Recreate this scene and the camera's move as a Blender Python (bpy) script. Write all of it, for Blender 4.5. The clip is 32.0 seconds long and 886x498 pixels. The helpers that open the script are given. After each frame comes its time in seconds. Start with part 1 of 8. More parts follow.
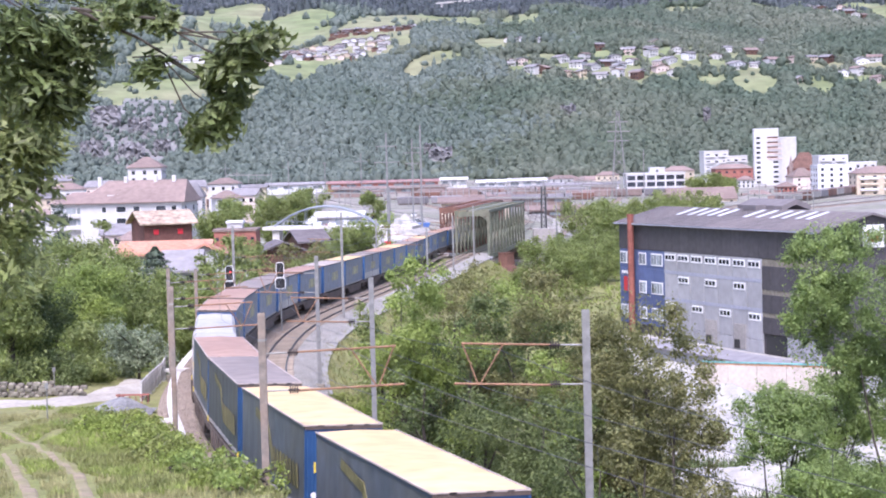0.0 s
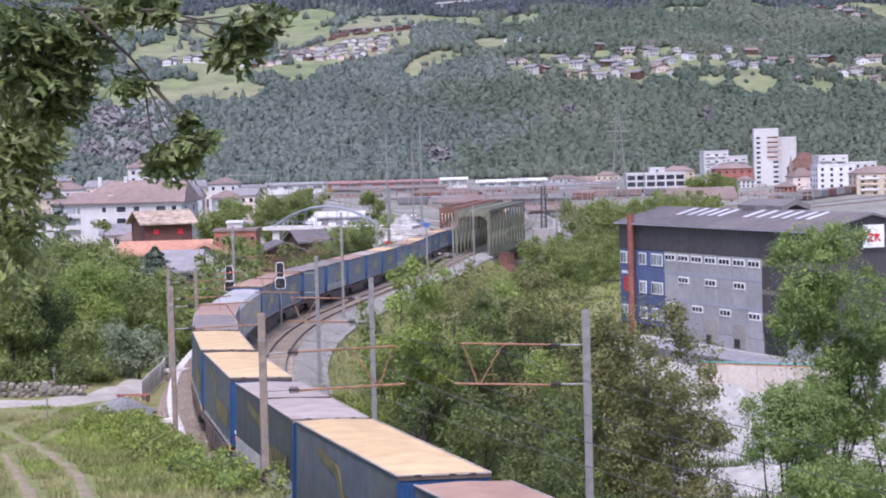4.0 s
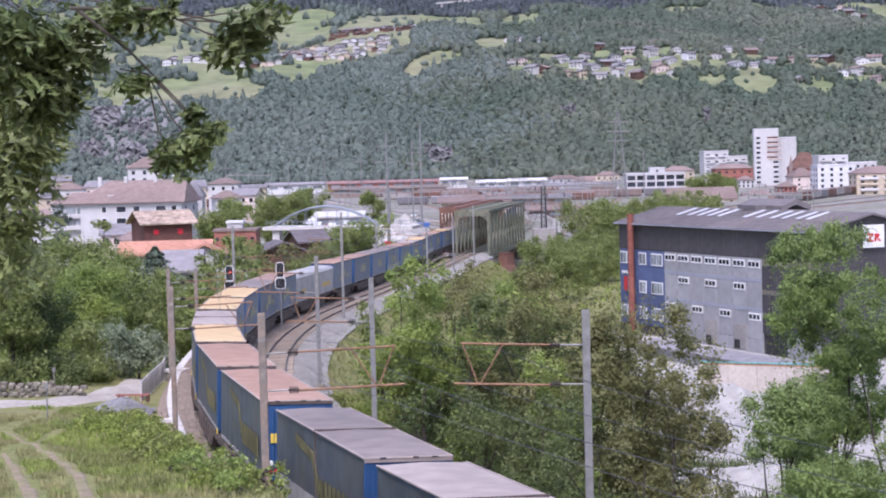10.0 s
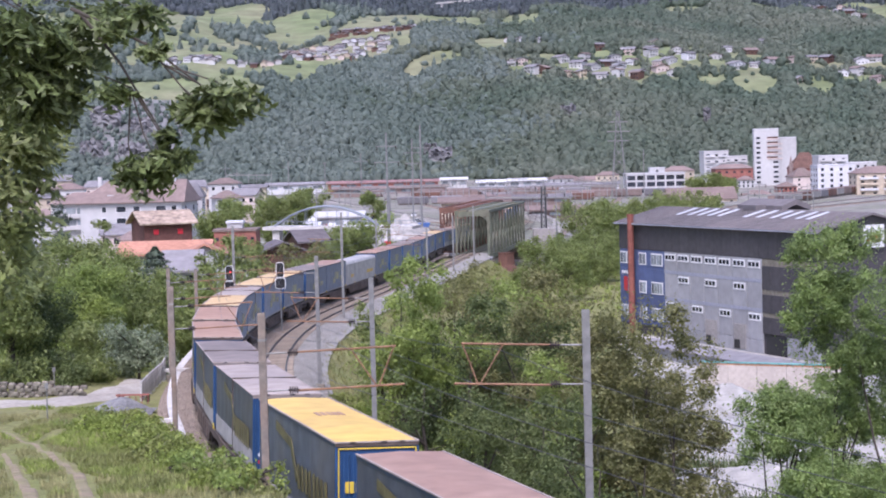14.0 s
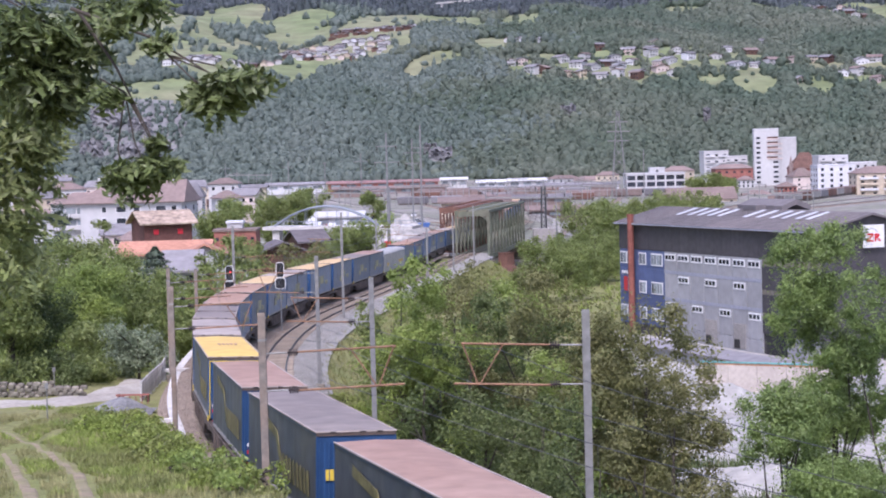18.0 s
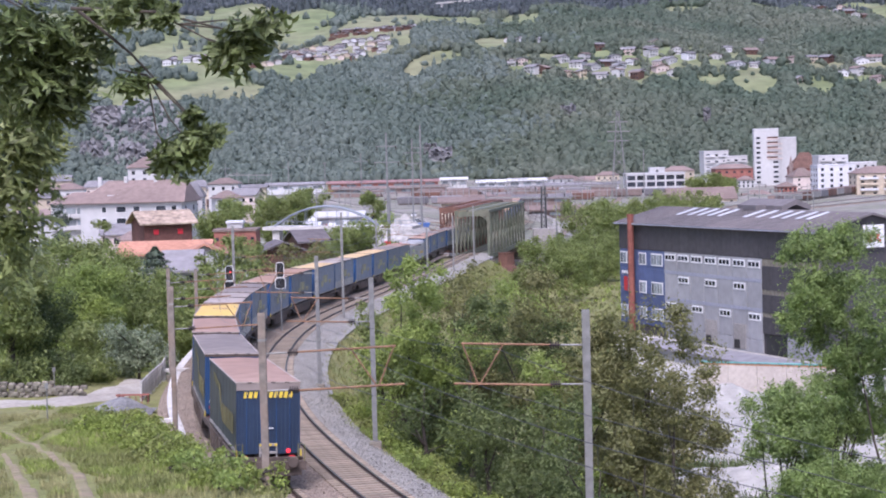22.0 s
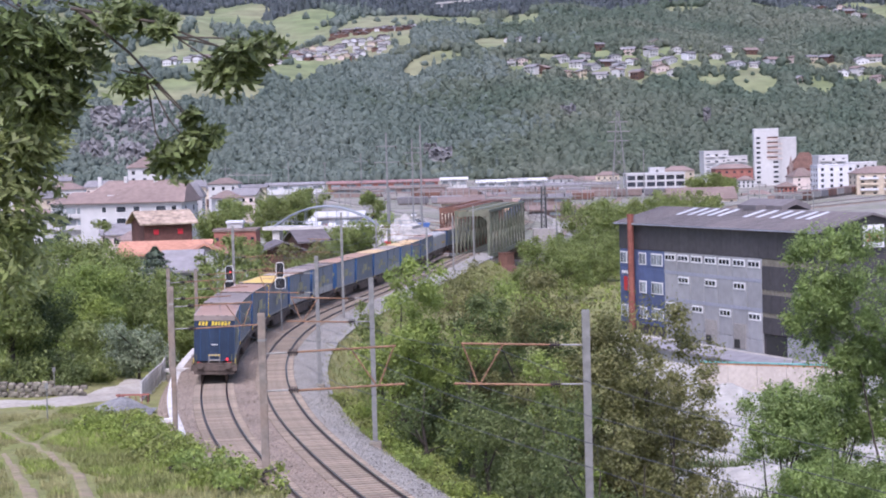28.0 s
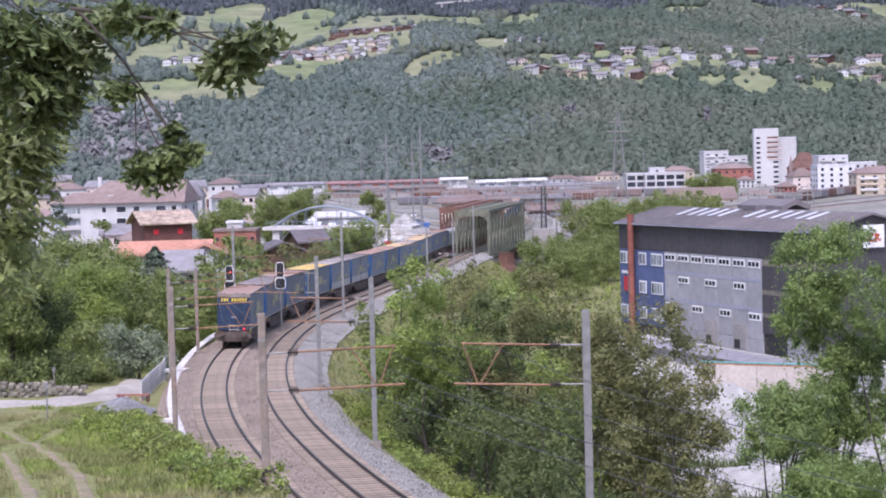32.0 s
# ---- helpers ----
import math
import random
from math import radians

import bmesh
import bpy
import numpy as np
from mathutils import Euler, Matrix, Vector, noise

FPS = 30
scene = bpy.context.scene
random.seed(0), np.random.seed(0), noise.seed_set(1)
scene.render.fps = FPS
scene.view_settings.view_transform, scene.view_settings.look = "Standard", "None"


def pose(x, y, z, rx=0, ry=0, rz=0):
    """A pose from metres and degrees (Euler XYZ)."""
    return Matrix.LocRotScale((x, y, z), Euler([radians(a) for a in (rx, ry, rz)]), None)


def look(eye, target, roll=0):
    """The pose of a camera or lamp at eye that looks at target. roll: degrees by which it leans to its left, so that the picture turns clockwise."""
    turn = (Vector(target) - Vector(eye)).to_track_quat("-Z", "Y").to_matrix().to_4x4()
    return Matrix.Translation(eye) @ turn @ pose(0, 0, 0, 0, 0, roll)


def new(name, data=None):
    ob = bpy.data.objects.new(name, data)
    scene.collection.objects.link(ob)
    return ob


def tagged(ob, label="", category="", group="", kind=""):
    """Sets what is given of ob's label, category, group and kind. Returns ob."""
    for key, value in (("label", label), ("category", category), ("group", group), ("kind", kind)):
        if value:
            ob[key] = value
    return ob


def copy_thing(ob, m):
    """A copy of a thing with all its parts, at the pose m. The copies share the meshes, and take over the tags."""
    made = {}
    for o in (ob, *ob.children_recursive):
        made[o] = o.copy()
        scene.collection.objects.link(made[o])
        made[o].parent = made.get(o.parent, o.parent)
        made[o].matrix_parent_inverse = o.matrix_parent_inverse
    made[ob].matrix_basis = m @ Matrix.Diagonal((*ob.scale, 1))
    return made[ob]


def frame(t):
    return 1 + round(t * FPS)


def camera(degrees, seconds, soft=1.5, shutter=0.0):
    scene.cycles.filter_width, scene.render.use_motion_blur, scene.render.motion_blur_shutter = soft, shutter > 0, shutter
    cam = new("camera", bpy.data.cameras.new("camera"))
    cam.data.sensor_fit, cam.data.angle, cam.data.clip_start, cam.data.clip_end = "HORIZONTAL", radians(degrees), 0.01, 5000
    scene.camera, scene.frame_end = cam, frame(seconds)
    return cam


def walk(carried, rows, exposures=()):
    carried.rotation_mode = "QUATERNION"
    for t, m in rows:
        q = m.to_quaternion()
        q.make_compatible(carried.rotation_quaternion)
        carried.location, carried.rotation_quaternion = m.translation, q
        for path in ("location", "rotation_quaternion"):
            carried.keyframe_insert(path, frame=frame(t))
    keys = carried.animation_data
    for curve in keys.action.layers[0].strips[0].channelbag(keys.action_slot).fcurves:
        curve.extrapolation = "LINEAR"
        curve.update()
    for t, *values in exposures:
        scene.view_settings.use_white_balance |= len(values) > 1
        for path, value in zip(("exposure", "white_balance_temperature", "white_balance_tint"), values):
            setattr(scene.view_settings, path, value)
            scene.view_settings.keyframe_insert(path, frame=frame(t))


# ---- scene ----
# One plan in metres: the eye stands at x = y = 0 and looks along +y. z = 0 is the valley floor.
EYE_Z = 22.5
cam = camera(26.37, 32.0, soft=1.95)
STAND = Matrix.Translation((0, 0, EYE_Z)) @ pose(0, 0, 0, 90 - 2.752) @ pose(0, 0, 0, 0, 0, -1.5)
walk(cam, [(0.0, STAND), (32.0, STAND)], exposures=[(0.0, 1.33, 5850, 26), (1.0, 1.11, 5850, 26), (2.0, 0.85, 5850, 26), (4.0, 0.82, 5850, 26), (32.0, 0.82, 5850, 26)])

# ---- daylight: bright thin cloud, soft sun ----
SUN_ELEVATION, SUN_AZIMUTH = radians(56), radians(190)
world = bpy.data.worlds.new("sky")
scene.world = world
world.use_nodes = True
wn, wl = world.node_tree.nodes, world.node_tree.links
sky = wn.new("ShaderNodeTexSky")
sky.sky_type, sky.sun_disc = "NISHITA", False
sky.sun_elevation, sky.sun_rotation = SUN_ELEVATION, SUN_AZIMUTH
sky.air_density, sky.dust_density, sky.ozone_density = 1.0, 3.0, 1.0
wl.new(sky.outputs[0], wn["Background"].inputs[0])
wn["Background"].inputs[1].default_value = 0.15
sun = new("sun", bpy.data.lights.new("sun", "SUN"))
sun.data.energy, sun.data.angle, sun.data.color = 2.0, radians(20), (1.0, 0.97, 0.93)
sun.matrix_basis = look((0, 0, 0), (-math.sin(SUN_AZIMUTH) * math.cos(SUN_ELEVATION), -math.cos(SUN_AZIMUTH) * math.cos(SUN_ELEVATION), -math.sin(SUN_ELEVATION)))


# ---- materials ----
def matte(name, colour, rough=0.8, metal=0.0, vary=0.25, grain=3.0, stain=0.4, bump=0.0, second=None, per=0.0, island=False, spec=0.4, thin=0.0):
    """A surface: base colour with fine grain and broad stains; second: the stains' colour; per: change from piece to piece."""
    m = bpy.data.materials.new(name)
    m.use_nodes = True
    n, l = m.node_tree.nodes, m.node_tree.links
    b = n["Principled BSDF"]
    b.inputs["Roughness"].default_value, b.inputs["Metallic"].default_value = rough, metal
    b.inputs["Specular IOR Level"].default_value = spec
    tc = n.new("ShaderNodeTexCoord")
    g = n.new("ShaderNodeTexNoise")
    g.inputs["Scale"].default_value, g.inputs["Detail"].default_value = grain, 5
    s = n.new("ShaderNodeTexNoise")
    s.inputs["Scale"].default_value, s.inputs["Detail"].default_value = stain, 4
    geo = n.new("ShaderNodeNewGeometry")
    src = geo.outputs["Position"] if island or per < 0 else tc.outputs["Object"]
    l.new(src, g.inputs["Vector"]), l.new(src, s.inputs["Vector"])
    ramp = n.new("ShaderNodeMapRange")
    ramp.inputs["From Min"].default_value, ramp.inputs["From Max"].default_value = 0.38, 0.62
    l.new(s.outputs[0], ramp.inputs[0])
    mix = n.new("ShaderNodeMix")
    mix.data_type = "RGBA"
    two = second or tuple(c * (1 - vary) for c in colour)
    mix.inputs["A"].default_value, mix.inputs["B"].default_value = (*colour, 1), (*two, 1)
    l.new(ramp.outputs[0], mix.inputs["Factor"])
    hsv = n.new("ShaderNodeHueSaturation")
    mul = n.new("ShaderNodeMapRange")
    mul.inputs["From Min"].default_value, mul.inputs["From Max"].default_value = 0.3, 0.7
    mul.inputs["To Min"].default_value, mul.inputs["To Max"].default_value = 1 - vary, 1 + vary
    l.new(g.outputs[0], mul.inputs[0])
    value = mul.outputs[0]
    if per > 0 or island:
        pick = geo.outputs["Random Per Island"] if island else n.new("ShaderNodeObjectInfo").outputs["Random"]
        r = n.new("ShaderNodeMapRange")
        k = abs(per) or 0.3
        r.inputs["To Min"].default_value, r.inputs["To Max"].default_value = 1 - k, 1 + k
        l.new(pick, r.inputs[0])
        t = n.new("ShaderNodeMath")
        t.operation = "MULTIPLY"
        l.new(value, t.inputs[0]), l.new(r.outputs[0], t.inputs[1])
        value = t.outputs[0]
    l.new(mix.outputs["Result"], hsv.inputs["Color"]), l.new(value, hsv.inputs["Value"])
    l.new(hsv.outputs[0], b.inputs["Base Color"])
    if bump:
        bp = n.new("ShaderNodeBump")
        bp.inputs["Strength"].default_value, bp.inputs["Distance"].default_value = 0.8, bump
        l.new(g.outputs[0], bp.inputs["Height"]), l.new(bp.outputs[0], b.inputs["Normal"])
    if thin:
        tr = n.new("ShaderNodeBsdfTranslucent")
        l.new(hsv.outputs[0], tr.inputs[0])
        ms = n.new("ShaderNodeMixShader")
        ms.inputs[0].default_value = thin
        l.new(b.outputs[0], ms.inputs[1]), l.new(tr.outputs[0], ms.inputs[2])
        l.new(ms.outputs[0], n["Material Output"].inputs[0])
    return m


def glow(name, colour, strength):
    m = bpy.data.materials.new(name)
    m.use_nodes = True
    b = m.node_tree.nodes["Principled BSDF"]
    b.inputs["Base Color"].default_value, b.inputs["Emission Color"].default_value = (*colour, 1), (*colour, 1)
    b.inputs["Emission Strength"].default_value = strength
    return m


M = {
    "grass": matte("grass", (0.15, 0.162, 0.046), 0.95, vary=0.3, grain=2.5, stain=0.12, second=(0.175, 0.168, 0.066), bump=0.05),
    "meadow": matte("meadow", (0.14, 0.17, 0.08), 0.95, vary=0.25, grain=0.06, stain=0.012, second=(0.175, 0.18, 0.105)),
    "forest_floor": matte("forest_floor", (0.14, 0.17, 0.105), 0.95, vary=0.3, grain=0.05, stain=0.008),
    "rock": matte("rock", (0.185, 0.18, 0.19), 0.9, vary=0.3, grain=0.12, stain=0.02, second=(0.15, 0.155, 0.15)),
    "plain": matte("plain", (0.225, 0.205, 0.19), 0.95, vary=0.35, grain=0.2, stain=0.03, second=(0.16, 0.165, 0.12)),
    "gravel": matte("gravel", (0.345, 0.333, 0.305), 0.95, vary=0.22, grain=0.8, stain=0.07, second=(0.285, 0.275, 0.252), bump=0.06),
    "ballast_old": matte("ballast_old", (0.25, 0.198, 0.155), 0.95, vary=0.55, grain=9, stain=0.3, second=(0.2, 0.158, 0.122), bump=0.08),
    "ballast_new": matte("ballast_new", (0.285, 0.27, 0.24), 0.95, vary=0.45, grain=9, stain=0.3, second=(0.245, 0.23, 0.205), bump=0.08),
    "dust": matte("dust", (0.36, 0.332, 0.29), 0.95, vary=0.2, grain=3, stain=0.3, second=(0.29, 0.262, 0.225), bump=0.02),
    "water": matte("water", (0.3, 0.31, 0.3), 0.12, vary=0.1, grain=0.5, stain=0.05, bump=0.03),
    "steel_rail": matte("steel_rail", (0.085, 0.06, 0.05), 0.55, metal=0.5, vary=0.2, grain=6),
    "rail_top": matte("rail_top", (0.22, 0.17, 0.15), 0.25, metal=1.0, vary=0.1),
    "sleeper": matte("sleeper", (0.25, 0.203, 0.156), 0.9, vary=0.2, grain=6, per=0.2, bump=0.01),
    "concrete": matte("concrete", (0.54, 0.52, 0.5), 0.9, vary=0.15, grain=4, stain=0.5, per=0.1, bump=0.005),
    "galvanised": matte("galvanised", (0.26, 0.258, 0.25), 0.5, metal=0.5, vary=0.15, grain=5, stain=0.8),
    "rust_pipe": matte("rust_pipe", (0.265, 0.15, 0.088), 0.7, metal=0.2, vary=0.3, grain=8, stain=2),
    "mast_brown": matte("mast_brown", (0.235, 0.178, 0.138), 0.7, metal=0.2, vary=0.25, grain=5, stain=0.6, second=(0.2, 0.178, 0.155)),
    "wire": matte("wire", (0.12, 0.12, 0.12), 0.5, metal=0.6),
    "insulator": matte("insulator", (0.045, 0.035, 0.035), 0.6, spec=0.2),
    "black": matte("black", (0.02, 0.02, 0.022), 0.5),
    "white": matte("white", (0.66, 0.66, 0.66), 0.6, vary=0.06, stain=0.3, per=0.06),
    "red_light": glow("red_light", (0.8, 0.04, 0.05), 0.35),
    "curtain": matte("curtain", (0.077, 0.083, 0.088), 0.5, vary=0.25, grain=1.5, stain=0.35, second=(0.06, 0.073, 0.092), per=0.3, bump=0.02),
    "curtain_grey": matte("curtain_grey", (0.4, 0.385, 0.375), 0.5, vary=0.2, grain=1.5, stain=0.4, per=0.1),
    "blue_door": matte("blue_door", (0.024, 0.07, 0.17), 0.45, vary=0.15, grain=2, stain=0.5, per=0.15),
    "blue_door_old": matte("blue_door_old", (0.022, 0.04, 0.078), 0.45, vary=0.15, grain=2, stain=0.5, per=0.15),
    # lighter copy of the curtain: side light and distance haze put into the colour
    "curtain_lit_hazy": matte("curtain_lit_hazy", (0.15, 0.178, 0.24), 0.55, vary=0.2, grain=1.5, stain=0.35, second=(0.175, 0.19, 0.225), per=0.25),
    "yellow_mark": matte("yellow_mark", (0.36, 0.325, 0.17), 0.6, vary=0.35, grain=2.5, stain=0.8, second=(0.25, 0.25, 0.2)),
    "gravel_dark": matte("gravel_dark", (0.19, 0.19, 0.195), 0.95, vary=0.25, grain=6, stain=0.8, bump=0.04),
    "trailer_grey": matte("trailer_grey", (0.3, 0.28, 0.265), 0.6, vary=0.15),
    "yellow": matte("yellow", (0.62, 0.46, 0.05), 0.5, vary=0.15),
    "yellow_worn": matte("yellow_worn", (0.15, 0.135, 0.055), 0.6, vary=0.4, grain=4, stain=1),
    "underframe": matte("underframe", (0.115, 0.088, 0.074), 0.8, metal=0.2, vary=0.35, grain=4, stain=1),
    "wheel_rust": matte("wheel_rust", (0.08, 0.06, 0.05), 0.7, metal=0.4, vary=0.3),
    "tyre": matte("tyre", (0.03, 0.03, 0.03), 0.85),
    "roof_cream": matte("roof_cream", (0.55, 0.41, 0.22), 0.7, vary=0.12, grain=1.2, stain=0.35, second=(0.5, 0.35, 0.18)),
    "roof_yellow": matte("roof_yellow", (0.6, 0.42, 0.11), 0.7, vary=0.12, grain=1.2, stain=0.35, second=(0.55, 0.38, 0.12)),
    "roof_pink": matte("roof_pink", (0.325, 0.213, 0.165), 0.7, vary=0.14, grain=1.2, stain=0.35, second=(0.285, 0.18, 0.138)),
    "roof_brown": matte("roof_brown", (0.36, 0.23, 0.165), 0.7, vary=0.14, grain=1.2, stain=0.35, second=(0.31, 0.19, 0.135)),
    "roof_grey": matte("roof_grey", (0.228, 0.19, 0.172), 0.7, vary=0.14, grain=1.2, stain=0.35, second=(0.185, 0.155, 0.142)),
    "roof_pale": matte("roof_pale", (0.37, 0.312, 0.275), 0.7, vary=0.14, grain=1.2, stain=0.35, second=(0.3, 0.255, 0.23)),
    "green_steel": matte("green_steel", (0.112, 0.125, 0.085), 0.7, vary=0.25, grain=1, stain=0.2, second=(0.14, 0.14, 0.1)),
    "brown_steel": matte("brown_steel", (0.15, 0.075, 0.055), 0.75, vary=0.25, grain=1, stain=0.2),
    "blue_steel": matte("blue_steel", (0.2, 0.225, 0.26), 0.6, vary=0.1),
    "cladding_dark": matte("cladding_dark", (0.058, 0.053, 0.058), 0.6, vary=0.2, grain=1.5, stain=0.1, per=0.1),
    "cladding_grey": matte("cladding_grey", (0.28, 0.28, 0.29), 0.75, vary=0.12, grain=1, stain=0.2, per=0.08),
    "cladding_blue": matte("cladding_blue", (0.075, 0.1, 0.2), 0.65, vary=0.15, grain=1, stain=0.2, per=0.08),
    "strip_grey": matte("strip_grey", (0.27, 0.28, 0.33), 0.7, vary=0.12),
    "strip_moss": matte("strip_moss", (0.2, 0.18, 0.14), 0.8, vary=0.25),
    "roof_dark": matte("roof_dark", (0.13, 0.118, 0.122), 0.8, vary=0.15, grain=0.8, stain=0.12, second=(0.17, 0.15, 0.15)),
    "rooflight": matte("rooflight", (0.5, 0.51, 0.53), 0.4, vary=0.1),
    "glass": matte("glass", (0.035, 0.04, 0.05), 0.12, vary=0.3, grain=0.5, per=0.5),
    "glass_pale": matte("glass_pale", (0.25, 0.28, 0.3), 0.2, vary=0.3, grain=0.8, per=0.4),
    "stack_red": matte("stack_red", (0.23, 0.082, 0.062), 0.8, vary=0.2, grain=2, stain=0.3),
    "plaster_white": matte("plaster_white", (0.45, 0.445, 0.445), 0.9, vary=0.06, grain=0.5, stain=0.08, per=0.08),
    "plaster_cream": matte("plaster_cream", (0.48, 0.41, 0.32), 0.9, vary=0.1, grain=0.5, stain=0.08, per=0.15),
    "plaster_pink": matte("plaster_pink", (0.55, 0.46, 0.42), 0.9, vary=0.1, grain=0.5, stain=0.08, per=0.1),
    "plaster_grey": matte("plaster_grey", (0.54, 0.54, 0.56), 0.9, vary=0.08, grain=0.5, stain=0.08, per=0.08),
    "timber_brown": matte("timber_brown", (0.12, 0.065, 0.05), 0.85, vary=0.25, grain=1.5, stain=0.3, per=0.2),
    "timber_red": matte("timber_red", (0.115, 0.05, 0.042), 0.85, vary=0.2, grain=1.5, stain=0.3),
    "shutter_red": matte("shutter_red", (0.55, 0.025, 0.04), 0.5, vary=0.1),
    "tile_orange": matte("tile_orange", (0.4, 0.2, 0.135), 0.85, vary=0.2, grain=1.5, stain=0.2, per=0.1),
    "tile_brown": matte("tile_brown", (0.2, 0.15, 0.135), 0.85, vary=0.18, grain=0.8, stain=0.1, per=0.2),
    "tile_grey": matte("tile_grey", (0.2, 0.19, 0.2), 0.85, vary=0.18, grain=0.8, stain=0.1, per=0.25),
    "slate_dark": matte("slate_dark", (0.115, 0.1, 0.105), 0.8, vary=0.2, grain=0.9, stain=0.15, per=0.2),
    "fence_grey": matte("fence_grey", (0.4, 0.39, 0.38), 0.9, vary=0.2, grain=5, stain=0.8, per=0.15),
    "slate_mixed": matte("slate_mixed", (0.4, 0.31, 0.24), 0.85, vary=0.35, grain=1.2, stain=0.5, per=0.3),
    "brick_red": matte("brick_red", (0.3, 0.12, 0.095), 0.85, vary=0.2, grain=1, stain=0.3),
    "red_roof": matte("red_roof", (0.26, 0.15, 0.14), 0.7, vary=0.15, grain=0.3),
    "stone": matte("stone", (0.205, 0.162, 0.138), 0.9, vary=0.3, grain=3, stain=0.8, second=(0.15, 0.14, 0.11), per=0.35, bump=0.02),
    "bark": matte("bark", (0.075, 0.062, 0.05), 0.9, vary=0.35, grain=8, stain=1.5, bump=0.01),
    "leaf_ash": matte("leaf_ash", (0.2, 0.25, 0.075), 0.5, vary=0.25, grain=1.5, stain=0.25, second=(0.225, 0.265, 0.09), island=True, per=0.24, thin=0.5),
    "leaf_near": matte("leaf_near", (0.105, 0.138, 0.045), 0.45, vary=0.25, grain=2.5, stain=0.9, second=(0.165, 0.2, 0.08), island=True, per=0.5, thin=0.4),
    # paler copy of leaf_near, with sunlight put into the colour
    "leaf_sunny": matte("leaf_sunny", (0.21, 0.25, 0.085), 0.5, vary=0.25, grain=2.5, stain=0.9, second=(0.28, 0.31, 0.14), island=True, per=0.45, thin=0.45),
    "leaf_acacia": matte("leaf_acacia", (0.24, 0.32, 0.1), 0.5, vary=0.25, grain=1.5, stain=0.25, second=(0.19, 0.26, 0.085), island=True, per=0.24, thin=0.5),
    "leaf_olive": matte("leaf_olive", (0.186, 0.183, 0.07), 0.55, vary=0.25, grain=1.5, stain=0.25, second=(0.15, 0.158, 0.056), island=True, per=0.24, thin=0.38),
    "leaf_bright": matte("leaf_bright", (0.27, 0.335, 0.085), 0.5, vary=0.25, grain=1.5, stain=0.2, second=(0.225, 0.295, 0.08), island=True, per=0.24, thin=0.5),
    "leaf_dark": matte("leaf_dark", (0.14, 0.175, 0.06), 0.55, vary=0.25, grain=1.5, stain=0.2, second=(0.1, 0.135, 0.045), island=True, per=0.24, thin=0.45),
    "leaf_silver": matte("leaf_silver", (0.27, 0.32, 0.2), 0.55, vary=0.2, grain=1.5, stain=0.3, island=True, per=0.2, thin=0.4),
    "needle": matte("needle", (0.055, 0.08, 0.05), 0.6, vary=0.25, grain=1.5, stain=0.3, island=True, per=0.4),
    # valley-side woods: distance haze is put into the base colours, most in the west
    "forest_haze_west": matte("forest_haze_west", (0.185, 0.222, 0.195), 0.85, vary=0.2, grain=0.25, stain=0.008, second=(0.15, 0.19, 0.162), island=True, per=0.1, spec=0.05, thin=0.45, bump=0.3),
    "forest_haze_east": matte("forest_haze_east", (0.178, 0.2, 0.155), 0.85, vary=0.22, grain=0.25, stain=0.008, second=(0.115, 0.152, 0.115), island=True, per=0.14, spec=0.05, thin=0.45, bump=0.3),
    "forest_haze_high": matte("forest_haze_high", (0.13, 0.15, 0.165), 0.85, vary=0.16, grain=0.25, stain=0.01, second=(0.112, 0.135, 0.138), island=True, per=0.1, spec=0.05, thin=0.45, bump=0.3),
    "weed": matte("weed", (0.235, 0.3, 0.062), 0.6, vary=0.25, grain=1.0, stain=0.15, second=(0.215, 0.235, 0.075), island=True, per=0.4, thin=0.4),
    "straw": matte("straw", (0.29, 0.27, 0.125), 0.8, vary=0.25, grain=1.0, stain=0.15, second=(0.205, 0.215, 0.08), island=True, per=0.3, thin=0.3),
    "stones_grey": matte("stones_grey", (0.275, 0.262, 0.24), 0.9, vary=0.2, grain=4, stain=0.5, island=True, per=0.35),
    "stones_brown": matte("stones_brown", (0.265, 0.212, 0.168), 0.9, vary=0.2, grain=4, stain=0.5, island=True, per=0.45),
    "undergrowth": matte("undergrowth", (0.075, 0.105, 0.04), 0.6, vary=0.3, grain=1.0, stain=0.2, second=(0.11, 0.14, 0.05), island=True, per=0.4, thin=0.3),
    "earth": matte("earth", (0.235, 0.185, 0.125), 0.95, vary=0.25, grain=2.5, stain=0.5, second=(0.2, 0.18, 0.09), bump=0.03),
    "teal": matte("teal", (0.15, 0.36, 0.33), 0.6),
    "orange_trim": matte("orange_trim", (0.5, 0.25, 0.14), 0.7),
    "red_paint": matte("red_paint", (0.5, 0.03, 0.035), 0.4, vary=0.1, per=0.1),
    "blue_paint": matte("blue_paint", (0.08, 0.16, 0.4), 0.4, per=0.2),
    "car_paint": matte("car_paint", (0.55, 0.55, 0.57), 0.3, per=0.5),
    "limestone_pile": matte("limestone_pile", (0.37, 0.355, 0.33), 0.95, vary=0.25, grain=0.5, stain=0.08, bump=0.1),
    "wall_beige": matte("wall_beige", (0.43, 0.385, 0.34), 0.9, vary=0.1, grain=3, stain=0.5, per=0.08),
}


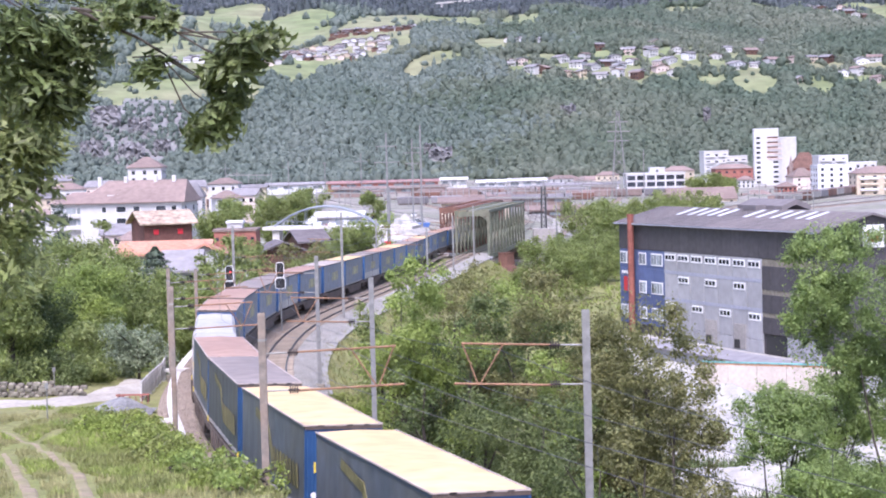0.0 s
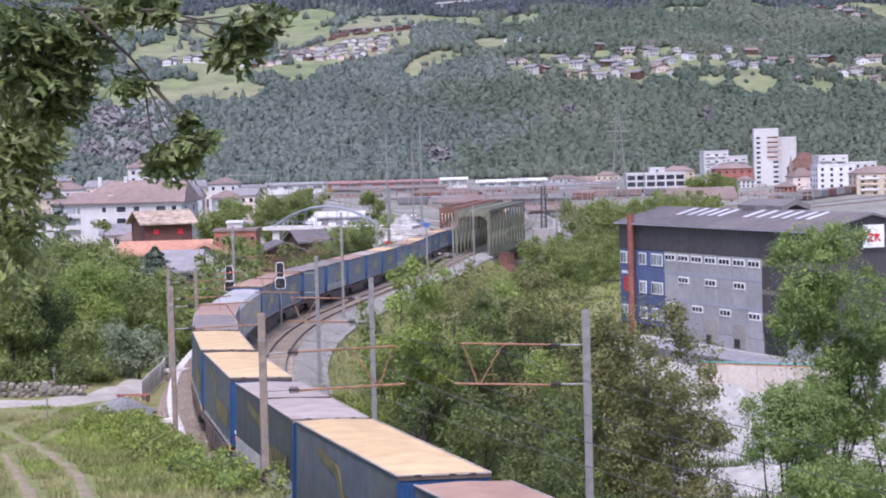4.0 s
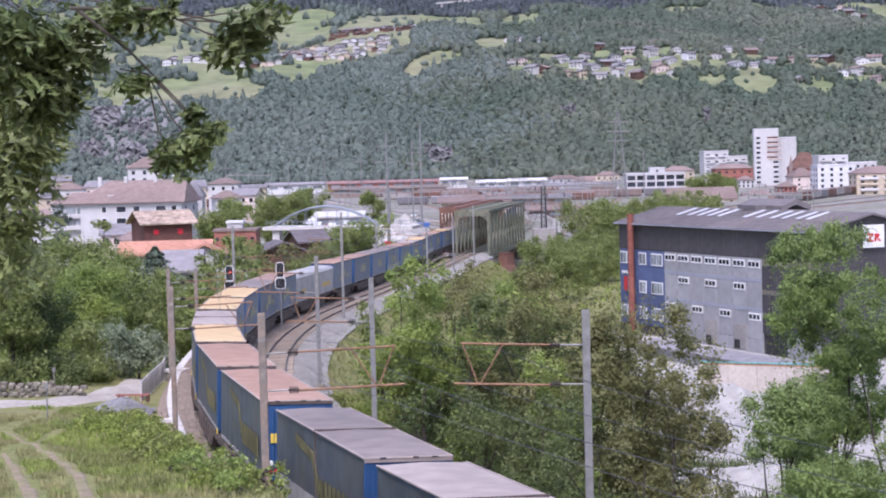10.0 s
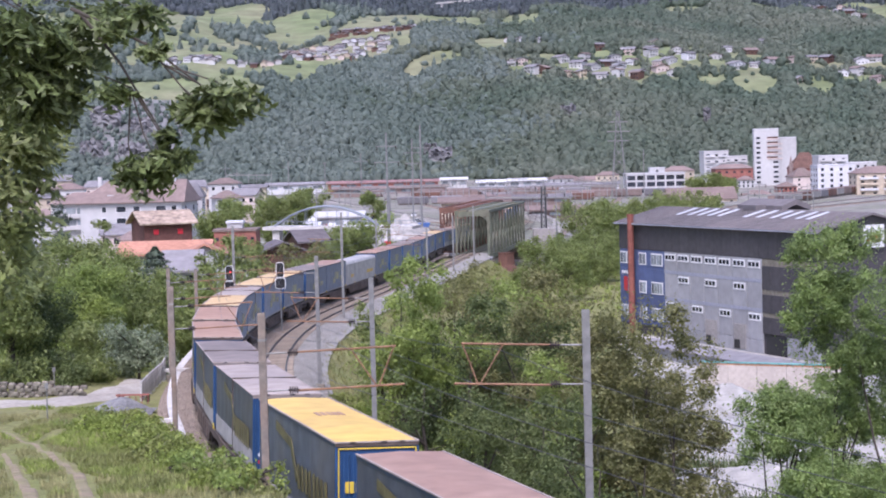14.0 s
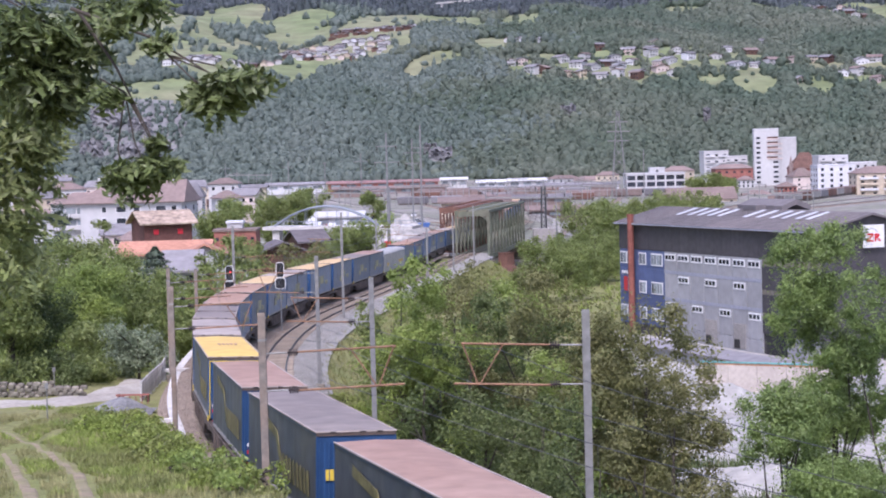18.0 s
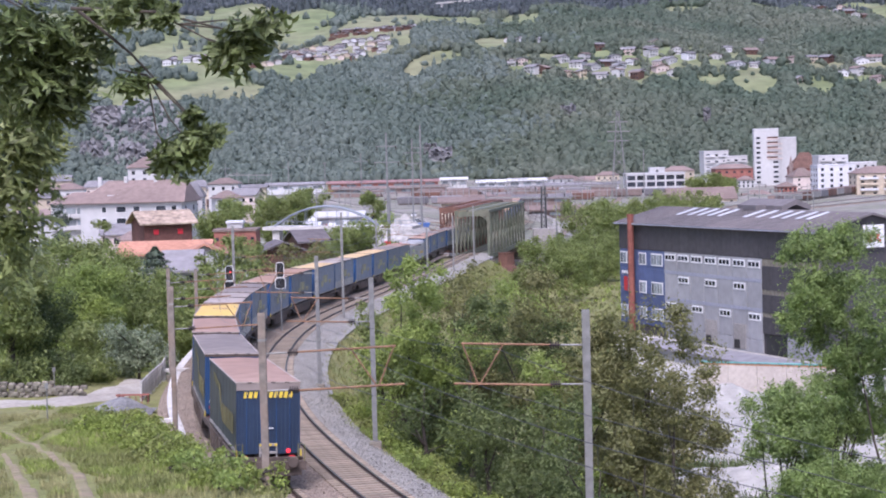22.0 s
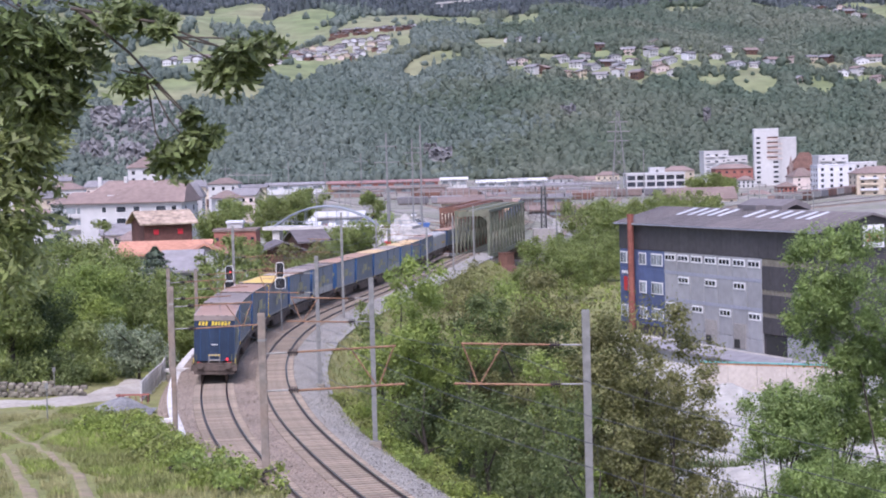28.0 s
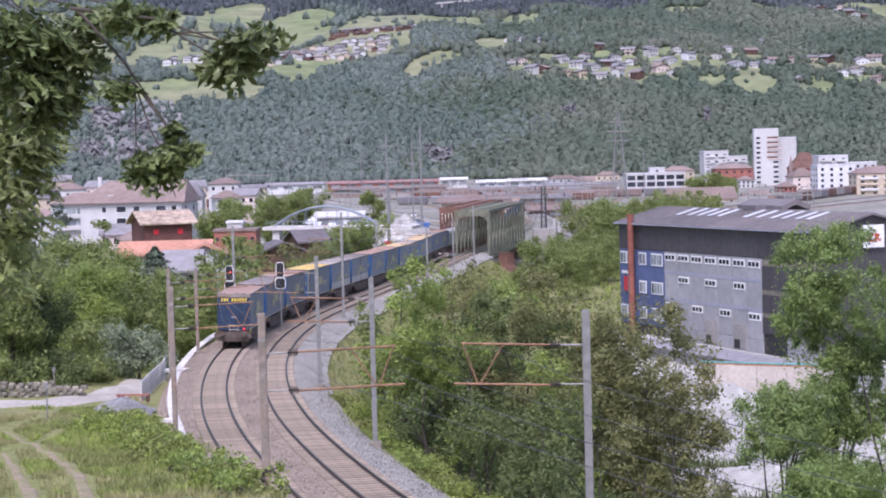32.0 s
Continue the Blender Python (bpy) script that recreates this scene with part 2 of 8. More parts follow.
# ---- mesh helpers ----
class Shape:
    """Vertices and faces of one mesh."""

    def __init__(self):
        self.v, self.f = [], []

    def add(self, verts, faces):
        k = len(self.v)
        self.v += [tuple(p) for p in verts]
        self.f += [tuple(i + k for i in q) for q in faces]
        return self

    def box(self, x0, x1, y0, y1, z0, z1, m=None):
        p = [Vector((x, y, z)) for z in (z0, z1) for x, y in ((x0, y0), (x1, y0), (x1, y1), (x0, y1))]
        if m is not None:
            p = [m @ q for q in p]
        return self.add(p, [(3, 2, 1, 0), (4, 5, 6, 7), (0, 1, 5, 4), (1, 2, 6, 5), (2, 3, 7, 6), (3, 0, 4, 7)])

    def bevelled(self, x0, x1, y0, y1, z0, z1, b):
        """A block whose upright and top edges are cut by b."""
        def ring(i, z):
            a = [(x0 + i + b, y0 + i), (x1 - i - b, y0 + i), (x1 - i, y0 + i + b), (x1 - i, y1 - i - b), (x1 - i - b, y1 - i), (x0 + i + b, y1 - i), (x0 + i, y1 - i - b), (x0 + i, y0 + i + b)]
            return [(x, y, z) for x, y in a]
        v = ring(0, z0) + ring(0, z1 - b) + ring(b, z1)
        f = [tuple(range(7, -1, -1)), tuple(range(16, 24))]
        for r in (0, 8):
            f += [(r + i, r + (i + 1) % 8, r + 8 + (i + 1) % 8, r + 8 + i) for i in range(8)]
        return self.add(v, f)

    def beam(self, a, b, w, h, up=(0, 0, 1)):
        a, b = Vector(a), Vector(b)
        d = (b - a).normalized()
        s = d.cross(Vector(up))
        s = s.normalized() if s.length > 1e-4 else Vector((1, 0, 0))
        u = s.cross(d)
        c = [a + s * i * w / 2 + u * j * h / 2 for i, j in ((-1, -1), (1, -1), (1, 1), (-1, 1))]
        c += [p + (b - a) for p in c]
        return self.add(c, [(3, 2, 1, 0), (4, 5, 6, 7), (0, 1, 5, 4), (1, 2, 6, 5), (2, 3, 7, 6), (3, 0, 4, 7)])

    def tube(self, pts, radii, n=6):
        pts = [Vector(p) for p in pts]
        if not isinstance(radii, (list, tuple)):
            radii = [radii] * len(pts)
        v, f = [], []
        for i, p in enumerate(pts):
            d = (pts[min(i + 1, len(pts) - 1)] - pts[max(i - 1, 0)]).normalized()
            s = d.cross(Vector((0.13, 0.21, 0.97)))
            s = s.normalized() if s.length > 1e-3 else Vector((1, 0, 0))
            u = s.cross(d)
            v += [p + (s * math.cos(a) + u * math.sin(a)) * radii[i] for a in (k * math.tau / n for k in range(n))]
        for i in range(len(pts) - 1):
            f += [(i * n + k, i * n + (k + 1) % n, (i + 1) * n + (k + 1) % n, (i + 1) * n + k) for k in range(n)]
        f += [tuple(range(n - 1, -1, -1)), tuple((len(pts) - 1) * n + k for k in range(n))]
        return self.add(v, f)

    def lathe(self, profile, n=10, at=(0, 0, 0), axis="z"):
        v, f = [], []
        for r, h in profile:
            for k in range(n):
                a = k * math.tau / n
                c, s = r * math.cos(a), r * math.sin(a)
                v.append({"z": (c, s, h), "x": (h, c, s), "y": (c, h, s)}[axis])
        for i in range(len(profile) - 1):
            f += [(i * n + k, i * n + (k + 1) % n, (i + 1) * n + (k + 1) % n, (i + 1) * n + k) for k in range(n)]
        f += [tuple(range(n - 1, -1, -1)), tuple((len(profile) - 1) * n + k for k in range(n))]
        return self.add([Vector(p) + Vector(at) for p in v], f)

    def gable(self, x0, x1, y0, y1, z0, z1, lip=0.25, along="x"):
        """A pitched roof slab of thickness lip with its ridge along x or y."""
        xm, ym = (x0 + x1) / 2, (y0 + y1) / 2
        if along == "x":
            sec = [(y0, z0), (ym, z1), (y1, z0), (y1, z0 - lip), (ym, z1 - lip), (y0, z0 - lip)]
            v = [(x, a, b) for x in (x0, x1) for a, b in sec]
        else:
            sec = [(x0, z0), (xm, z1), (x1, z0), (x1, z0 - lip), (xm, z1 - lip), (x0, z0 - lip)]
            v = [(a, y, b) for y in (y0, y1) for a, b in sec]
        f = [(i, (i + 1) % 6, (i + 1) % 6 + 6, i + 6) for i in range(6)] + [(0, 5, 4, 1), (1, 4, 3, 2), (6, 7, 10, 11), (7, 8, 9, 10)]
        return self.add(v, f)


def mesh_of(name, shape, material, smooth=False):
    me = bpy.data.meshes.new(name)
    me.from_pydata(shape.v, [], shape.f)
    if material is not None:
        me.materials.append(material)
    if smooth:
        me.polygons.foreach_set("use_smooth", [True] * len(me.polygons))
    bm = bmesh.new()
    bm.from_mesh(me)
    bmesh.ops.recalc_face_normals(bm, faces=bm.faces)
    bm.to_mesh(me)
    bm.free()
    return me


def part(name, shape, material, parent=None, label="", smooth=False, m=None):
    """One mesh object, under a thing or under a part."""
    data = shape if isinstance(shape, bpy.types.Mesh) else mesh_of(name, shape, material, smooth)
    ob = new(name, data)
    if parent is not None:
        ob.parent = parent
    if m is not None:
        ob.matrix_basis = m
    return tagged(ob, label) if label else ob


def thing(name, m, label, category, group="", kind=""):
    ob = new(name)
    ob.empty_display_size = 0.3
    ob.matrix_basis = m
    return tagged(ob, label, category, group, kind)


def quads(name, v, f, material):
    """A large mesh from arrays of vertices and four-cornered faces."""
    me = bpy.data.meshes.new(name)
    v, f = np.asarray(v, np.float32), np.asarray(f, np.int32)
    me.vertices.add(len(v)), me.loops.add(f.size), me.polygons.add(len(f))
    me.vertices.foreach_set("co", v.ravel())
    me.loops.foreach_set("vertex_index", f.ravel())
    me.polygons.foreach_set("loop_start", np.arange(0, f.size, 4, dtype=np.int32))
    me.update(calc_edges=True)
    me.materials.append(material)
    return me


def leaves(centres, normals, length, width, rng, droop=0.0):
    """Diamond leaves at the centres, facing about along the normals."""
    n = len(centres)
    a = rng.normal(size=(n, 3))
    a[:, 2] -= droop
    a -= (a * normals).sum(1, keepdims=True) * normals
    a /= np.linalg.norm(a, axis=1, keepdims=True) + 1e-9
    b = np.cross(normals, a)
    k = rng.uniform(0.6, 1.25, (n, 1))
    a, b = a * length * k / 2, b * width * k / 2
    fold = normals * (width * 0.18) * k
    v = np.stack([centres - a, centres + b * 1.0 + a * 0.1 + fold, centres + a, centres - b * 1.0 + a * 0.1 + fold], 1).reshape(-1, 3)
    return v, np.arange(4 * n).reshape(-1, 4)


def cloud(lumps, per_lump, rng, shell=0.55):
    """Points and outward normals in lumps (x, y, z, radius, squash)."""
    cs, ns = [], []
    for x, y, z, r, q in lumps:
        n = max(6, int(per_lump * r * r))
        d = rng.normal(size=(n, 3))
        d /= np.linalg.norm(d, axis=1, keepdims=True)
        rad = r * (shell + (1 - shell) * rng.random((n, 1)) ** 0.6) * (1 + 0.22 * rng.normal(size=(n, 1)))
        p = d * rad
        p[:, 2] *= q
        cs.append(p + np.array([x, y, z]))
        t = d + rng.normal(size=(n, 3)) * 0.55 + np.array([0, 0, 0.35])
        ns.append(t / np.linalg.norm(t, axis=1, keepdims=True))
    return np.concatenate(cs), np.concatenate(ns)


# ---- the two tracks in plan, and their fall towards the valley ----
LINE_Y = np.array([-170, -120, -60, 0, 30, 45, 58, 72, 77, 85, 96, 107.6, 117.6, 132, 143, 153, 164, 175, 186, 205, 245, 285, 323, 345, 400, 450, 500, 620])
LINE_X = np.array([144, 99, 56, 22.6, 9.8, 4.9, 1.1, -2.75, -3.85, -5.55, -7.75, -9.5, -10.75, -12.0, -12.5, -12.7, -12.6, -12.15, -11.4, -9.5, -5.3, -0.8, 2.9, 5.6, 14.2, 19.5, 23.5, 31])
grid_y = np.arange(-170, 620, 1.0)


def smooth_line(y):
    x = np.interp(y, LINE_Y, LINE_X)
    for _ in range(60):
        x[1:-1] = x[1:-1] * 0.5 + (x[:-2] + x[2:]) * 0.25
    return x


east_x = smooth_line(grid_y)
slope = np.gradient(east_x, grid_y)
spread = 3.8 + 2.4 * np.clip((grid_y - 235) / 100, 0, 1) ** 1.5
west_x = east_x - spread * np.sqrt(1 + slope ** 2)


def rail_z(y):
    y = np.asarray(y, float)
    u = np.clip(y - 250, 0, 180)
    return 11.0 - 0.018 * np.minimum(y, 250) - 0.018 * (u - u * u / 360)


def track_point(xs, s):
    """Place and heading on a track, s metres along it from the level of the eye."""
    ds = np.sqrt(1 + np.gradient(xs, grid_y) ** 2)
    run = np.concatenate([[0], np.cumsum((ds[1:] + ds[:-1]) / 2)])
    run -= np.interp(0, grid_y, run)
    y = np.interp(s, run, grid_y)
    return np.interp(y, grid_y, xs), y


def centre(xs, y):
    return float(np.interp(y, grid_y, xs))


def heading(xs, y):
    """Degrees by which the track turns away from +y, anticlockwise."""
    return -math.degrees(math.atan(np.interp(y, grid_y, np.gradient(xs, grid_y))))


# ---- the ground, one sheet ----
def ground_z(x, y):
    x, y = np.asarray(x, float), np.asarray(y, float)
    yc = np.clip(y, -170, 619)
    xe, xw = np.interp(yc, grid_y, east_x), np.interp(yc, grid_y, west_x)
    cs = 1 / np.sqrt(1 + np.interp(yc, grid_y, slope) ** 2)
    bench = rail_z(yc) - 0.78
    river = -4.0 * np.exp(-(((y - 372 - 0.1 * x) / 22) ** 4))
    plain = np.interp(y, [0, 300, 430, 1150, 1380], [0, 0, 1.0, 1.0, 5.9]) + river
    # far valley side
    hill = np.interp(y, [1380, 1400, 1480, 1560, 1600, 1680, 1760, 1880, 2000, 2150, 2600, 4000, 5200], [6.0, 8.3, 44.6, 78.4, 89.4, 112.8, 130.2, 154.4, 174.8, 202.3, 302.0, 720, 1000])
    roll_ = np.sin(x * 0.011 + 1) * np.sin(y * 0.008) * 6 + np.sin(x * 0.031 + y * 0.012) * 4 + np.sin(x * 0.07 - y * 0.02) * 1.6
    hill = hill + roll_ * np.clip((y - 1450) / 300, 0, 1)
    hill = hill + np.clip((-x - 150) / 250, 0, 1.6) * 14 * np.clip((y - 1400) / 100, 0, 1)
    plain = np.where(y > 1380, hill, plain)
    # near hillside on the west
    west = np.interp(y, [-200, 0, 20, 40, 60, 80, 100, 115, 140, 200, 260], [24, 20.9, 17.6, 15.0, 12.5, 10.5, 9.1, 8.1, 6.8, 2.6, 0.0])
    west = west + np.clip((-18 - x) / 30, 0, 1) * np.interp(y, [90, 130, 220, 300], [0, 1.6, 2.5, 0])
    west = np.maximum(west, plain) + 0.12 * np.sin(x * 0.9) * np.sin(y * 0.7 + x * 0.3)
    e_out, w_out = (x - xe) * cs, (xw - x) * cs
    east_bank = np.maximum(plain, bench - np.clip(e_out - 2.9, 0, None) / 1.7)
    t = np.clip((w_out - np.interp(y, [72, 88], [2.25, 3.3])) / np.maximum(0.9, np.interp(y, [72, 88], [0.45, 1.3]) * np.abs(west - bench)), 0, 1)
    west_bank = bench * (1 - t) + west * t
    z = np.where(e_out > 0, east_bank, np.where(w_out > 0, west_bank, bench))
    over_river = (y > 338) & (y < 404)
    z = np.where(over_river, np.minimum(z, plain), z)
    return np.where(y > 600, plain, z)


def steps(*runs):
    out = []
    for a, b, s in runs:
        out += list(np.arange(a, b, s))
    return np.array(out + [runs[-1][1]])


gx = steps((-3200, -1200, 100), (-1200, -620, 40), (-620, -400, 13), (-400, -120, 8), (-120, -45, 2.5), (-45, 30, 0.9), (30, 120, 2.5), (120, 400, 8), (400, 620, 13), (620, 1200, 40), (1200, 3200, 100))
gy = steps((-500, -40, 20), (-40, 20, 3), (20, 150, 1.2), (150, 420, 2.5), (420, 700, 10), (700, 1370, 25), (1370, 2200, 8), (2200, 5200, 60))
GX, GY = np.meshgrid(gx, gy)
GZ = ground_z(GX, GY)
nx, ny = len(gx), len(gy)
ids = np.arange(nx * ny).reshape(ny, nx)
ground_mesh = quads("ground", np.stack([GX, GY, GZ], -1).reshape(-1, 3), np.stack([ids[:-1, :-1], ids[:-1, 1:], ids[1:, 1:], ids[1:, :-1]], -1).reshape(-1, 4), M["grass"])
for key in ("plain", "gravel", "forest_floor", "meadow", "rock"):
    ground_mesh.materials.append(M[key])
CXm, CYm = (GX[:-1, :-1] + GX[1:, 1:]) / 2, (GY[:-1, :-1] + GY[1:, 1:]) / 2
# open fields on the far valley side: x, y, half width, half depth
FIELDS = [(-141.5, 1946.5, 34.9, 72.5), (-133.3, 1847.5, 37.2, 45.5), (-62.8, 1763.0, 39.5, 34.0), (-17.6, 1901.0, 66.7, 121.0), (-124.1, 1624.0, 24.2, 47.0), (-19.2, 1630.0, 11.7, 28.0), (2.5, 1654.0, 17.3, 22.0), (-181.1, 1569.0, 37.5, 35.0),
          (-252.2, 1559.5, 44.2, 37.5), (-262.4, 1732.5, 16.8, 36.5), (-202.1, 1670.5, 24.9, 30.5), (-281.8, 1893.0, 31.1, 93.0), (-214.2, 2003.0, 38.9, 81.0), (48.6, 1703.5, 17.8, 40.5), (94.7, 1649.0, 33.2, 32.0), (27.3, 1883.5, 21.4, 70.5),
          (81.6, 1877.5, 20.2, 58.5), (254.7, 1963.0, 24.9, 27.0), (338.7, 1948.5, 26.2, 43.5), (225.9, 1585.0, 12.8, 35.0), (257.4, 1550.0, 19.7, 33.0), (313.6, 1547.5, 11.6, 33.5), (437.3, 1934.5, 23.1, 65.5), (-334.3, 1736.5, 36.3, 95.5)]
VILLAGES = [(84.5, 1622.5, 24.2, 40.5), (167.8, 1631.0, 58.4, 59.0), (250.9, 1648.0, 51.7, 67.0), (341.8, 1604.5, 37.8, 58.5), (-94.0, 1726.0, 50.2, 49.0), (-61.3, 1801.5, 40.3, 20.5), (-222.8, 1666.5, 21.1, 25.5), (411.4, 1908.5, 37.0, 63.5)]


def in_ellipses(x, y, shapes):
    hit = np.zeros(np.shape(x), bool)
    for cx, cy, a, b in shapes:
        wob = 1 + 0.25 * np.sin(x * 0.03 + cy) + 0.2 * np.sin(y * 0.041 + cx)
        hit |= ((x - cx) / a) ** 2 + ((y - cy) / b) ** 2 < wob
    return hit


def shelf(x, y):
    """The open farmland shelf on the western part of the slope."""
    k = x / np.maximum(y, 1)
    return (k < -0.012) & (k > -0.3) & (y > np.interp(k, [-0.25, -0.1, -0.06, -0.012], [1570, 1590, 1650, 1690])) & (y < np.interp(k, [-0.25, -0.1, -0.05, -0.012], [1990, 1990, 1930, 1900]))


def copses(x, y):
    return np.sin(x * 0.052 + y * 0.013) + np.sin(x * 0.023 - y * 0.031 + 1) + 0.6 * np.sin(x * 0.11 + y * 0.07) > 0.75


def hedges(x, y):
    """Lines of trees along the terrace edges."""
    return np.abs(np.sin(y * 0.034 + x * 0.011) + 0.35 * np.sin(x * 0.05)) < 0.09


zone = np.zeros(CXm.shape, np.int32)
zone[(CYm > 395) & (CYm <= 1378)] = 1
zone[(CYm > 60) & (CYm <= 240) & (CXm > np.interp(CYm, [60, 90, 120, 240], [17, 15, 15.5, 21]))] = 2
zone[(CYm > 404) & (CYm < 545) & (CXm > -72 + 4 * np.sin(CYm * 0.07)) & (CXm < 12)] = 2
zone[CYm > 1378] = 3
zone[(CYm > 1378) & (in_ellipses(CXm, CYm, FIELDS) | shelf(CXm, CYm) | in_ellipses(CXm, CYm, VILLAGES))] = 4
CLIFFS = [(-238.8, 1484.5, 39.9, 56.5), (2.2, 1428.0, 6.4, 13.0), (105.4, 1504.0, 5.6, 14.0), (207.2, 1477.5, 3.5, 18.5)]
zone[(CYm > 1378) & in_ellipses(CXm, CYm, CLIFFS)] = 5
ground_mesh.polygons.foreach_set("material_index", zone.ravel())
ground_mesh.polygons.foreach_set("use_smooth", [True] * len(ground_mesh.polygons))
tagged(new("ground", ground_mesh), "grassy hillside falling to a gravel plain and wooded valley side", "ground", kind="structure")

river = Shape().add([(-600, 320, -2.2), (700, 440, -2.2), (700, 490, -2.2), (-600, 330 + 60, -2.2)], [(0, 1, 2, 3)])
tagged(part("water", river, M["water"]), "pale grey glacial river under the rail bridges", "river", kind="structure")


# ---- track: ballast, sleepers, rails ----
def ribbon(xs, ys, offsets, heights):
    """A strip along a track: offsets across it (right positive) and heights above the rail foot."""
    v, f, n = [], [], len(offsets)
    for y in ys:
        x, h = centre(xs, y), radians(heading(xs, y))
        z = float(rail_z(y))
        v += [(x + o * math.cos(h), y + o * math.sin(h), z + q) for o, q in zip(offsets, heights)]
    for i in range(len(ys) - 1):
        f += [(i * n + k, i * n + k + 1, (i + 1) * n + k + 1, (i + 1) * n + k) for k in range(n - 1)]
    return Shape().add(v, f)


track_ys = np.concatenate([np.arange(20, 200, 1.0), np.arange(200, 345, 3.0), [345]])
for key, xs, offs in (("west", west_x, (-3.3, -2.3, -1.4, 0, 1.4, 1.93)), ("middle", east_x, (-1.9, -1.4, -0.2)), ("east", east_x, (-0.2, 0.4, 1.4, 2.3, 3.6))):
    hts = {"west": (-0.72, -0.3, -0.2, -0.22, -0.2, -0.26), "middle": (-0.26, -0.2, -0.22), "east": (-0.22, -0.22, -0.2, -0.3, -1.0)}[key]
    ob = part("ballast_" + key, ribbon(xs, track_ys, offs, hts), M["ballast_new" if key == "east" else "ballast_old"], smooth=True)
    tagged(ob, {"west": "rust-brown stone ballast under the west track", "middle": "rust-brown stone ballast between the two tracks", "east": "fresh grey stone ballast beside the east track"}[key], "ballast", kind="structure")
sleeper_shape = mesh_of("sleeper", Shape().bevelled(-1.25, 1.25, -0.13, 0.13, -0.36, -0.125, 0.03), M["sleeper"])
for key, xs, y0, y1, n_near in (("west", west_x, 62, 230, 150), ("east", east_x, 52, 345, 150)):
    track = thing("railway_track", pose(0, 0, 0), "ballasted railway track with dark rusty rails" + (" used by the freight train" if key == "west" else ", empty"), "railway track", "railway tracks")
    for side in (-0.755, 0.755):
        prof = [(-0.07, -0.15), (-0.07, -0.13), (-0.02, -0.11), (-0.02, -0.045), (-0.036, -0.03), (-0.036, -0.004), (0.036, -0.004), (0.036, -0.03), (0.02, -0.045), (0.02, -0.11), (0.07, -0.13), (0.07, -0.15)]
        ys = np.concatenate([np.arange(y0 - 20, 200, 1.0), np.arange(200, 620, 4.0)])
        part("rail", ribbon(xs, ys, [side + a for a, b in prof], [b for a, b in prof]), M["steel_rail"], track, smooth=False)
        part("running_surface", ribbon(xs, ys, [side - 0.03, side + 0.03], [0, 0]), M["rail_top"], track)
    y, k, far = y0, 0, Shape()
    while y < y1:
        m = pose(centre(xs, y), y, float(rail_z(y)), 0, 0, heading(xs, y))
        if k < n_near:
            part("sleeper", sleeper_shape, None, track, m=m)
        else:
            far.box(-1.25, 1.25, -0.13, 0.13, -0.36, -0.135, m)
        y, k = y + 0.6 * math.cos(radians(heading(xs, y))), k + 1
    tagged(part("sleepers_beyond", far, M["sleeper"], track), kind="stuff")

# cable trough with concrete lids beside the west track
trough = thing("cable_trough", pose(0, 0, 0), "pale concrete cable trough with slab lids beside the track", "cable trough")
lid = mesh_of("lid", Shape().bevelled(-0.27, 0.27, -0.49, 0.49, -0.18, 0.0, 0.02), M["concrete"])
y = 78.0
while y < 190:
    h = heading(west_x, y)
    o = -float(np.interp(y, [78, 98, 105, 119, 133, 153, 168, 200], [2.05, 2.2, 2.35, 2.65, 3.1, 3.7, 4.2, 4.4]))
    part("lid", lid, None, trough, m=pose(centre(west_x, y) + o * math.cos(radians(h)), y + o * math.sin(radians(h)), float(rail_z(y)) + float(np.interp(-o, [2.1, 2.45, 3.3], [-0.2, -0.3, -0.55])) + random.uniform(-0.015, 0.015), 0, 0, h + random.uniform(-1, 1)))
    y += 1.0 * math.cos(radians(h))
for y in (101.0, 131.0):
    h = heading(west_x, y)
    part("cross_slab", Shape().bevelled(-1.1, 1.1, -0.14, 0.14, -0.2, 0.04, 0.02), M["concrete"], trough, m=pose(centre(west_x, y) - 3.3, y, float(rail_z(y)) - 0.3, 0, 0, h))

# pale fence of concrete posts and boards outside the curve
fence = thing("concrete_fence", pose(0, 0, 0), "weathered pale fence of posts and boards along the railway bank", "fence")
y = 116.0
last = None
while y < 146:
    h = heading(west_x, y)
    o = -float(np.interp(y, [116, 130, 146], [4.45, 3.9, 4.6]))
    p = Vector((centre(west_x, y) + o * math.cos(radians(h)), y + o * math.sin(radians(h)), float(rail_z(y)) - 0.75))
    part("post", Shape().bevelled(-0.07, 0.07, -0.07, 0.07, -0.4, 1.15, 0.02), M["fence_grey"], fence, m=Matrix.Translation(p))
    if last is not None:
        for q in (0.3, 0.9):
            part("rail", Shape().beam(last + Vector((0, 0, q)), p + Vector((0, 0, q)), 0.05, 0.08), M["fence_grey"], fence)
        for q in (0.2, 0.4, 0.6, 0.8):
            g = last.lerp(p, q)
            part("slat", Shape().bevelled(-0.09, 0.09, -0.03, 0.03, -0.1, 1.1, 0.01), M["fence_grey"], fence, m=pose(g.x, g.y - 0.05, g.z, 0, 0, h + 60))
    last = p
    y += 2.0


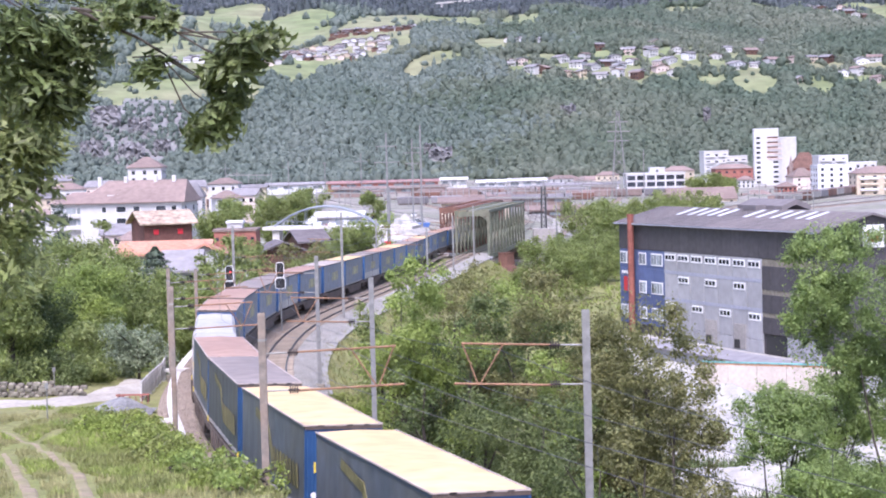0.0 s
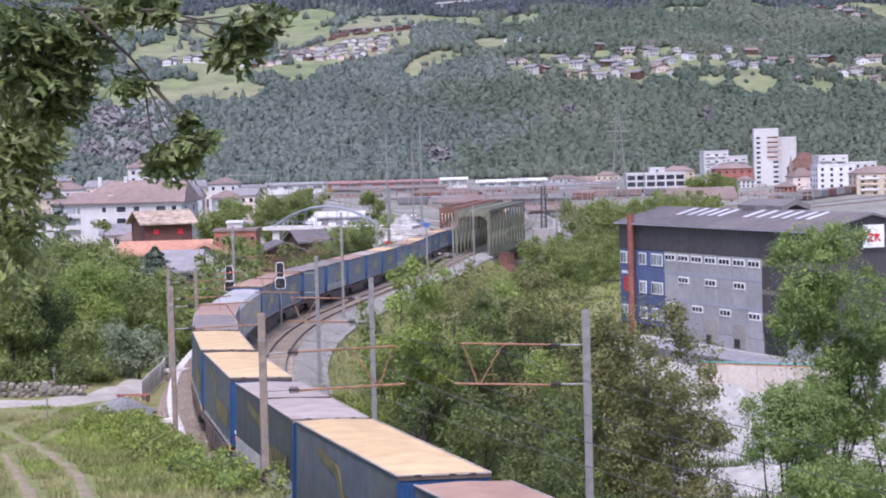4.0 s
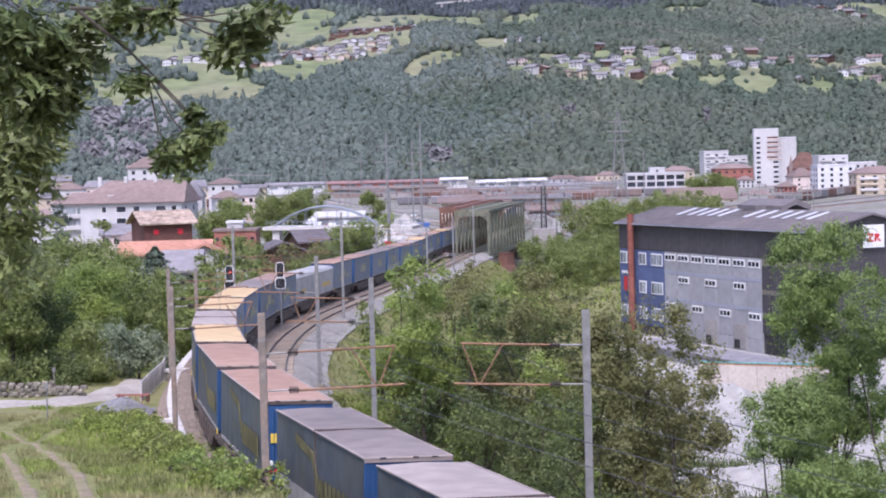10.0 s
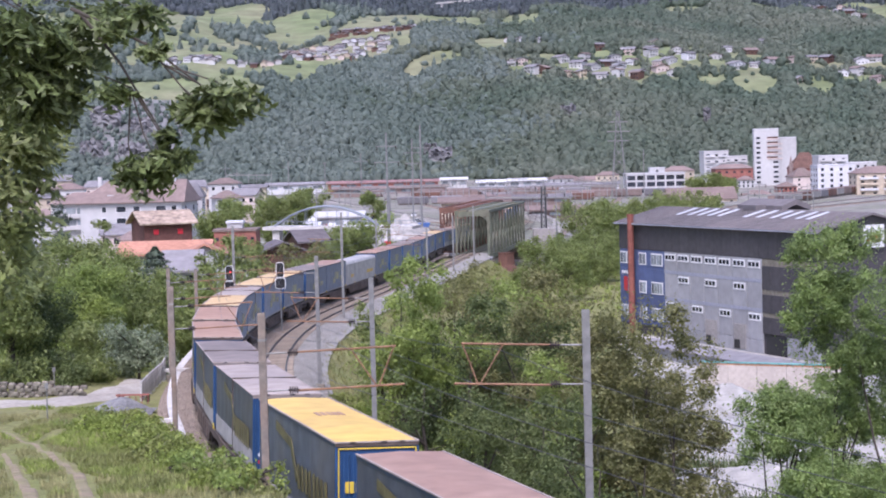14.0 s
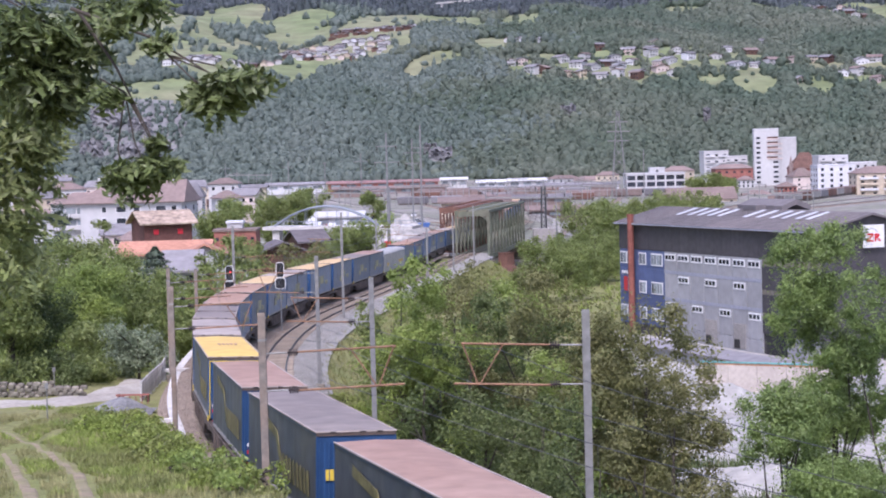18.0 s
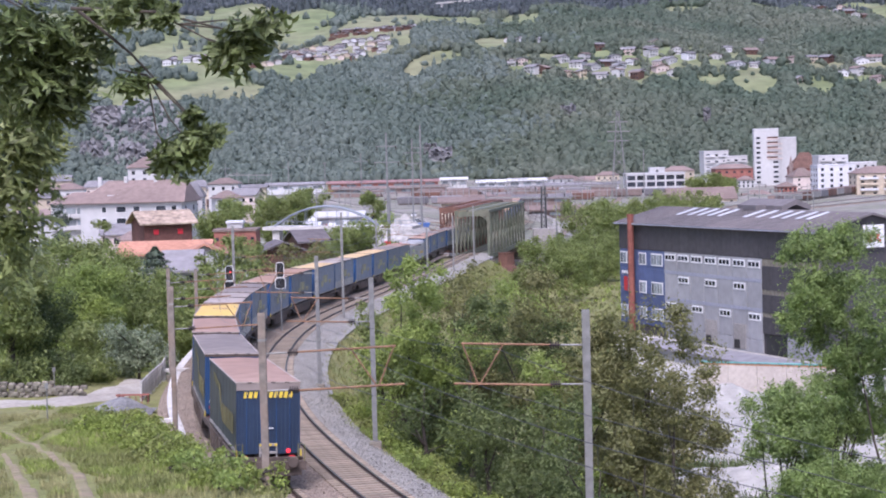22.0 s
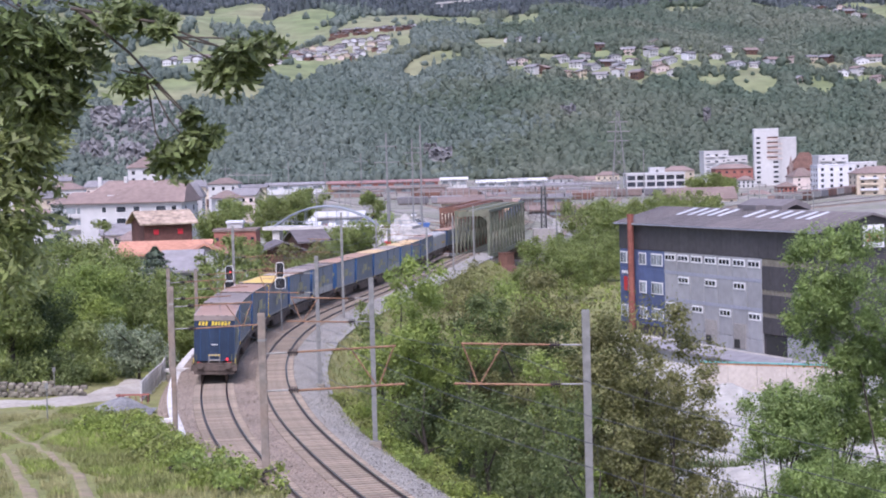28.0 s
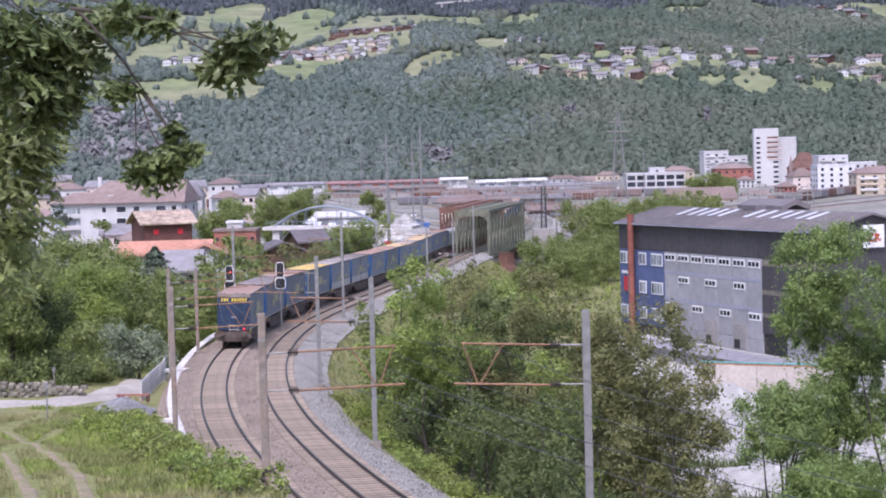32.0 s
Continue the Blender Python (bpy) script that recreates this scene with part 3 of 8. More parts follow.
# ---- overhead line ----
def mast(x, y, height, material, base_z, arms, spread=4.0, side=1, drop=1.2, kind="concrete and steel"):
    """A line mast; arms at heights below its top, each a pipe bracket with stay and insulator."""
    label = {"galvanised": "grey galvanised steel", "mast_brown": "weathered brown steel"}[material] + " overhead line mast beside the track"
    t = thing("overhead_line_mast", pose(x, y, base_z, 0, 0, 0), label, "line mast", "overhead line masts")
    w, e = 0.115, 0.014
    sec = [(-w, -w), (w, -w), (w, -w + 2 * e), (e, -w + 2 * e), (e, w - 2 * e), (w, w - 2 * e), (w, w), (-w, w), (-w, w - 2 * e), (-e, w - 2 * e), (-e, -w + 2 * e), (-w, -w + 2 * e)]
    col = Shape().add([(p, q, z) for z in (-1.2, height) for p, q in sec], [tuple(range(11, -1, -1)), tuple(range(12, 24))] + [(i, (i + 1) % 12, (i + 1) % 12 + 12, i + 12) for i in range(12)])
    part("column", col, M[material], t)
    part("cap", Shape().box(-w - 0.01, w + 0.01, -w - 0.01, w + 0.01, height - 0.9, height - 0.82), M["galvanised"], t)
    part("foot", Shape().bevelled(-0.3, 0.3, -0.3, 0.3, -1.4, -0.35, 0.05), M["stone"], t)
    for top, reach, turn in arms:
        c, s = math.cos(radians(turn)), math.sin(radians(turn))
        def out(d, z):
            return (side * d * c, d * s, z)
        zt, zb = height - top, height - top - drop
        br = part("bracket", Shape().tube([out(1.1, zt + 0.03), out(reach - 0.25, zt + 0.14)], 0.034, 8).tube([out(1.1, zb), out(reach, zb + 0.12)], 0.037, 8)
                  .tube([out(reach * 0.62, zt + 0.12), out(reach * 0.8, zb + 0.1)], 0.025, 6), M["rust_pipe"], t, "rusty pipe bracket")
        if reach > 3.5:
            part("strut", Shape().tube([out(reach * 0.93, zt + 0.13), out(reach * 0.82, zb + 0.1)], 0.025, 6), M["rust_pipe"], br)
        for z in (zt, zb):
            part("link", Shape().tube([out(0.1, z), out(0.82, z + 0.02)], 0.03, 6), M["galvanised"], t)
            ins = Shape()
            for i in range(4):
                a = 0.84 + i * 0.075
                ins.tube([out(a, z + 0.02), out(a + 0.03, z + 0.02)], 0.12, 10)
            ins.tube([out(0.79, z + 0.02), out(1.15, z + 0.02)], 0.035, 6)
            part("insulator", ins, M["insulator"], t)
    return t


def mast_at(xs, y, off, height, material, reach, side, top=1.0, drop=1.2):
    h = heading(xs, y)
    x = centre(xs, y) + off * math.cos(radians(h))
    yy = y + off * math.sin(radians(h))
    return mast(x, yy, height, material, float(rail_z(yy)), [(top, reach, 0)], side=side, drop=drop)


mast_at(west_x, 60.6, -2.38, 7.81, "mast_brown", 4.5, 1, 1.3)
mast_at(east_x, 56.5, 2.82, 7.82, "galvanised", 4.05, -1, 1.07)
mast_at(east_x, 89.6, 3.02, 7.51, "galvanised", 4.1, -1, 1.0, 1.1)
mast_at(west_x, 93.2, -2.46, 7.21, "mast_brown", 4.25, 1, 1.0, 1.1)
mast_at(east_x, 118.2, 2.77, 7.72, "galvanised", 3.9, -1, 1.1)
mast_at(west_x, 128, -3.22, 6.85, "mast_brown", 4.2, 1, 1.0, 1.1)
mast_at(west_x, 146, -2.84, 6.09, "mast_brown", 4.0, 1, 0.5, 1.1)
mast_at(west_x, 172, -3.07, 8.93, "galvanised", 3.9, 1, 2.9)
mast_at(east_x, 181, 2.04, 9.83, "galvanised", 3.5, -1, 2.6)
mast_at(east_x, 247, 3.0, 6.9, "galvanised", 3.5, -1, 1.0)
mast_at(west_x, 268, -2.44, 7.87, "galvanised", 3.7, 1, 1.1)
mast_at(east_x, 285, 2.4, 7.8, "galvanised", 3.5, -1, 1.0)
mast_at(east_x, 318, 2.8, 9.0, "galvanised", 3.5, -1, 1.0)

# wires: carrier and contact wire over each track
for xs, ys in ((west_x, (20, 60.6, 93.2, 128, 146, 172, 220, 268, 330)), (east_x, (20, 56.5, 89.6, 118.2, 150, 181, 215, 247, 285, 318, 345))):
    line = thing("overhead_wire", pose(0, 0, 0), "thin dark overhead line wires above the track", "overhead wire", "overhead wires")
    for y0, y1 in zip(ys[:-1], ys[1:]):
        a = Vector((centre(xs, y0), y0, float(rail_z(y0))))
        b = Vector((centre(xs, y1), y1, float(rail_z(y1))))
        part("contact_wire", Shape().tube([a + Vector((0, 0, 5.45)), b + Vector((0, 0, 5.45))], 0.009, 4), M["wire"], line)
        sag = [a.lerp(b, k / 8) + Vector((0, 0, 6.75 - 0.9 * 4 * (k / 8) * (1 - k / 8) * min(1, (b - a).length / 50))) for k in range(9)]
        part("carrier_wire", Shape().tube(sag, 0.009, 4), M["wire"], line)
        for k in (2, 4, 6):
            part("dropper", Shape().tube([sag[k], (sag[k].x, sag[k].y, a.lerp(b, k / 8).z + 5.45)], 0.006, 3), M["wire"], line)


# ---- signals on the west side ----
def signal(x, y, head_z, label):
    base = float(ground_z(x, y))
    t = thing("railway_signal", pose(x, y, base), label, "signal", "railway signals")
    part("pole", Shape().tube([(0, 0, -0.3), (0, 0, head_z - base)], 0.07, 8), M["galvanised"], t)
    for z, h, w in ((head_z - base, 1.3, 0.34), (head_z - base - 1.18, 0.92, 0.44)):
        board = Shape()
        prof = [(w * math.copysign(1, math.cos(a)) * abs(math.cos(a)) ** 0.35, h / 2 * math.copysign(1, math.sin(a)) * abs(math.sin(a)) ** 0.35) for a in (k * math.tau / 24 for k in range(24))]
        for grow, y0, y1 in ((1.0, -0.1, 0.1),):
            board.add([(a * grow, yy, z + b * grow) for yy in (y0, y1) for a, b in prof], [tuple(range(24)), tuple(range(47, 23, -1))] + [(i, (i + 1) % 24, (i + 1) % 24 + 24, i + 24) for i in range(24)])
        head = part("signal_head", board, M["black"], t, "black screen with a white rim")
        rim = Shape()
        for i in range(24):
            (a, b), (c, d) = prof[i], prof[(i + 1) % 24]
            rim.beam((a, -0.12, z + b), (c, -0.12, z + d), 0.05, 0.07, (0, 1, 0))
        part("rim", rim, M["white"], head)
        for k in (-0.3, 0.0, 0.3):
            part("hood", Shape().lathe([(0.1, -0.3), (0.1, -0.1)], 10, (0.0, 0, z + k * h), "y"), M["black"], head)
    return t


for p, lab in (((-19.06, 168.00, 12.76), "two-part black railway signal with a white rim, showing red"), ((-14.28, 165.00, 13.12), "two-part black railway signal with a white rim, unlit")):
    sg = signal(p[0], p[1], p[2], lab)
    if "red" in lab:
        part("red_lamp", Shape().lathe([(0.1, -0.34), (0.1, -0.31)], 12, (0.12, 0, p[2] - float(ground_z(p[0], p[1])) + 0.1), "y"), M["red_light"], sg, "lit red lamp")


# ---- the freight train ----
def yellow_bars(parent, boxes, material, name="lettering_bar"):
    for b in boxes:
        part(name, Shape().box(*b), M[material], parent)


def trailer(roof, side="curtain", rear="blue_door", last=False, label="", pair=False, plain=False, long=13.1):
    """A semi-trailer whose rear end is at the origin on the rail head; it stretches along +y. Its floor stands 1.2 above the rail."""
    t = thing("semi_trailer", pose(0, 0, -60), label, "semi-trailer", "semi-trailers on the train")
    L, w, z0, z1 = long, 1.275, 1.28, 4.12
    part("front_wall", Shape().bevelled(-w, w, L - 0.08, L, z0, z1, 0.02), M[rear], t)
    for s in (-1, 1):
        cur = Shape()
        n = 28
        v = []
        for i in range(n + 1):
            y = 0.1 + (L - 0.2) * i / n
            off = s * (w - 0.03 + 0.018 * math.sin(i * 1.9) + (0.02 if i % 7 == 0 else 0))
            v += [(off, y, z0 + 0.12), (off + s * 0.008 * math.cos(i * 2.3), y, (z0 + z1) / 2), (off, y, z1 - 0.12)]
        f = [(3 * i + k, 3 * i + 3 + k, 3 * i + 4 + k, 3 * i + 1 + k) for i in range(n) for k in (0, 1)]
        cur.add(v, f)
        # right-hand curtains and far units take the copy with light painted in
        cu = part("side_curtain", cur, M["curtain_lit_hazy" if plain or (s > 0 and side == "curtain") else side], t, smooth=True)
        part("roof_rail", Shape().box(min(s * w, s * (w - 0.07)), max(s * w, s * (w - 0.07)), 0, L, z1 - 0.13, z1), M["blue_door_old" if side == "curtain" else "trailer_grey"], t)
        part("sill_rail", Shape().box(min(s * w, s * (w - 0.07)), max(s * w, s * (w - 0.07)), 0, L, z0, z0 + 0.13), M["trailer_grey" if side == "curtain" else "underframe"], t)
        if side == "curtain" and plain:
            a, b = sorted((s * (w + 0.012), s * (w + 0.028)))
            yellow_bars(cu, [(a, b, 5.0, 9.0, 2.3, 3.2)], "yellow_mark", "emblem_patch")
        elif side == "curtain":
            a, b = sorted((s * (w + 0.012), s * (w + 0.028)))
            # swoosh and name on the curtain, as plain worn yellow shapes
            if s > 0:
                for y0, y1, lo, hi in ((5.0, 8.2, 2.35, 3.15), (4.2, 5.6, 2.0, 2.6), (9.0, 10.6, 2.2, 2.6)):
                    part("emblem_patch", Shape().box(a, b, y0, y1, lo, hi), M["yellow_mark"], cu)
                continue
            xm = (a + b) / 2
            part("swoosh", Shape().beam((xm, 9.6, 3.6), (xm, 6.9, 3.28), 0.016, 0.32, (0, 0, 1)).beam((xm, 6.95, 3.36), (xm, 5.9, 2.2), 0.016, 0.36, (0, 0, 1)), M["yellow_worn"], cu, "worn yellow painted swoosh")
            for k in range(8):
                yy = 1.2 + k * 0.62
                part("lettering_bar", Shape().beam((xm, yy, 1.95), (xm, yy + 0.16, 2.75), 0.016, 0.34, (0, 1, 0)), M["yellow_worn"], cu)
    part("roof", Shape().add([(-w + 0.03, 0.02, z1), (0, 0.02, z1 + 0.045), (w - 0.03, 0.02, z1), (-w + 0.03, L - 0.02, z1), (0, L - 0.02, z1 + 0.045), (w - 0.03, L - 0.02, z1),
                              (-w + 0.03, 0.02, z1 - 0.05), (w - 0.03, 0.02, z1 - 0.05), (-w + 0.03, L - 0.02, z1 - 0.05), (w - 0.03, L - 0.02, z1 - 0.05)],
                             [(0, 1, 4, 3), (1, 2, 5, 4), (0, 3, 8, 6), (2, 7, 9, 5), (0, 6, 7, 2, 1), (3, 4, 5, 9, 8)]), M[roof], t, "weathered " + roof.split("_")[1] + " roof sheet")
    if pair:
        for s in (-1, 1):
            part("lower_band", Shape().box(min(s * w, s * (w + 0.012)), max(s * w, s * (w + 0.012)), 0.1, L - 0.1, z0 + 0.1, z0 + 0.75), M["curtain_grey"], t, "pale lower band")
    # pale edge strips round the roof
    for s in () if plain else (-1, 1):
        part("edge_strip", Shape().box(s * w - 0.03, s * w + 0.03, 0.0, L, z1 - 0.02, z1 + 0.02), M["roof_pale"], t)
    if not plain:
        part("edge_strip", Shape().box(-w, w, -0.075, -0.02, z1 - 0.01, z1 + 0.03), M["roof_pale"], t)
        for x in (-0.75, 0.2, 0.75):
            part("marker_lamp", Shape().box(x - 0.09, x + 0.09, -0.09, -0.07, z1 - 0.005, z1 + 0.025), M["black"], t)
    if roof == "roof_yellow":
        for s in (-1, 1):
            part("door_border", Shape().box(min(s * 1.2, s * 1.16), max(s * 1.2, s * 1.16), -0.07, -0.05, z0, z1 - 0.16), M["yellow"], t)
        part("door_border", Shape().box(-1.2, 1.2, -0.07, -0.05, z1 - 0.2, z1 - 0.16), M["yellow"], t)
    # rear portal and doors
    part("rear_header", Shape().bevelled(-w, w, -0.06, 0.03, z1 - (0.3 if last else 0.12), z1 + 0.01, 0.02), M["roof_grey" if last or pair else "underframe"], t)
    hz = 0.3 if last else 0.12
    for s in (-1, 1):
        part("rear_post", Shape().box(s * w - 0.06 if s > 0 else -w, w if s > 0 else -w + 0.06, -0.05, 0.06, z0 - 0.1, z1 - hz), M[rear], t)
        door = Shape().box(min(0, s * (w - 0.06)), max(0, s * (w - 0.06)), -0.02, 0.03, z0, z1 - hz)
        d = part("rear_door", door, M[rear], t)
        for k in range(0 if plain else 8):
            x = s * (0.1 + k * 0.15)
            part("door_rib", Shape().box(x - 0.025, x + 0.025, -0.045, -0.018, z0 + 0.05, z1 - 0.34), M[rear], d)
        for x in () if plain else (0.32, 0.86):
            part("locking_bar", Shape().tube([(s * x, -0.07, z0), (s * x, -0.07, z1 - 0.32)], 0.015, 6), M["blue_door"], d)
    if not last and not plain:
        yellow_bars(t, [(a_ * 0.36 - 0.54, a_ * 0.36 - 0.28, -0.075, -0.06, z1 - 1.04, z1 - 0.68) for a_ in range(3)] + [(a_ * 0.33 - 0.98, a_ * 0.33 - 0.72, -0.075, -0.06, z1 - 1.5, z1 - 1.16) for a_ in range(6)], "yellow")
        if roof == "roof_yellow":
            yellow_bars(t, [(a_ * 0.2 - 0.35, a_ * 0.2 - 0.22, 7.0, 7.9, z1 + 0.02, z1 + 0.055) for a_ in range(5)], "roof_brown", "roof_mark")
        part("round_mark", Shape().lathe([(0.1, -0.075), (0.1, -0.06)], 12, (-0.98, 0, z0 + 0.62), "y"), M["white"], t)
        part("red_plate", Shape().box(-1.08, -0.72, -0.075, -0.06, z0 + 0.28, z0 + 0.42), M["red_paint"], t)
    for k in range(10 if last else 0):
        if k != 3:
            part("lettering_bar", Shape().beam((-0.93 + k * 0.2, -0.068, z1 - 0.6), (-0.87 + k * 0.2, -0.068, z1 - 0.36), 0.13, 0.014, (0, 1, 0)), M["yellow"], t)
    part("sign_plate", Shape().box(-0.2, 0.2, -0.08, -0.05, z0 + 1.05, z0 + 1.0), M["white"], t)
    part("chassis", Shape().box(-0.5, -0.4, 0.2, L - 0.1, 0.95, z0).box(0.4, 0.5, 0.2, L - 0.1, 0.95, z0).box(-1.1, 1.1, 0.1, 0.22, 0.75, 0.95), M["underframe"], t)
    for i in range(0 if plain else 3):
        for s in (-1, 1):
            part("wheel", Shape().lathe([(0.3, -0.16), (0.5, -0.14), (0.5, 0.14), (0.3, 0.16)], 14, (s * 1.05, 2.4 + 1.31 * i, 0.8), "x"), M["tyre"], t)
    if last:
        part("dock_steps", Shape().box(-0.35, 0.35, -0.12, -0.04, z0 + 0.32, z0 + 0.42).box(-0.35, 0.35, -0.12, -0.04, z0 + 0.02, z0 + 0.1).box(-0.35, 0.35, -0.1, -0.05, z0 - 0.35, z0 - 0.26)
             .box(-0.36, -0.3, -0.1, -0.05, z0 - 0.4, z0 + 0.42).box(0.3, 0.36, -0.1, -0.05, z0 - 0.4, z0 + 0.42), M["trailer_grey"], t, "pale folding step plates")
        for k in range(4):
            part("warning_stripe", Shape().box(-0.36 + k * 0.2, -0.26 + k * 0.2, -0.135, -0.12, z0 + 0.33, z0 + 0.41), M["yellow"], t)
        part("tail_lamp", Shape().lathe([(0.09, -0.14), (0.09, -0.06)], 12, (0.8, 0, z0 + 0.12), "y"), M["red_light"], t, "red tail lamp")
    if pair:
        part("gap", Shape().box(-w - 0.03, w + 0.03, 6.48, 6.62, z0, z1 + 0.06), M["underframe"], t, "dark gap between the two bodies")
    for s in (-1, 1):
        part("tail_light", Shape().box(s * 0.95 - 0.12, s * 0.95 + 0.12, -0.09, -0.05, z0 - 0.18, z0 - 0.06), M["red_paint"], t)
    return t


def swap_box(long):
    """A box with a bright tarpaulin, rounded along the top."""
    t = thing("swap_body", pose(0, 0, -60), "pale tarpaulin swap body with a faint orange mark", "swap body")
    sec = [(-1.25, 1.25), (-1.25, 3.6), (-1.05, 3.85), (0, 3.92), (1.05, 3.85), (1.25, 3.6), (1.25, 1.25)]
    n = len(sec)
    v = [(a, y, b) for y in (0.0, long) for a, b in sec]
    body = part("tarpaulin", Shape().add(v, [tuple(range(n)), tuple(range(2 * n - 1, n - 1, -1))] + [(i, (i + 1) % n, (i + 1) % n + n, i + n) for i in range(n)]), M["curtain_grey"], t)
    for s in (-1, 1):
        part("mark", Shape().box(min(s * 1.26, s * 1.27), max(s * 1.26, s * 1.27), long * 0.55, long * 0.85, 2.0, 2.4), M["roof_yellow"], t)
        part("sill", Shape().box(min(s * 1.28, s * 1.18), max(s * 1.28, s * 1.18), 0, long, 1.12, 1.27), M["underframe"], t)
    return t


def pocket_wagon(length=14.6, plain=False, tail=False):
    """Half of an articulated low wagon: side sills, pocket floor, bogie, buffers. Rear end at the origin."""
    t = thing("pocket_wagon", pose(0, 0, -60), "rust-brown low pocket wagon carrying a trailer", "freight wagon", "wagons of the train")
    for s in (-1, 1):
        sill = Shape()
        sec = [(0.0, 1.05, 1.2), (2.2, 1.05, 1.2), (3.2, 0.42, 1.12), (length - 3.2, 0.42, 1.12), (length - 2.2, 1.05, 1.2), (length, 1.05, 1.2)]
        v = []
        for y, lo, hi in sec:
            v += [(s * 1.32, y, lo - 0.12), (s * 1.32, y, hi), (s * 1.16, y, hi), (s * 1.16, y, lo - 0.12)]
        f = [(4 * i + k, 4 * i + (k + 1) % 4, 4 * i + 4 + (k + 1) % 4, 4 * i + 4 + k) for i in range(5) for k in range(4)] + [(0, 1, 2, 3), (23, 22, 21, 20)]
        part("side_sill", sill.add(v, f), M["underframe"], t)
        for k in range(0 if plain else 6):
            part("sill_bracket", Shape().box(s * 1.34 - 0.03, s * 1.34 + 0.03, 3.4 + k * 1.5, 3.52 + k * 1.5, 0.45, 1.1), M["underframe"], t)
        if plain:
            continue
        part("hand_rail", Shape().tube([(s * 1.28, 0.25, 0.9), (s * 1.28, 0.25, 1.45), (s * 1.28, 0.5, 1.45), (s * 1.28, 0.5, 0.9)], 0.022, 6), M["yellow"], t, "yellow hand rail")
    if tail:
        part("end_platform", Shape().box(-1.42, 1.42, -0.25, 0.0, 0.72, 1.06).box(-1.25, 1.25, -0.2, 0.0, 0.5, 0.72), M["underframe"], t)
        for s in (-1, 1):
            part("end_rail", Shape().tube([(s * 1.36, -0.2, 1.0), (s * 1.36, -0.2, 1.75), (s * 1.1, -0.2, 1.75), (s * 1.1, -0.2, 1.0)], 0.025, 6), M["yellow_worn"], t, "worn yellow end rail")
    part("pocket_floor", Shape().box(-1.15, 1.15, 3.2, length - 3.2, 0.3, 0.38), M["underframe"], t)
    part("headstock", Shape().box(-1.3, 1.3, 0, 0.22, 0.85, 1.2).box(-1.1, 1.1, 0.22, 2.4, 0.95, 1.1), M["underframe"], t)
    part("headstock", Shape().box(-1.3, 1.3, length - 0.22, length, 0.85, 1.2), M["underframe"], t)
    for s in (-1, 1):
        bf = part("buffer", Shape().lathe([(0.1, 0.0), (0.1, -0.38), (0.22, -0.4), (0.23, -0.44), (0.2, -0.47)], 12, (s * 0.87, 0, 1.05), "y"), M["underframe"], t)
    part("coupling", Shape().box(-0.07, 0.07, -0.3, 0, 0.78, 0.98), M["underframe"], t)
    for yb in (1.35,):
        bg = part("bogie", Shape().box(-1.02, -0.9, yb - 1.3, yb + 1.3, 0.45, 0.68).box(0.9, 1.02, yb - 1.3, yb + 1.3, 0.45, 0.68).box(-0.95, 0.95, yb - 0.2, yb + 0.2, 0.5, 0.8), M["underframe"], t)
        for dy in (-0.9, 0.9):
            for s in (-1, 1):
                part("wheel", Shape().lathe([(0.46, -0.065), (0.49, -0.06), (0.46, 0.0), (0.46, 0.065), (0.2, 0.07)], 18, (s * 0.755, yb + dy, 0.46), "x"), M["wheel_rust"], bg)
            part("axle", Shape().tube([(-0.75, yb + dy, 0.46), (0.75, yb + dy, 0.46)], 0.08, 8), M["wheel_rust"], bg)
    return t


ROOFS = "pink grey pink yellow pale grey brown brown cream pale cream cream grey pink white white brown pink grey grey pink pale cream grey brown cream grey pink cream grey brown pink grey cream grey pink brown cream".split()
# rear ends of the units, metres ahead of the train's tail
AHEAD = [0, 14.5, 29.4, 44.0, 58.6, 73.1, 89.0, 103.9, 118.6, 132.2, 147.5, 162.3, 176.8, 190.0, 203.6, 210.2] + [227.5 + 14.9 * k for k in range(22)]
ROOF_WORDS = {"pink": "dusty pink-brown", "grey": "dark grey", "yellow": "bright yellow", "pale": "pale pinkish grey", "brown": "brown", "cream": "cream-yellow"}
PAIRS = (4, 5, 9, 19, 23, 28)
made = {}
train_rows = []
for i, r in enumerate(ROOFS):
    far = i > 16
    key = (r, i == 0, i in PAIRS, far, i == 2, i == 14)
    if key not in made:
        if r == "white":
            made[key] = swap_box(6.4 if i == 14 else 17.4)
        else:
            lab = ("blue pair of swap bodies" if i in PAIRS else "blue curtain-sided semi-trailer") + " with a " + ROOF_WORDS[r] + " roof" + (", last of the train" if i == 0 else "")
            made[key] = trailer("roof_" + r, last=i == 0, label=lab, pair=i in PAIRS, plain=far, rear="blue_door_old" if i == 0 else "blue_door", long=12.0 if i in (0, 2) else 13.1)
        unit = made[key]
    else:
        unit = copy_thing(made[key], pose(0, 0, -60))
    if ("wagon", far, i == 0) not in made:
        made["wagon", far, i == 0] = wagon = pocket_wagon(plain=far, tail=i == 0)
    else:
        wagon = copy_thing(made["wagon", far, i == 0], pose(0, 0, -60))
    train_rows.append((i, unit, wagon))


def tail_at(t):
    """Metres along the west track of the train's rear end: it rolls away and slows a little."""
    u = t - 20
    return 63.75 + 7.824 * u - 0.0357 * u * u - 0.00112 * u ** 3


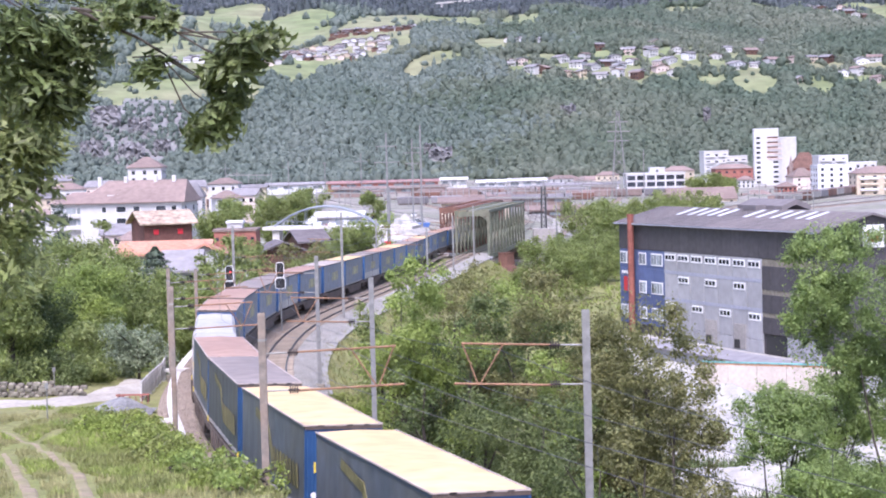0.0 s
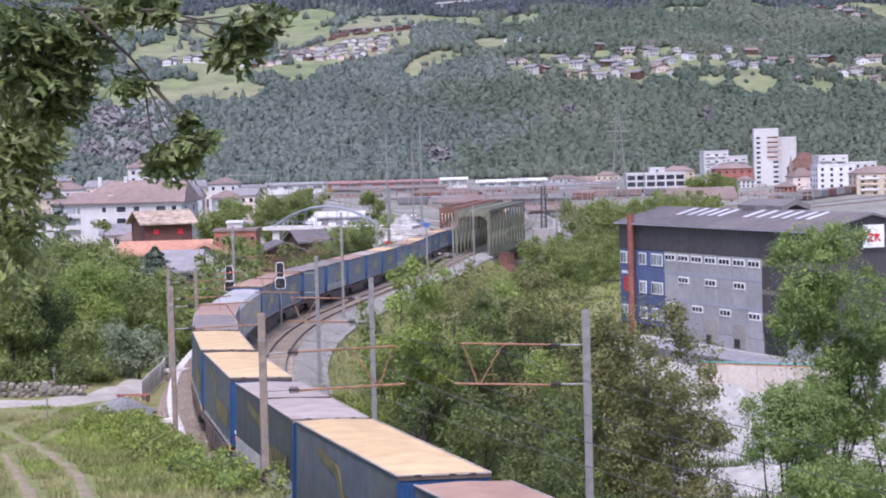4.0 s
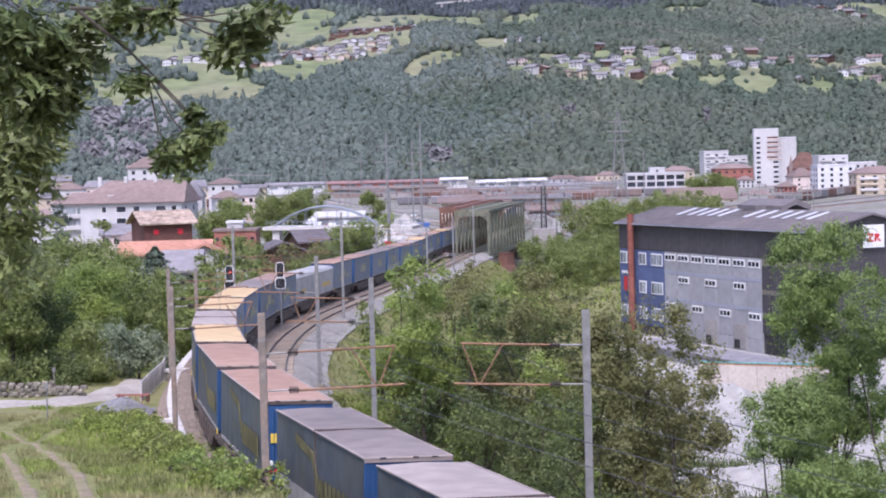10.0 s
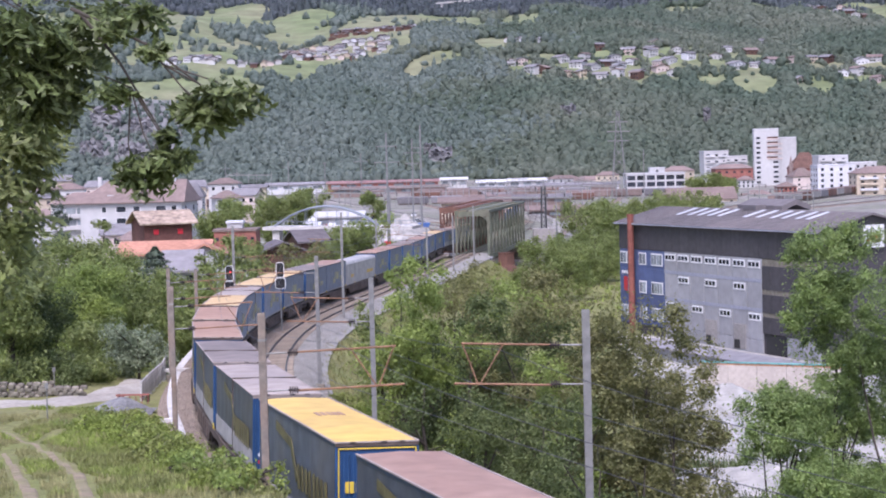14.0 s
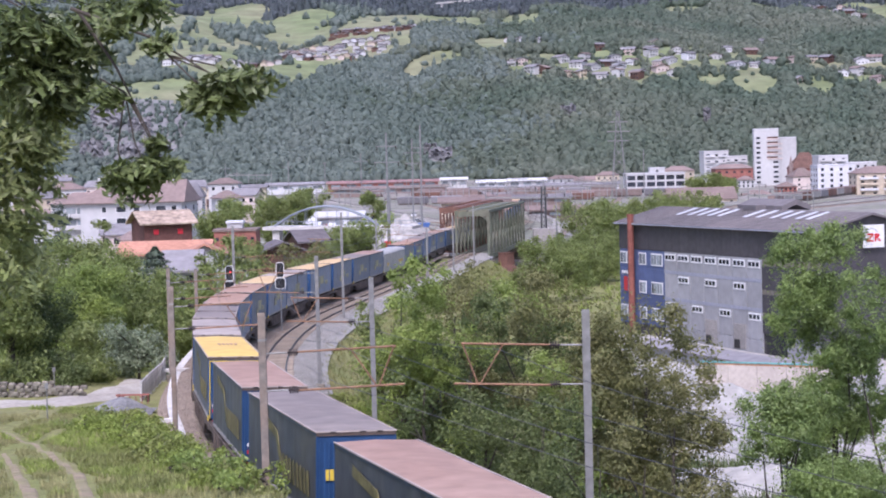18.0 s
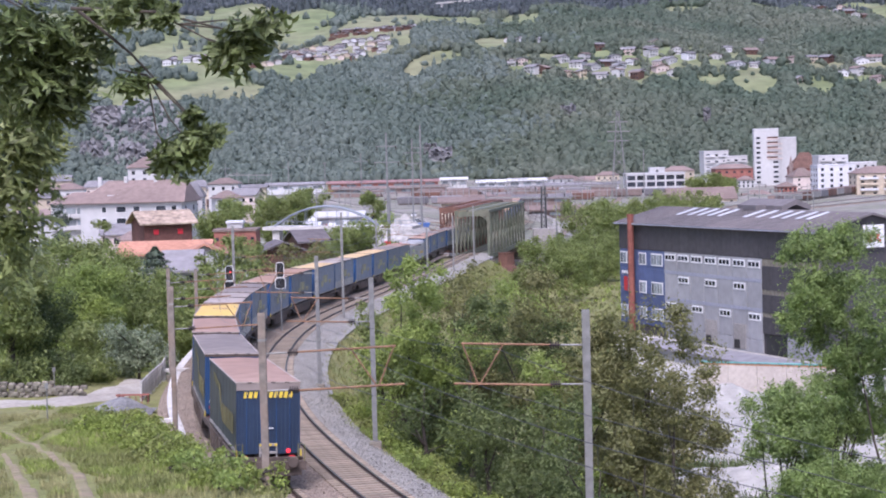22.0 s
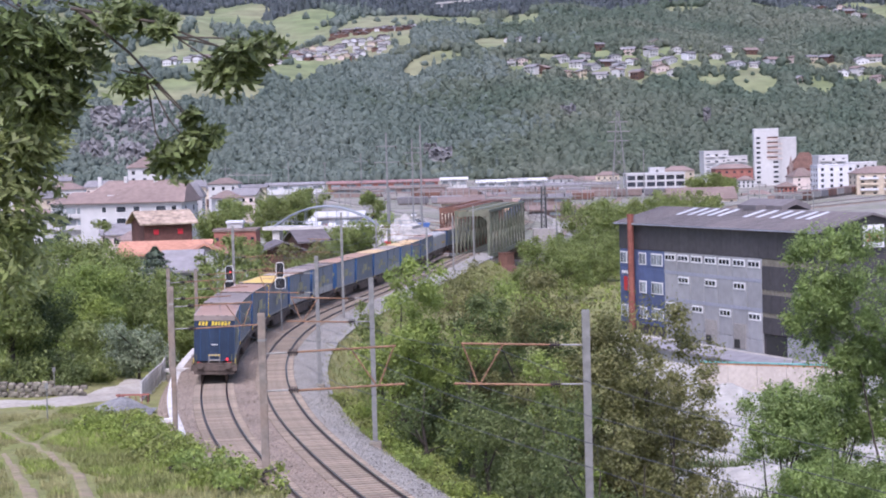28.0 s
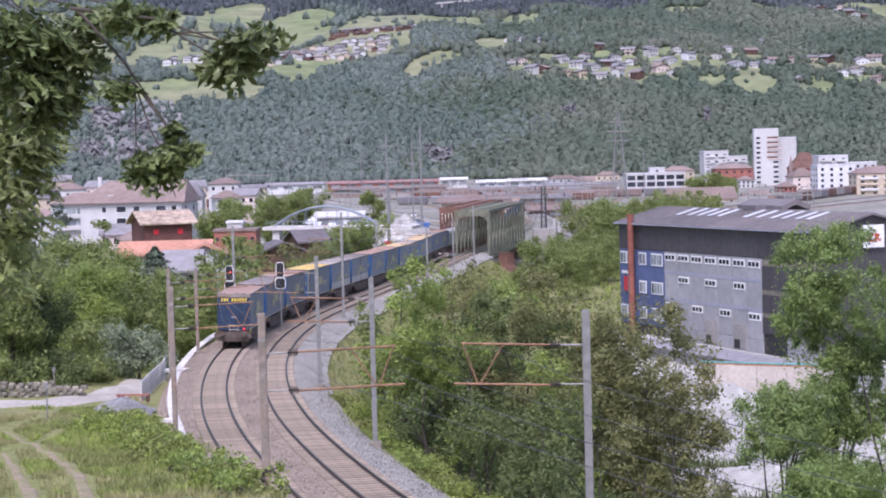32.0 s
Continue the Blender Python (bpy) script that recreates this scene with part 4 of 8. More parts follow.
def train_pose(s, length):
    xa, ya = track_point(west_x, s + 0.12 * length)
    xb, yb = track_point(west_x, s + 0.88 * length)
    a, b = Vector((xa, ya, float(rail_z(ya)))), Vector((xb, yb, float(rail_z(yb))))
    d = (b - a).normalized()
    e = a - d * (0.12 * length)
    m = Matrix.Translation(e) @ d.to_track_quat("Y", "Z").to_matrix().to_4x4()
    return m @ pose(0, 0, 0, 0, 2.0, 0)


def motions():
    # the wind: each spray turns about its root; the crowns rock
    for limb, rest, track in ((upper_spray, 24.2, SWAY_U), (lower_spray, 61.6, SWAY_L)):
        home = limb.matrix_basis.copy()
        walk(limb, [(float(t), home @ pose(0, 0, 0, 2.0 * math.sin(t * 2.1), a - rest, 3.0 * math.sin(t * 1.7))) for t, a in zip(SWAY_T, track)])
    for k, limb in enumerate((mass_a, mass_b, mass_c)):
        home = limb.matrix_basis.copy()
        walk(limb, [(t * 0.5, home @ pose(0, 0, 0, 1.5 * math.sin(t * 0.9 + k), (2.5, 1.5, 1.0)[k] * math.sin(t * 0.7 + k) + 1.0 * math.sin(t * 1.9), 2.0 * math.sin(t * 1.1 + k))) for t in range(65)])
    for k, (crown, amount) in enumerate(swaying):
        walk(crown, [(t * 0.5, pose(0, 0, 0, amount * 0.4 * math.sin(t * 0.8 + k), amount * 0.5 * math.sin(t * 1.1 + 2 * k), 0)) for t in range(65)])
    for i, unit, wagon in train_rows:
        rows_u, rows_w = [], []
        for k in range(0, 33):
            s = tail_at(k) + AHEAD[i]
            rows_u.append((float(k), train_pose(s, 13.6)))
            rows_w.append((float(k), train_pose(s - 0.55, 14.6)))
        walk(unit, rows_u)
        walk(wagon, rows_w)


# ---- trees ----
def tree(name, x, y, top, lumps, material, label, leaf=0.3, dense=55, seed=1, sway=False, category="tree", forks=5, slim=0.55, base=None):
    """Trunk, limbs and crown of leaves. lumps: (dx, dy, height share, radius, squash)."""
    rng = np.random.default_rng(seed)
    z0 = float(ground_z(x, y)) if base is None else base
    t = thing(name, pose(x, y, z0), label, category)
    h = top - z0
    balls = [(dx, dy, hs * h, r, q) for dx, dy, hs, r, q in lumps]
    reach = max(bz + r * q for _, _, bz, r, q in balls)
    balls = [(bx, by, bz * (h - r * q) / (reach - r * q) if bz > h * 0.5 else bz, r, q) for bx, by, bz, r, q in balls]
    wood = Shape()
    crown_mid = h * 0.55
    wood.tube([(0, 0, -0.4), (0.1, 0.05, h * 0.2), (-0.05, 0.1, h * 0.42), (0.1, 0, h * 0.75)], [0.016 * h + 0.05, 0.013 * h + 0.03, 0.009 * h + 0.02, 0.02], 8)
    part("trunk", wood, M["bark"], t)
    for k, (bx, by, bz, r, q) in enumerate(balls[::3][:forks]):
        st = Vector((0, 0, min(h * 0.5, max(h * 0.12, bz * 0.55))))
        en = Vector((bx, by, bz))
        mid = st.lerp(en, 0.5) + Vector((rng.normal() * 0.2, rng.normal() * 0.2, 0.15 * r))
        part("limb", Shape().tube([st, mid, en], [0.06, 0.04, 0.015], 5), M["bark"], t)
    # small side lumps make the outline uneven
    extra = []
    for bx, by, bz, r, q in balls:
        for _ in range(4):
            d = rng.normal(size=3)
            d /= np.linalg.norm(d)
            extra.append((bx + d[0] * r * 0.95, by + d[1] * r * 0.95, bz + d[2] * r * 0.85 * q, r * rng.uniform(0.28, 0.5), 0.9))
    c, n = cloud(balls, dense * slim * 2.6, rng)
    c2, n2 = cloud(extra, dense * 3.0, rng, 0.2)
    c, n = np.concatenate([c, c2]), np.concatenate([n, n2])
    keep = c[:, 2] > 0.25
    v, f = leaves(c[keep], n[keep], leaf * 1.25, leaf * 0.62, rng)
    crown = part("crown", quads("crown", v, f, M[material]), None, t)
    return t, crown


def bunch(rng, n, half, low, high, r0, r1, deep=None):
    deep = deep or half
    return [(rng.uniform(-1, 1) * half, rng.uniform(-1, 1) * deep, rng.uniform(low, high), rng.uniform(r0, r1), rng.uniform(0.75, 1.0)) for _ in range(n)]


R = np.random.default_rng(5)
swaying = []
# the thicket between the track and the gravel yard
# leaf_dark here puts the shade of the thicket's gaps into the leaf colour
for nm, (px, py), top, n, half, low, high, r0, r1, mat_, lf, dn, lab in (
    ("ash_tree", (-2.48, 104.00), 17.13, 16, 1.6, 0.2, 0.88, 0.9, 1.5, "leaf_bright", 0.18, 200, "young ash tree with pale wind-turned leaves below the railway bank"),
    ("maple_tree", (0.51, 112.00), 16.27, 16, 2.6, 0.25, 0.88, 1.2, 1.9, "leaf_olive", 0.17, 170, "olive-green tree with reddish seed clusters below the bank"),
    ("ash_tree", (3.44, 116.00), 15.07, 14, 2.2, 0.25, 0.9, 1.1, 1.7, "leaf_bright", 0.18, 160, "mid-green broadleaf tree in the thicket below the bank"),
    ("elm_tree", (4.20, 98.00), 15.37, 14, 2.1, 0.2, 0.9, 1.0, 1.6, "leaf_dark", 0.17, 170, "dark green broadleaf tree in the thicket"),
    ("maple_tree", (6.71, 92.00), 16.89, 20, 2.6, 0.22, 0.88, 1.1, 1.8, "leaf_olive", 0.16, 190, "large olive-brown tree hung with dry seeds beside the yard"),
    ("maple_tree", (9.49, 90.00), 16.2, 20, 2.9, 0.15, 0.86, 1.1, 1.8, "leaf_olive", 0.16, 190, "broad olive tree hung with dry seeds beside the yard"),
    ("maple_tree", (10.28, 86.00), 13.50, 12, 1.6, 0.15, 0.85, 0.9, 1.4, "leaf_olive", 0.16, 180, "lower olive tree at the edge of the gravel yard"),
    ("hazel_bush", (1.70, 84.00), 12.17, 9, 1.1, 0.2, 0.85, 0.7, 1.0, "leaf_dark", 0.13, 230, "dense green bush on the railway bank"),
    ("hazel_bush", (3.99, 80.00), 12.60, 12, 1.6, 0.2, 0.88, 0.8, 1.2, "leaf_dark", 0.14, 230, "green bush low on the bank"),
    ("hazel_bush", (5.88, 74.00), 11.52, 12, 1.9, 0.2, 0.85, 0.7, 1.1, "leaf_dark", 0.13, 230, "dark green bush on the lower bank"),
    ("elm_tree", (-0.91, 108.00), 12.85, 14, 2.8, 0.1, 0.85, 1.2, 1.7, "leaf_dark", 0.2, 120, "dark undergrowth of the thicket below the bank, shade put into its leaf colour"),
    ("hazel_bush", (-1.24, 97.00), 12.10, 8, 1.2, 0.15, 0.85, 0.6, 0.9, "leaf_dark", 0.2, 90, "low dark bush at the foot of the bank"),
    ("hazel_bush", (8.56, 97.00), 13.29, 9, 1.3, 0.2, 0.85, 0.7, 1.1, "leaf_dark", 0.15, 200, "green bush inside the thicket"),
    ("hazel_bush", (9.74, 91.00), 11.92, 9, 1.3, 0.2, 0.85, 0.7, 1.1, "leaf_olive", 0.15, 200, "olive bush inside the thicket"),
    ("hazel_bush", (3.41, 99.00), 12.95, 9, 1.3, 0.2, 0.85, 0.7, 1.1, "leaf_dark", 0.16, 180, "dark bush inside the thicket, shade put into its leaf colour"),
    ("hazel_bush", (1.27, 104.00), 13.46, 9, 1.3, 0.2, 0.85, 0.8, 1.2, "leaf_bright", 0.16, 180, "light green bush inside the thicket"),
    ("hazel_bush", (5.50, 88.00), 13.42, 9, 1.2, 0.2, 0.85, 0.7, 1.1, "leaf_bright", 0.15, 200, "light green bush inside the thicket"),
    ("hazel_bush", (8.47, 82.00), 10.89, 9, 1.3, 0.2, 0.85, 0.7, 1.1, "leaf_olive", 0.15, 200, "olive bush at the edge of the yard"),
    ("elder_bush", (-4.37, 126.00), 13.02, 8, 1.2, 0.15, 0.85, 0.7, 1.0, "leaf_ash", 0.24, 80, "green bush beside the inner track"),
    ("elder_bush", (-3.39, 116.00), 14.45, 8, 1.2, 0.15, 0.85, 0.7, 1.1, "leaf_bright", 0.24, 80, "green bush beside the inner track"),
):
    tr, cr = tree(nm, px, py, top, bunch(R, n, half, low, high, r0, r1), mat_, lab, leaf=lf, dense=dn, seed=int(R.integers(1e6)), category="bush" if "bush" in nm else "tree")
    swaying.append((cr, 1.2))

# feathery false acacias at the edge of the yard
for (px, py), top, n, half, low, high, lab in (
    ((13.6, 66.00), 20.0, 22, 0.85, 0.35, 0.93, "tall feathery acacia with light green sprays beside the yard"),
    ((11.08, 62.00), 14.90, 6, 0.8, 0.72, 0.94, "acacia with loose drooping sprays beside the yard"),
    ((12.6, 60.00), 13.0, 6, 1.3, 0.7, 0.94, "low spreading acacia at the edge of the yard"),
    ((15.36, 64.00), 18.47, 14, 1.0, 0.3, 0.92, "acacia at the edge of the yard"),
):
    tr, cr = tree("acacia_tree", px, py, top, bunch(R, int(n * 2.2), half * 1.45, low, high, 0.55, 1.05), "leaf_acacia", lab, leaf=0.1, dense=700, seed=int(R.integers(1e6)), slim=0.4)
    swaying.append((cr, 2.2))

# trees and bushes on the west side
for nm, (px, py), top, n, half, low, high, r0, r1, mat_, lf, dn, lab in (
    ("oak_tree", (-29.27, 127.00), 17.57, 16, 2.2, 0.35, 0.88, 1.3, 2.0, "leaf_ash", 0.2, 120, "grey-green broadleaf tree above the gravel lane"),
    ("oak_tree", (-28.72, 130.00), 15.10, 14, 1.7, 0.35, 0.85, 1.2, 1.9, "leaf_dark", 0.2, 120, "dark broadleaf tree above the gravel lane"),
    ("lime_tree", (-31.33, 165.00), 16.67, 18, 4.0, 0.1, 0.86, 1.8, 2.8, "leaf_ash", 0.25, 95, "broad green tree behind the lane"),
    ("lime_tree", (-28.75, 150.00), 15.41, 14, 2.6, 0.15, 0.86, 1.3, 2.1, "leaf_bright", 0.22, 110, "bright green tree behind the lane"),
    ("lime_tree", (-26.98, 158.00), 14.24, 14, 2.6, 0.1, 0.86, 1.3, 2.1, "leaf_ash", 0.22, 110, "green tree behind the lane"),
    ("lime_tree", (-25.52, 172.00), 12.89, 14, 2.8, 0.1, 0.86, 1.3, 2.0, "leaf_ash", 0.22, 110, "green tree near the railway bank"),
    ("oak_tree", (-25.04, 140.00), 11.45, 12, 2.2, 0.1, 0.85, 1.1, 1.6, "leaf_ash", 0.2, 120, "green tree above the end of the lane"),
    ("elder_bush", (-27.85, 127.00), 10.41, 9, 1.6, 0.15, 0.85, 0.8, 1.2, "leaf_dark", 0.18, 130, "dark bush above the stone wall"),
    ("elder_bush", (-25.79, 130.00), 10.28, 9, 1.6, 0.15, 0.85, 0.8, 1.2, "leaf_ash", 0.18, 130, "green bush above the stone wall"),
    ("elder_bush", (-24.75, 137.00), 8.42, 9, 1.5, 0.15, 0.85, 0.8, 1.2, "leaf_dark", 0.18, 130, "dark bush behind the end of the lane"),
    ("elder_bush", (-23.96, 142.00), 8.07, 9, 1.5, 0.15, 0.85, 0.8, 1.2, "leaf_ash", 0.18, 130, "green bush behind the end of the lane"),
    ("willow_bush", (-21.9, 134.00), 12.0, 14, 1.7, 0.2, 0.85, 0.9, 1.3, "leaf_silver", 0.2, 120, "silver-grey willow bush beside the railway bank"),
    ("lime_tree", (-28.34, 185.00), 11.36, 18, 3.6, 0.08, 0.86, 1.3, 2.0, "leaf_bright", 0.22, 100, "light green tree before the orange-roofed house"),
    ("lime_tree", (-29.06, 176.00), 12.22, 16, 3.0, 0.08, 0.86, 1.3, 2.0, "leaf_ash", 0.22, 100, "green tree before the orange-roofed house"),
    ("elder_bush", (-25.99, 188.00), 10.83, 14, 2.6, 0.1, 0.85, 1.0, 1.6, "leaf_bright", 0.22, 100, "light green bushes between the signals and the lane"),
    ("elder_bush", (-23.66, 190.00), 11.09, 12, 2.4, 0.1, 0.85, 1.0, 1.5, "leaf_ash", 0.22, 100, "green bushes behind the signals"),
    ("elder_bush", (-28.4, 124.50), 10.51, 10, 2.2, 0.1, 0.85, 0.8, 1.2, "leaf_ash", 0.18, 130, "green bush above the stone wall"),
    ("elder_bush", (-26.4, 126.00), 9.95, 10, 2.0, 0.1, 0.85, 0.8, 1.2, "leaf_dark", 0.18, 130, "dark bush above the stone wall"),
    ("elder_bush", (-25.2, 132.00), 9.64, 10, 1.8, 0.1, 0.85, 0.8, 1.2, "leaf_ash", 0.18, 130, "green bush above the end of the lane"),
    ("lime_tree", (-30.99, 150.00), 14.89, 16, 3.2, 0.12, 0.86, 1.3, 2.1, "leaf_bright", 0.22, 110, "light green tree behind the dark oaks"),
    ("elder_bush", (-21.64, 160.00), 10.64, 10, 1.6, 0.15, 0.85, 0.9, 1.4, "leaf_ash", 0.26, 70, "green bush beside the railway bank"),
    ("elder_bush", (-24.85, 205.00), 11.52, 12, 3.0, 0.15, 0.85, 1.2, 1.8, "leaf_ash", 0.25, 95, "green bushes behind the signals"),
    ("elder_bush", (-23.77, 245.00), 10.68, 12, 4.5, 0.15, 0.85, 1.3, 2.0, "leaf_ash", 0.4, 40, "green bushes beyond the curve"),
    ("elder_bush", (-19.08, 285.00), 10.23, 12, 5.0, 0.15, 0.85, 1.3, 2.0, "leaf_olive", 0.4, 40, "pale green bushes beyond the curve"),
    ("elder_bush", (-13.15, 330.00), 11.81, 12, 5.0, 0.15, 0.85, 1.6, 2.4, "leaf_ash", 0.45, 35, "green bushes near the bridges"),
    ("lime_tree", (-26.99, 235.00), 13.38, 12, 3.0, 0.15, 0.85, 1.5, 2.3, "leaf_ash", 0.4, 40, "green tree beside the orange-roofed house"),
    ("lime_tree", (-47.51, 400.00), 15.14, 14, 4.0, 0.15, 0.85, 2.0, 3.2, "leaf_ash", 0.5, 30, "green tree in front of the town"),
    ("lime_tree", (-40.39, 470.00), 15.89, 18, 5.0, 0.15, 0.86, 2.2, 3.2, "leaf_ash", 0.4, 50, "broad green tree in front of the town"),
    ("lime_tree", (-35.48, 480.00), 14.11, 12, 3.0, 0.15, 0.86, 2.0, 3.0, "leaf_ash", 0.55, 28, "green tree in front of the town"),
    ("lime_tree", (29.72, 360.00), 14.20, 18, 5.5, 0.1, 0.86, 2.2, 3.4, "leaf_ash", 0.36, 55, "broad green tree on the river bank"),
    ("lime_tree", (39.37, 380.00), 14.89, 18, 5.5, 0.1, 0.86, 2.4, 3.6, "leaf_ash", 0.36, 55, "broad light green tree on the river bank"),
    ("lime_tree", (20.97, 350.00), 7.53, 14, 4.0, 0.1, 0.86, 1.6, 2.6, "leaf_ash", 0.34, 55, "green tree on the river bank"),
    ("lime_tree", (21.51, 320.00), 7.55, 14, 4.5, 0.1, 0.86, 1.5, 2.4, "leaf_ash", 0.34, 55, "green tree low on the river bank"),
    ("lime_tree", (82.98, 620.00), 10.15, 16, 9.0, 0.1, 0.86, 2.5, 4.0, "leaf_ash", 0.7, 20, "green trees behind the hall"),
    ("lime_tree", (128.66, 900.00), 12.39, 14, 10.0, 0.1, 0.86, 3.0, 4.5, "leaf_ash", 0.9, 14, "green trees between the town blocks"),
    ("lime_tree", (-22.53, 400.00), 9.00, 12, 3.2, 0.15, 0.86, 1.4, 2.2, "leaf_ash", 0.36, 50, "green tree before the arched bridge"),
    ("lime_tree", (-17.98, 420.00), 8.94, 14, 3.6, 0.15, 0.86, 1.6, 2.4, "leaf_ash", 0.36, 50, "green trees beside the arched bridge"),
    ("elder_bush", (-20.61, 330.00), 8.75, 12, 3.6, 0.15, 0.85, 1.2, 1.8, "leaf_ash", 0.34, 50, "green bushes beside the track"),
    ("lime_tree", (-46.94, 440.00), 15.17, 12, 3.0, 0.15, 0.86, 1.8, 2.8, "leaf_ash", 0.4, 45, "green tree among the town houses"),
    ("lime_tree", (-23.23, 640.00), 12.63, 10, 3.0, 0.15, 0.86, 1.6, 2.6, "leaf_ash", 0.5, 30, "green tree beside the car park"),
    ("lime_tree", (-46.28, 700.00), 13.68, 12, 5.0, 0.15, 0.86, 1.8, 2.8, "leaf_ash", 0.5, 30, "green trees beside the car park"),
    ("elder_bush", (15.15, 290.00), 6.95, 12, 4.0, 0.15, 0.85, 1.4, 2.0, "leaf_ash", 0.32, 55, "green bushes on the river bank"),
    ("elder_bush", (-34.4, 300.00), 10.8, 10, 2.6, 0.1, 0.85, 1.1, 1.7, "leaf_ash", 0.3, 60, "green bush before the flat-roofed building"),
    ("elder_bush", (-30.6, 296.00), 10.7, 10, 2.6, 0.1, 0.85, 1.1, 1.7, "leaf_ash", 0.3, 60, "green bush before the flat-roofed building"),
    ("elder_bush", (15.9, 320.00), 8.6, 12, 3.2, 0.1, 0.85, 1.3, 2.0, "leaf_ash", 0.3, 60, "green bush on the river bank"),
    ("lime_tree", (22.0, 335.00), 8.6, 14, 4.0, 0.1, 0.86, 1.5, 2.4, "leaf_ash", 0.32, 55, "green tree on the river bank"),
    ("lime_tree", (26.5, 330.00), 10.4, 14, 4.0, 0.1, 0.86, 1.6, 2.6, "leaf_ash", 0.32, 55, "broad green tree on the river bank"),
    ("elder_bush", (18.7, 290.00), 7.6, 12, 3.4, 0.1, 0.85, 1.3, 2.0, "leaf_ash", 0.3, 60, "green bush on the river bank"),
    ("elder_bush", (-16.0, 330.00), 11.2, 12, 3.0, 0.1, 0.85, 1.3, 2.0, "leaf_ash", 0.3, 60, "green bushes below the arched bridge"),
    ("elder_bush", (-17.6, 300.00), 10.2, 12, 2.6, 0.1, 0.85, 1.2, 1.8, "leaf_ash", 0.3, 60, "green bushes beside the track"),
    ("elder_bush", (-20.2, 268.00), 8.8, 12, 2.8, 0.1, 0.85, 1.2, 1.7, "leaf_ash", 0.28, 65, "green bushes beside the track"),
    ("lime_tree", (-17.4, 520.00), 8.6, 12, 4.0, 0.1, 0.86, 1.5, 2.4, "leaf_bright", 0.4, 45, "light green trees beside the stone heap"),
    ("oak_tree", (-86.95, 430.00), 15.15, 10, 1.2, 0.2, 0.88, 1.0, 1.6, "needle", 0.45, 40, "dark tree before the white building"),
    ("lime_tree", (-75.34, 420.00), 10.93, 8, 1.2, 0.2, 0.85, 1.0, 1.4, "leaf_ash", 0.4, 40, "small round tree before the white building"),
):
    tree(nm, px, py, top, bunch(R, n, half, low, high, r0, r1), mat_, lab, leaf=lf, dense=dn, seed=int(R.integers(1e6)), category="bush" if "bush" in nm else "tree", base=min(float(ground_z(px, py)), top - 2.5))


def conifer(x, y, top, radius, seed, label):
    rng = np.random.default_rng(seed)
    z0 = float(ground_z(x, y))
    h = top - z0
    t = thing("spruce_tree", pose(x, y, z0), label, "tree")
    part("trunk", Shape().tube([(0, 0, -0.3), (0, 0, h * 0.96)], [0.25, 0.03], 7), M["bark"], t)
    n = 5200
    hs = rng.random(n) ** 0.75
    ang = rng.random(n) * math.tau
    tier = 0.72 + 0.28 * np.sin(hs * 70 + rng.normal(size=n) * 0.6)
    rad = radius * (1 - hs) ** 0.75 * tier * (0.35 + 0.65 * rng.random(n) ** 0.5) + 0.1
    c = np.stack([rad * np.cos(ang), rad * np.sin(ang), h * (0.12 + 0.88 * hs) - 0.25 * rad], 1)
    nn = np.stack([np.cos(ang) * 0.5, np.sin(ang) * 0.5, np.full(n, 0.8)], 1) + rng.normal(size=(n, 3)) * 0.3
    nn /= np.linalg.norm(nn, axis=1, keepdims=True)
    v, f = leaves(c, nn, 0.5, 0.22, rng, 0.4)
    part("crown", quads("crown", v, f, M["needle"]), None, t)


conifer(-36.0, 236.00, 12.4, 7.0, 3, "dark pointed spruce beside the orange-roofed house")
conifer(-36.19, 250.00, 10.16, 1.6, 4, "small dark spruce beside the orange-roofed house")


# ---- the near ash tree whose sprays hang into the view ----
near_ash = thing("ash_tree", pose(-4.6, 10.5, float(ground_z(-4.6, 10.5))), "near ash tree with sprays of narrow leaves tossed by the wind", "tree")
nz = near_ash.matrix_basis.translation
part("trunk", Shape().tube([(0, 0, -0.4), (0.1, 0, 2.5), (-0.1, 0.1, 5.0), (0.2, 0, 7.5)], [0.32, 0.26, 0.2, 0.08], 10), M["bark"], near_ash)


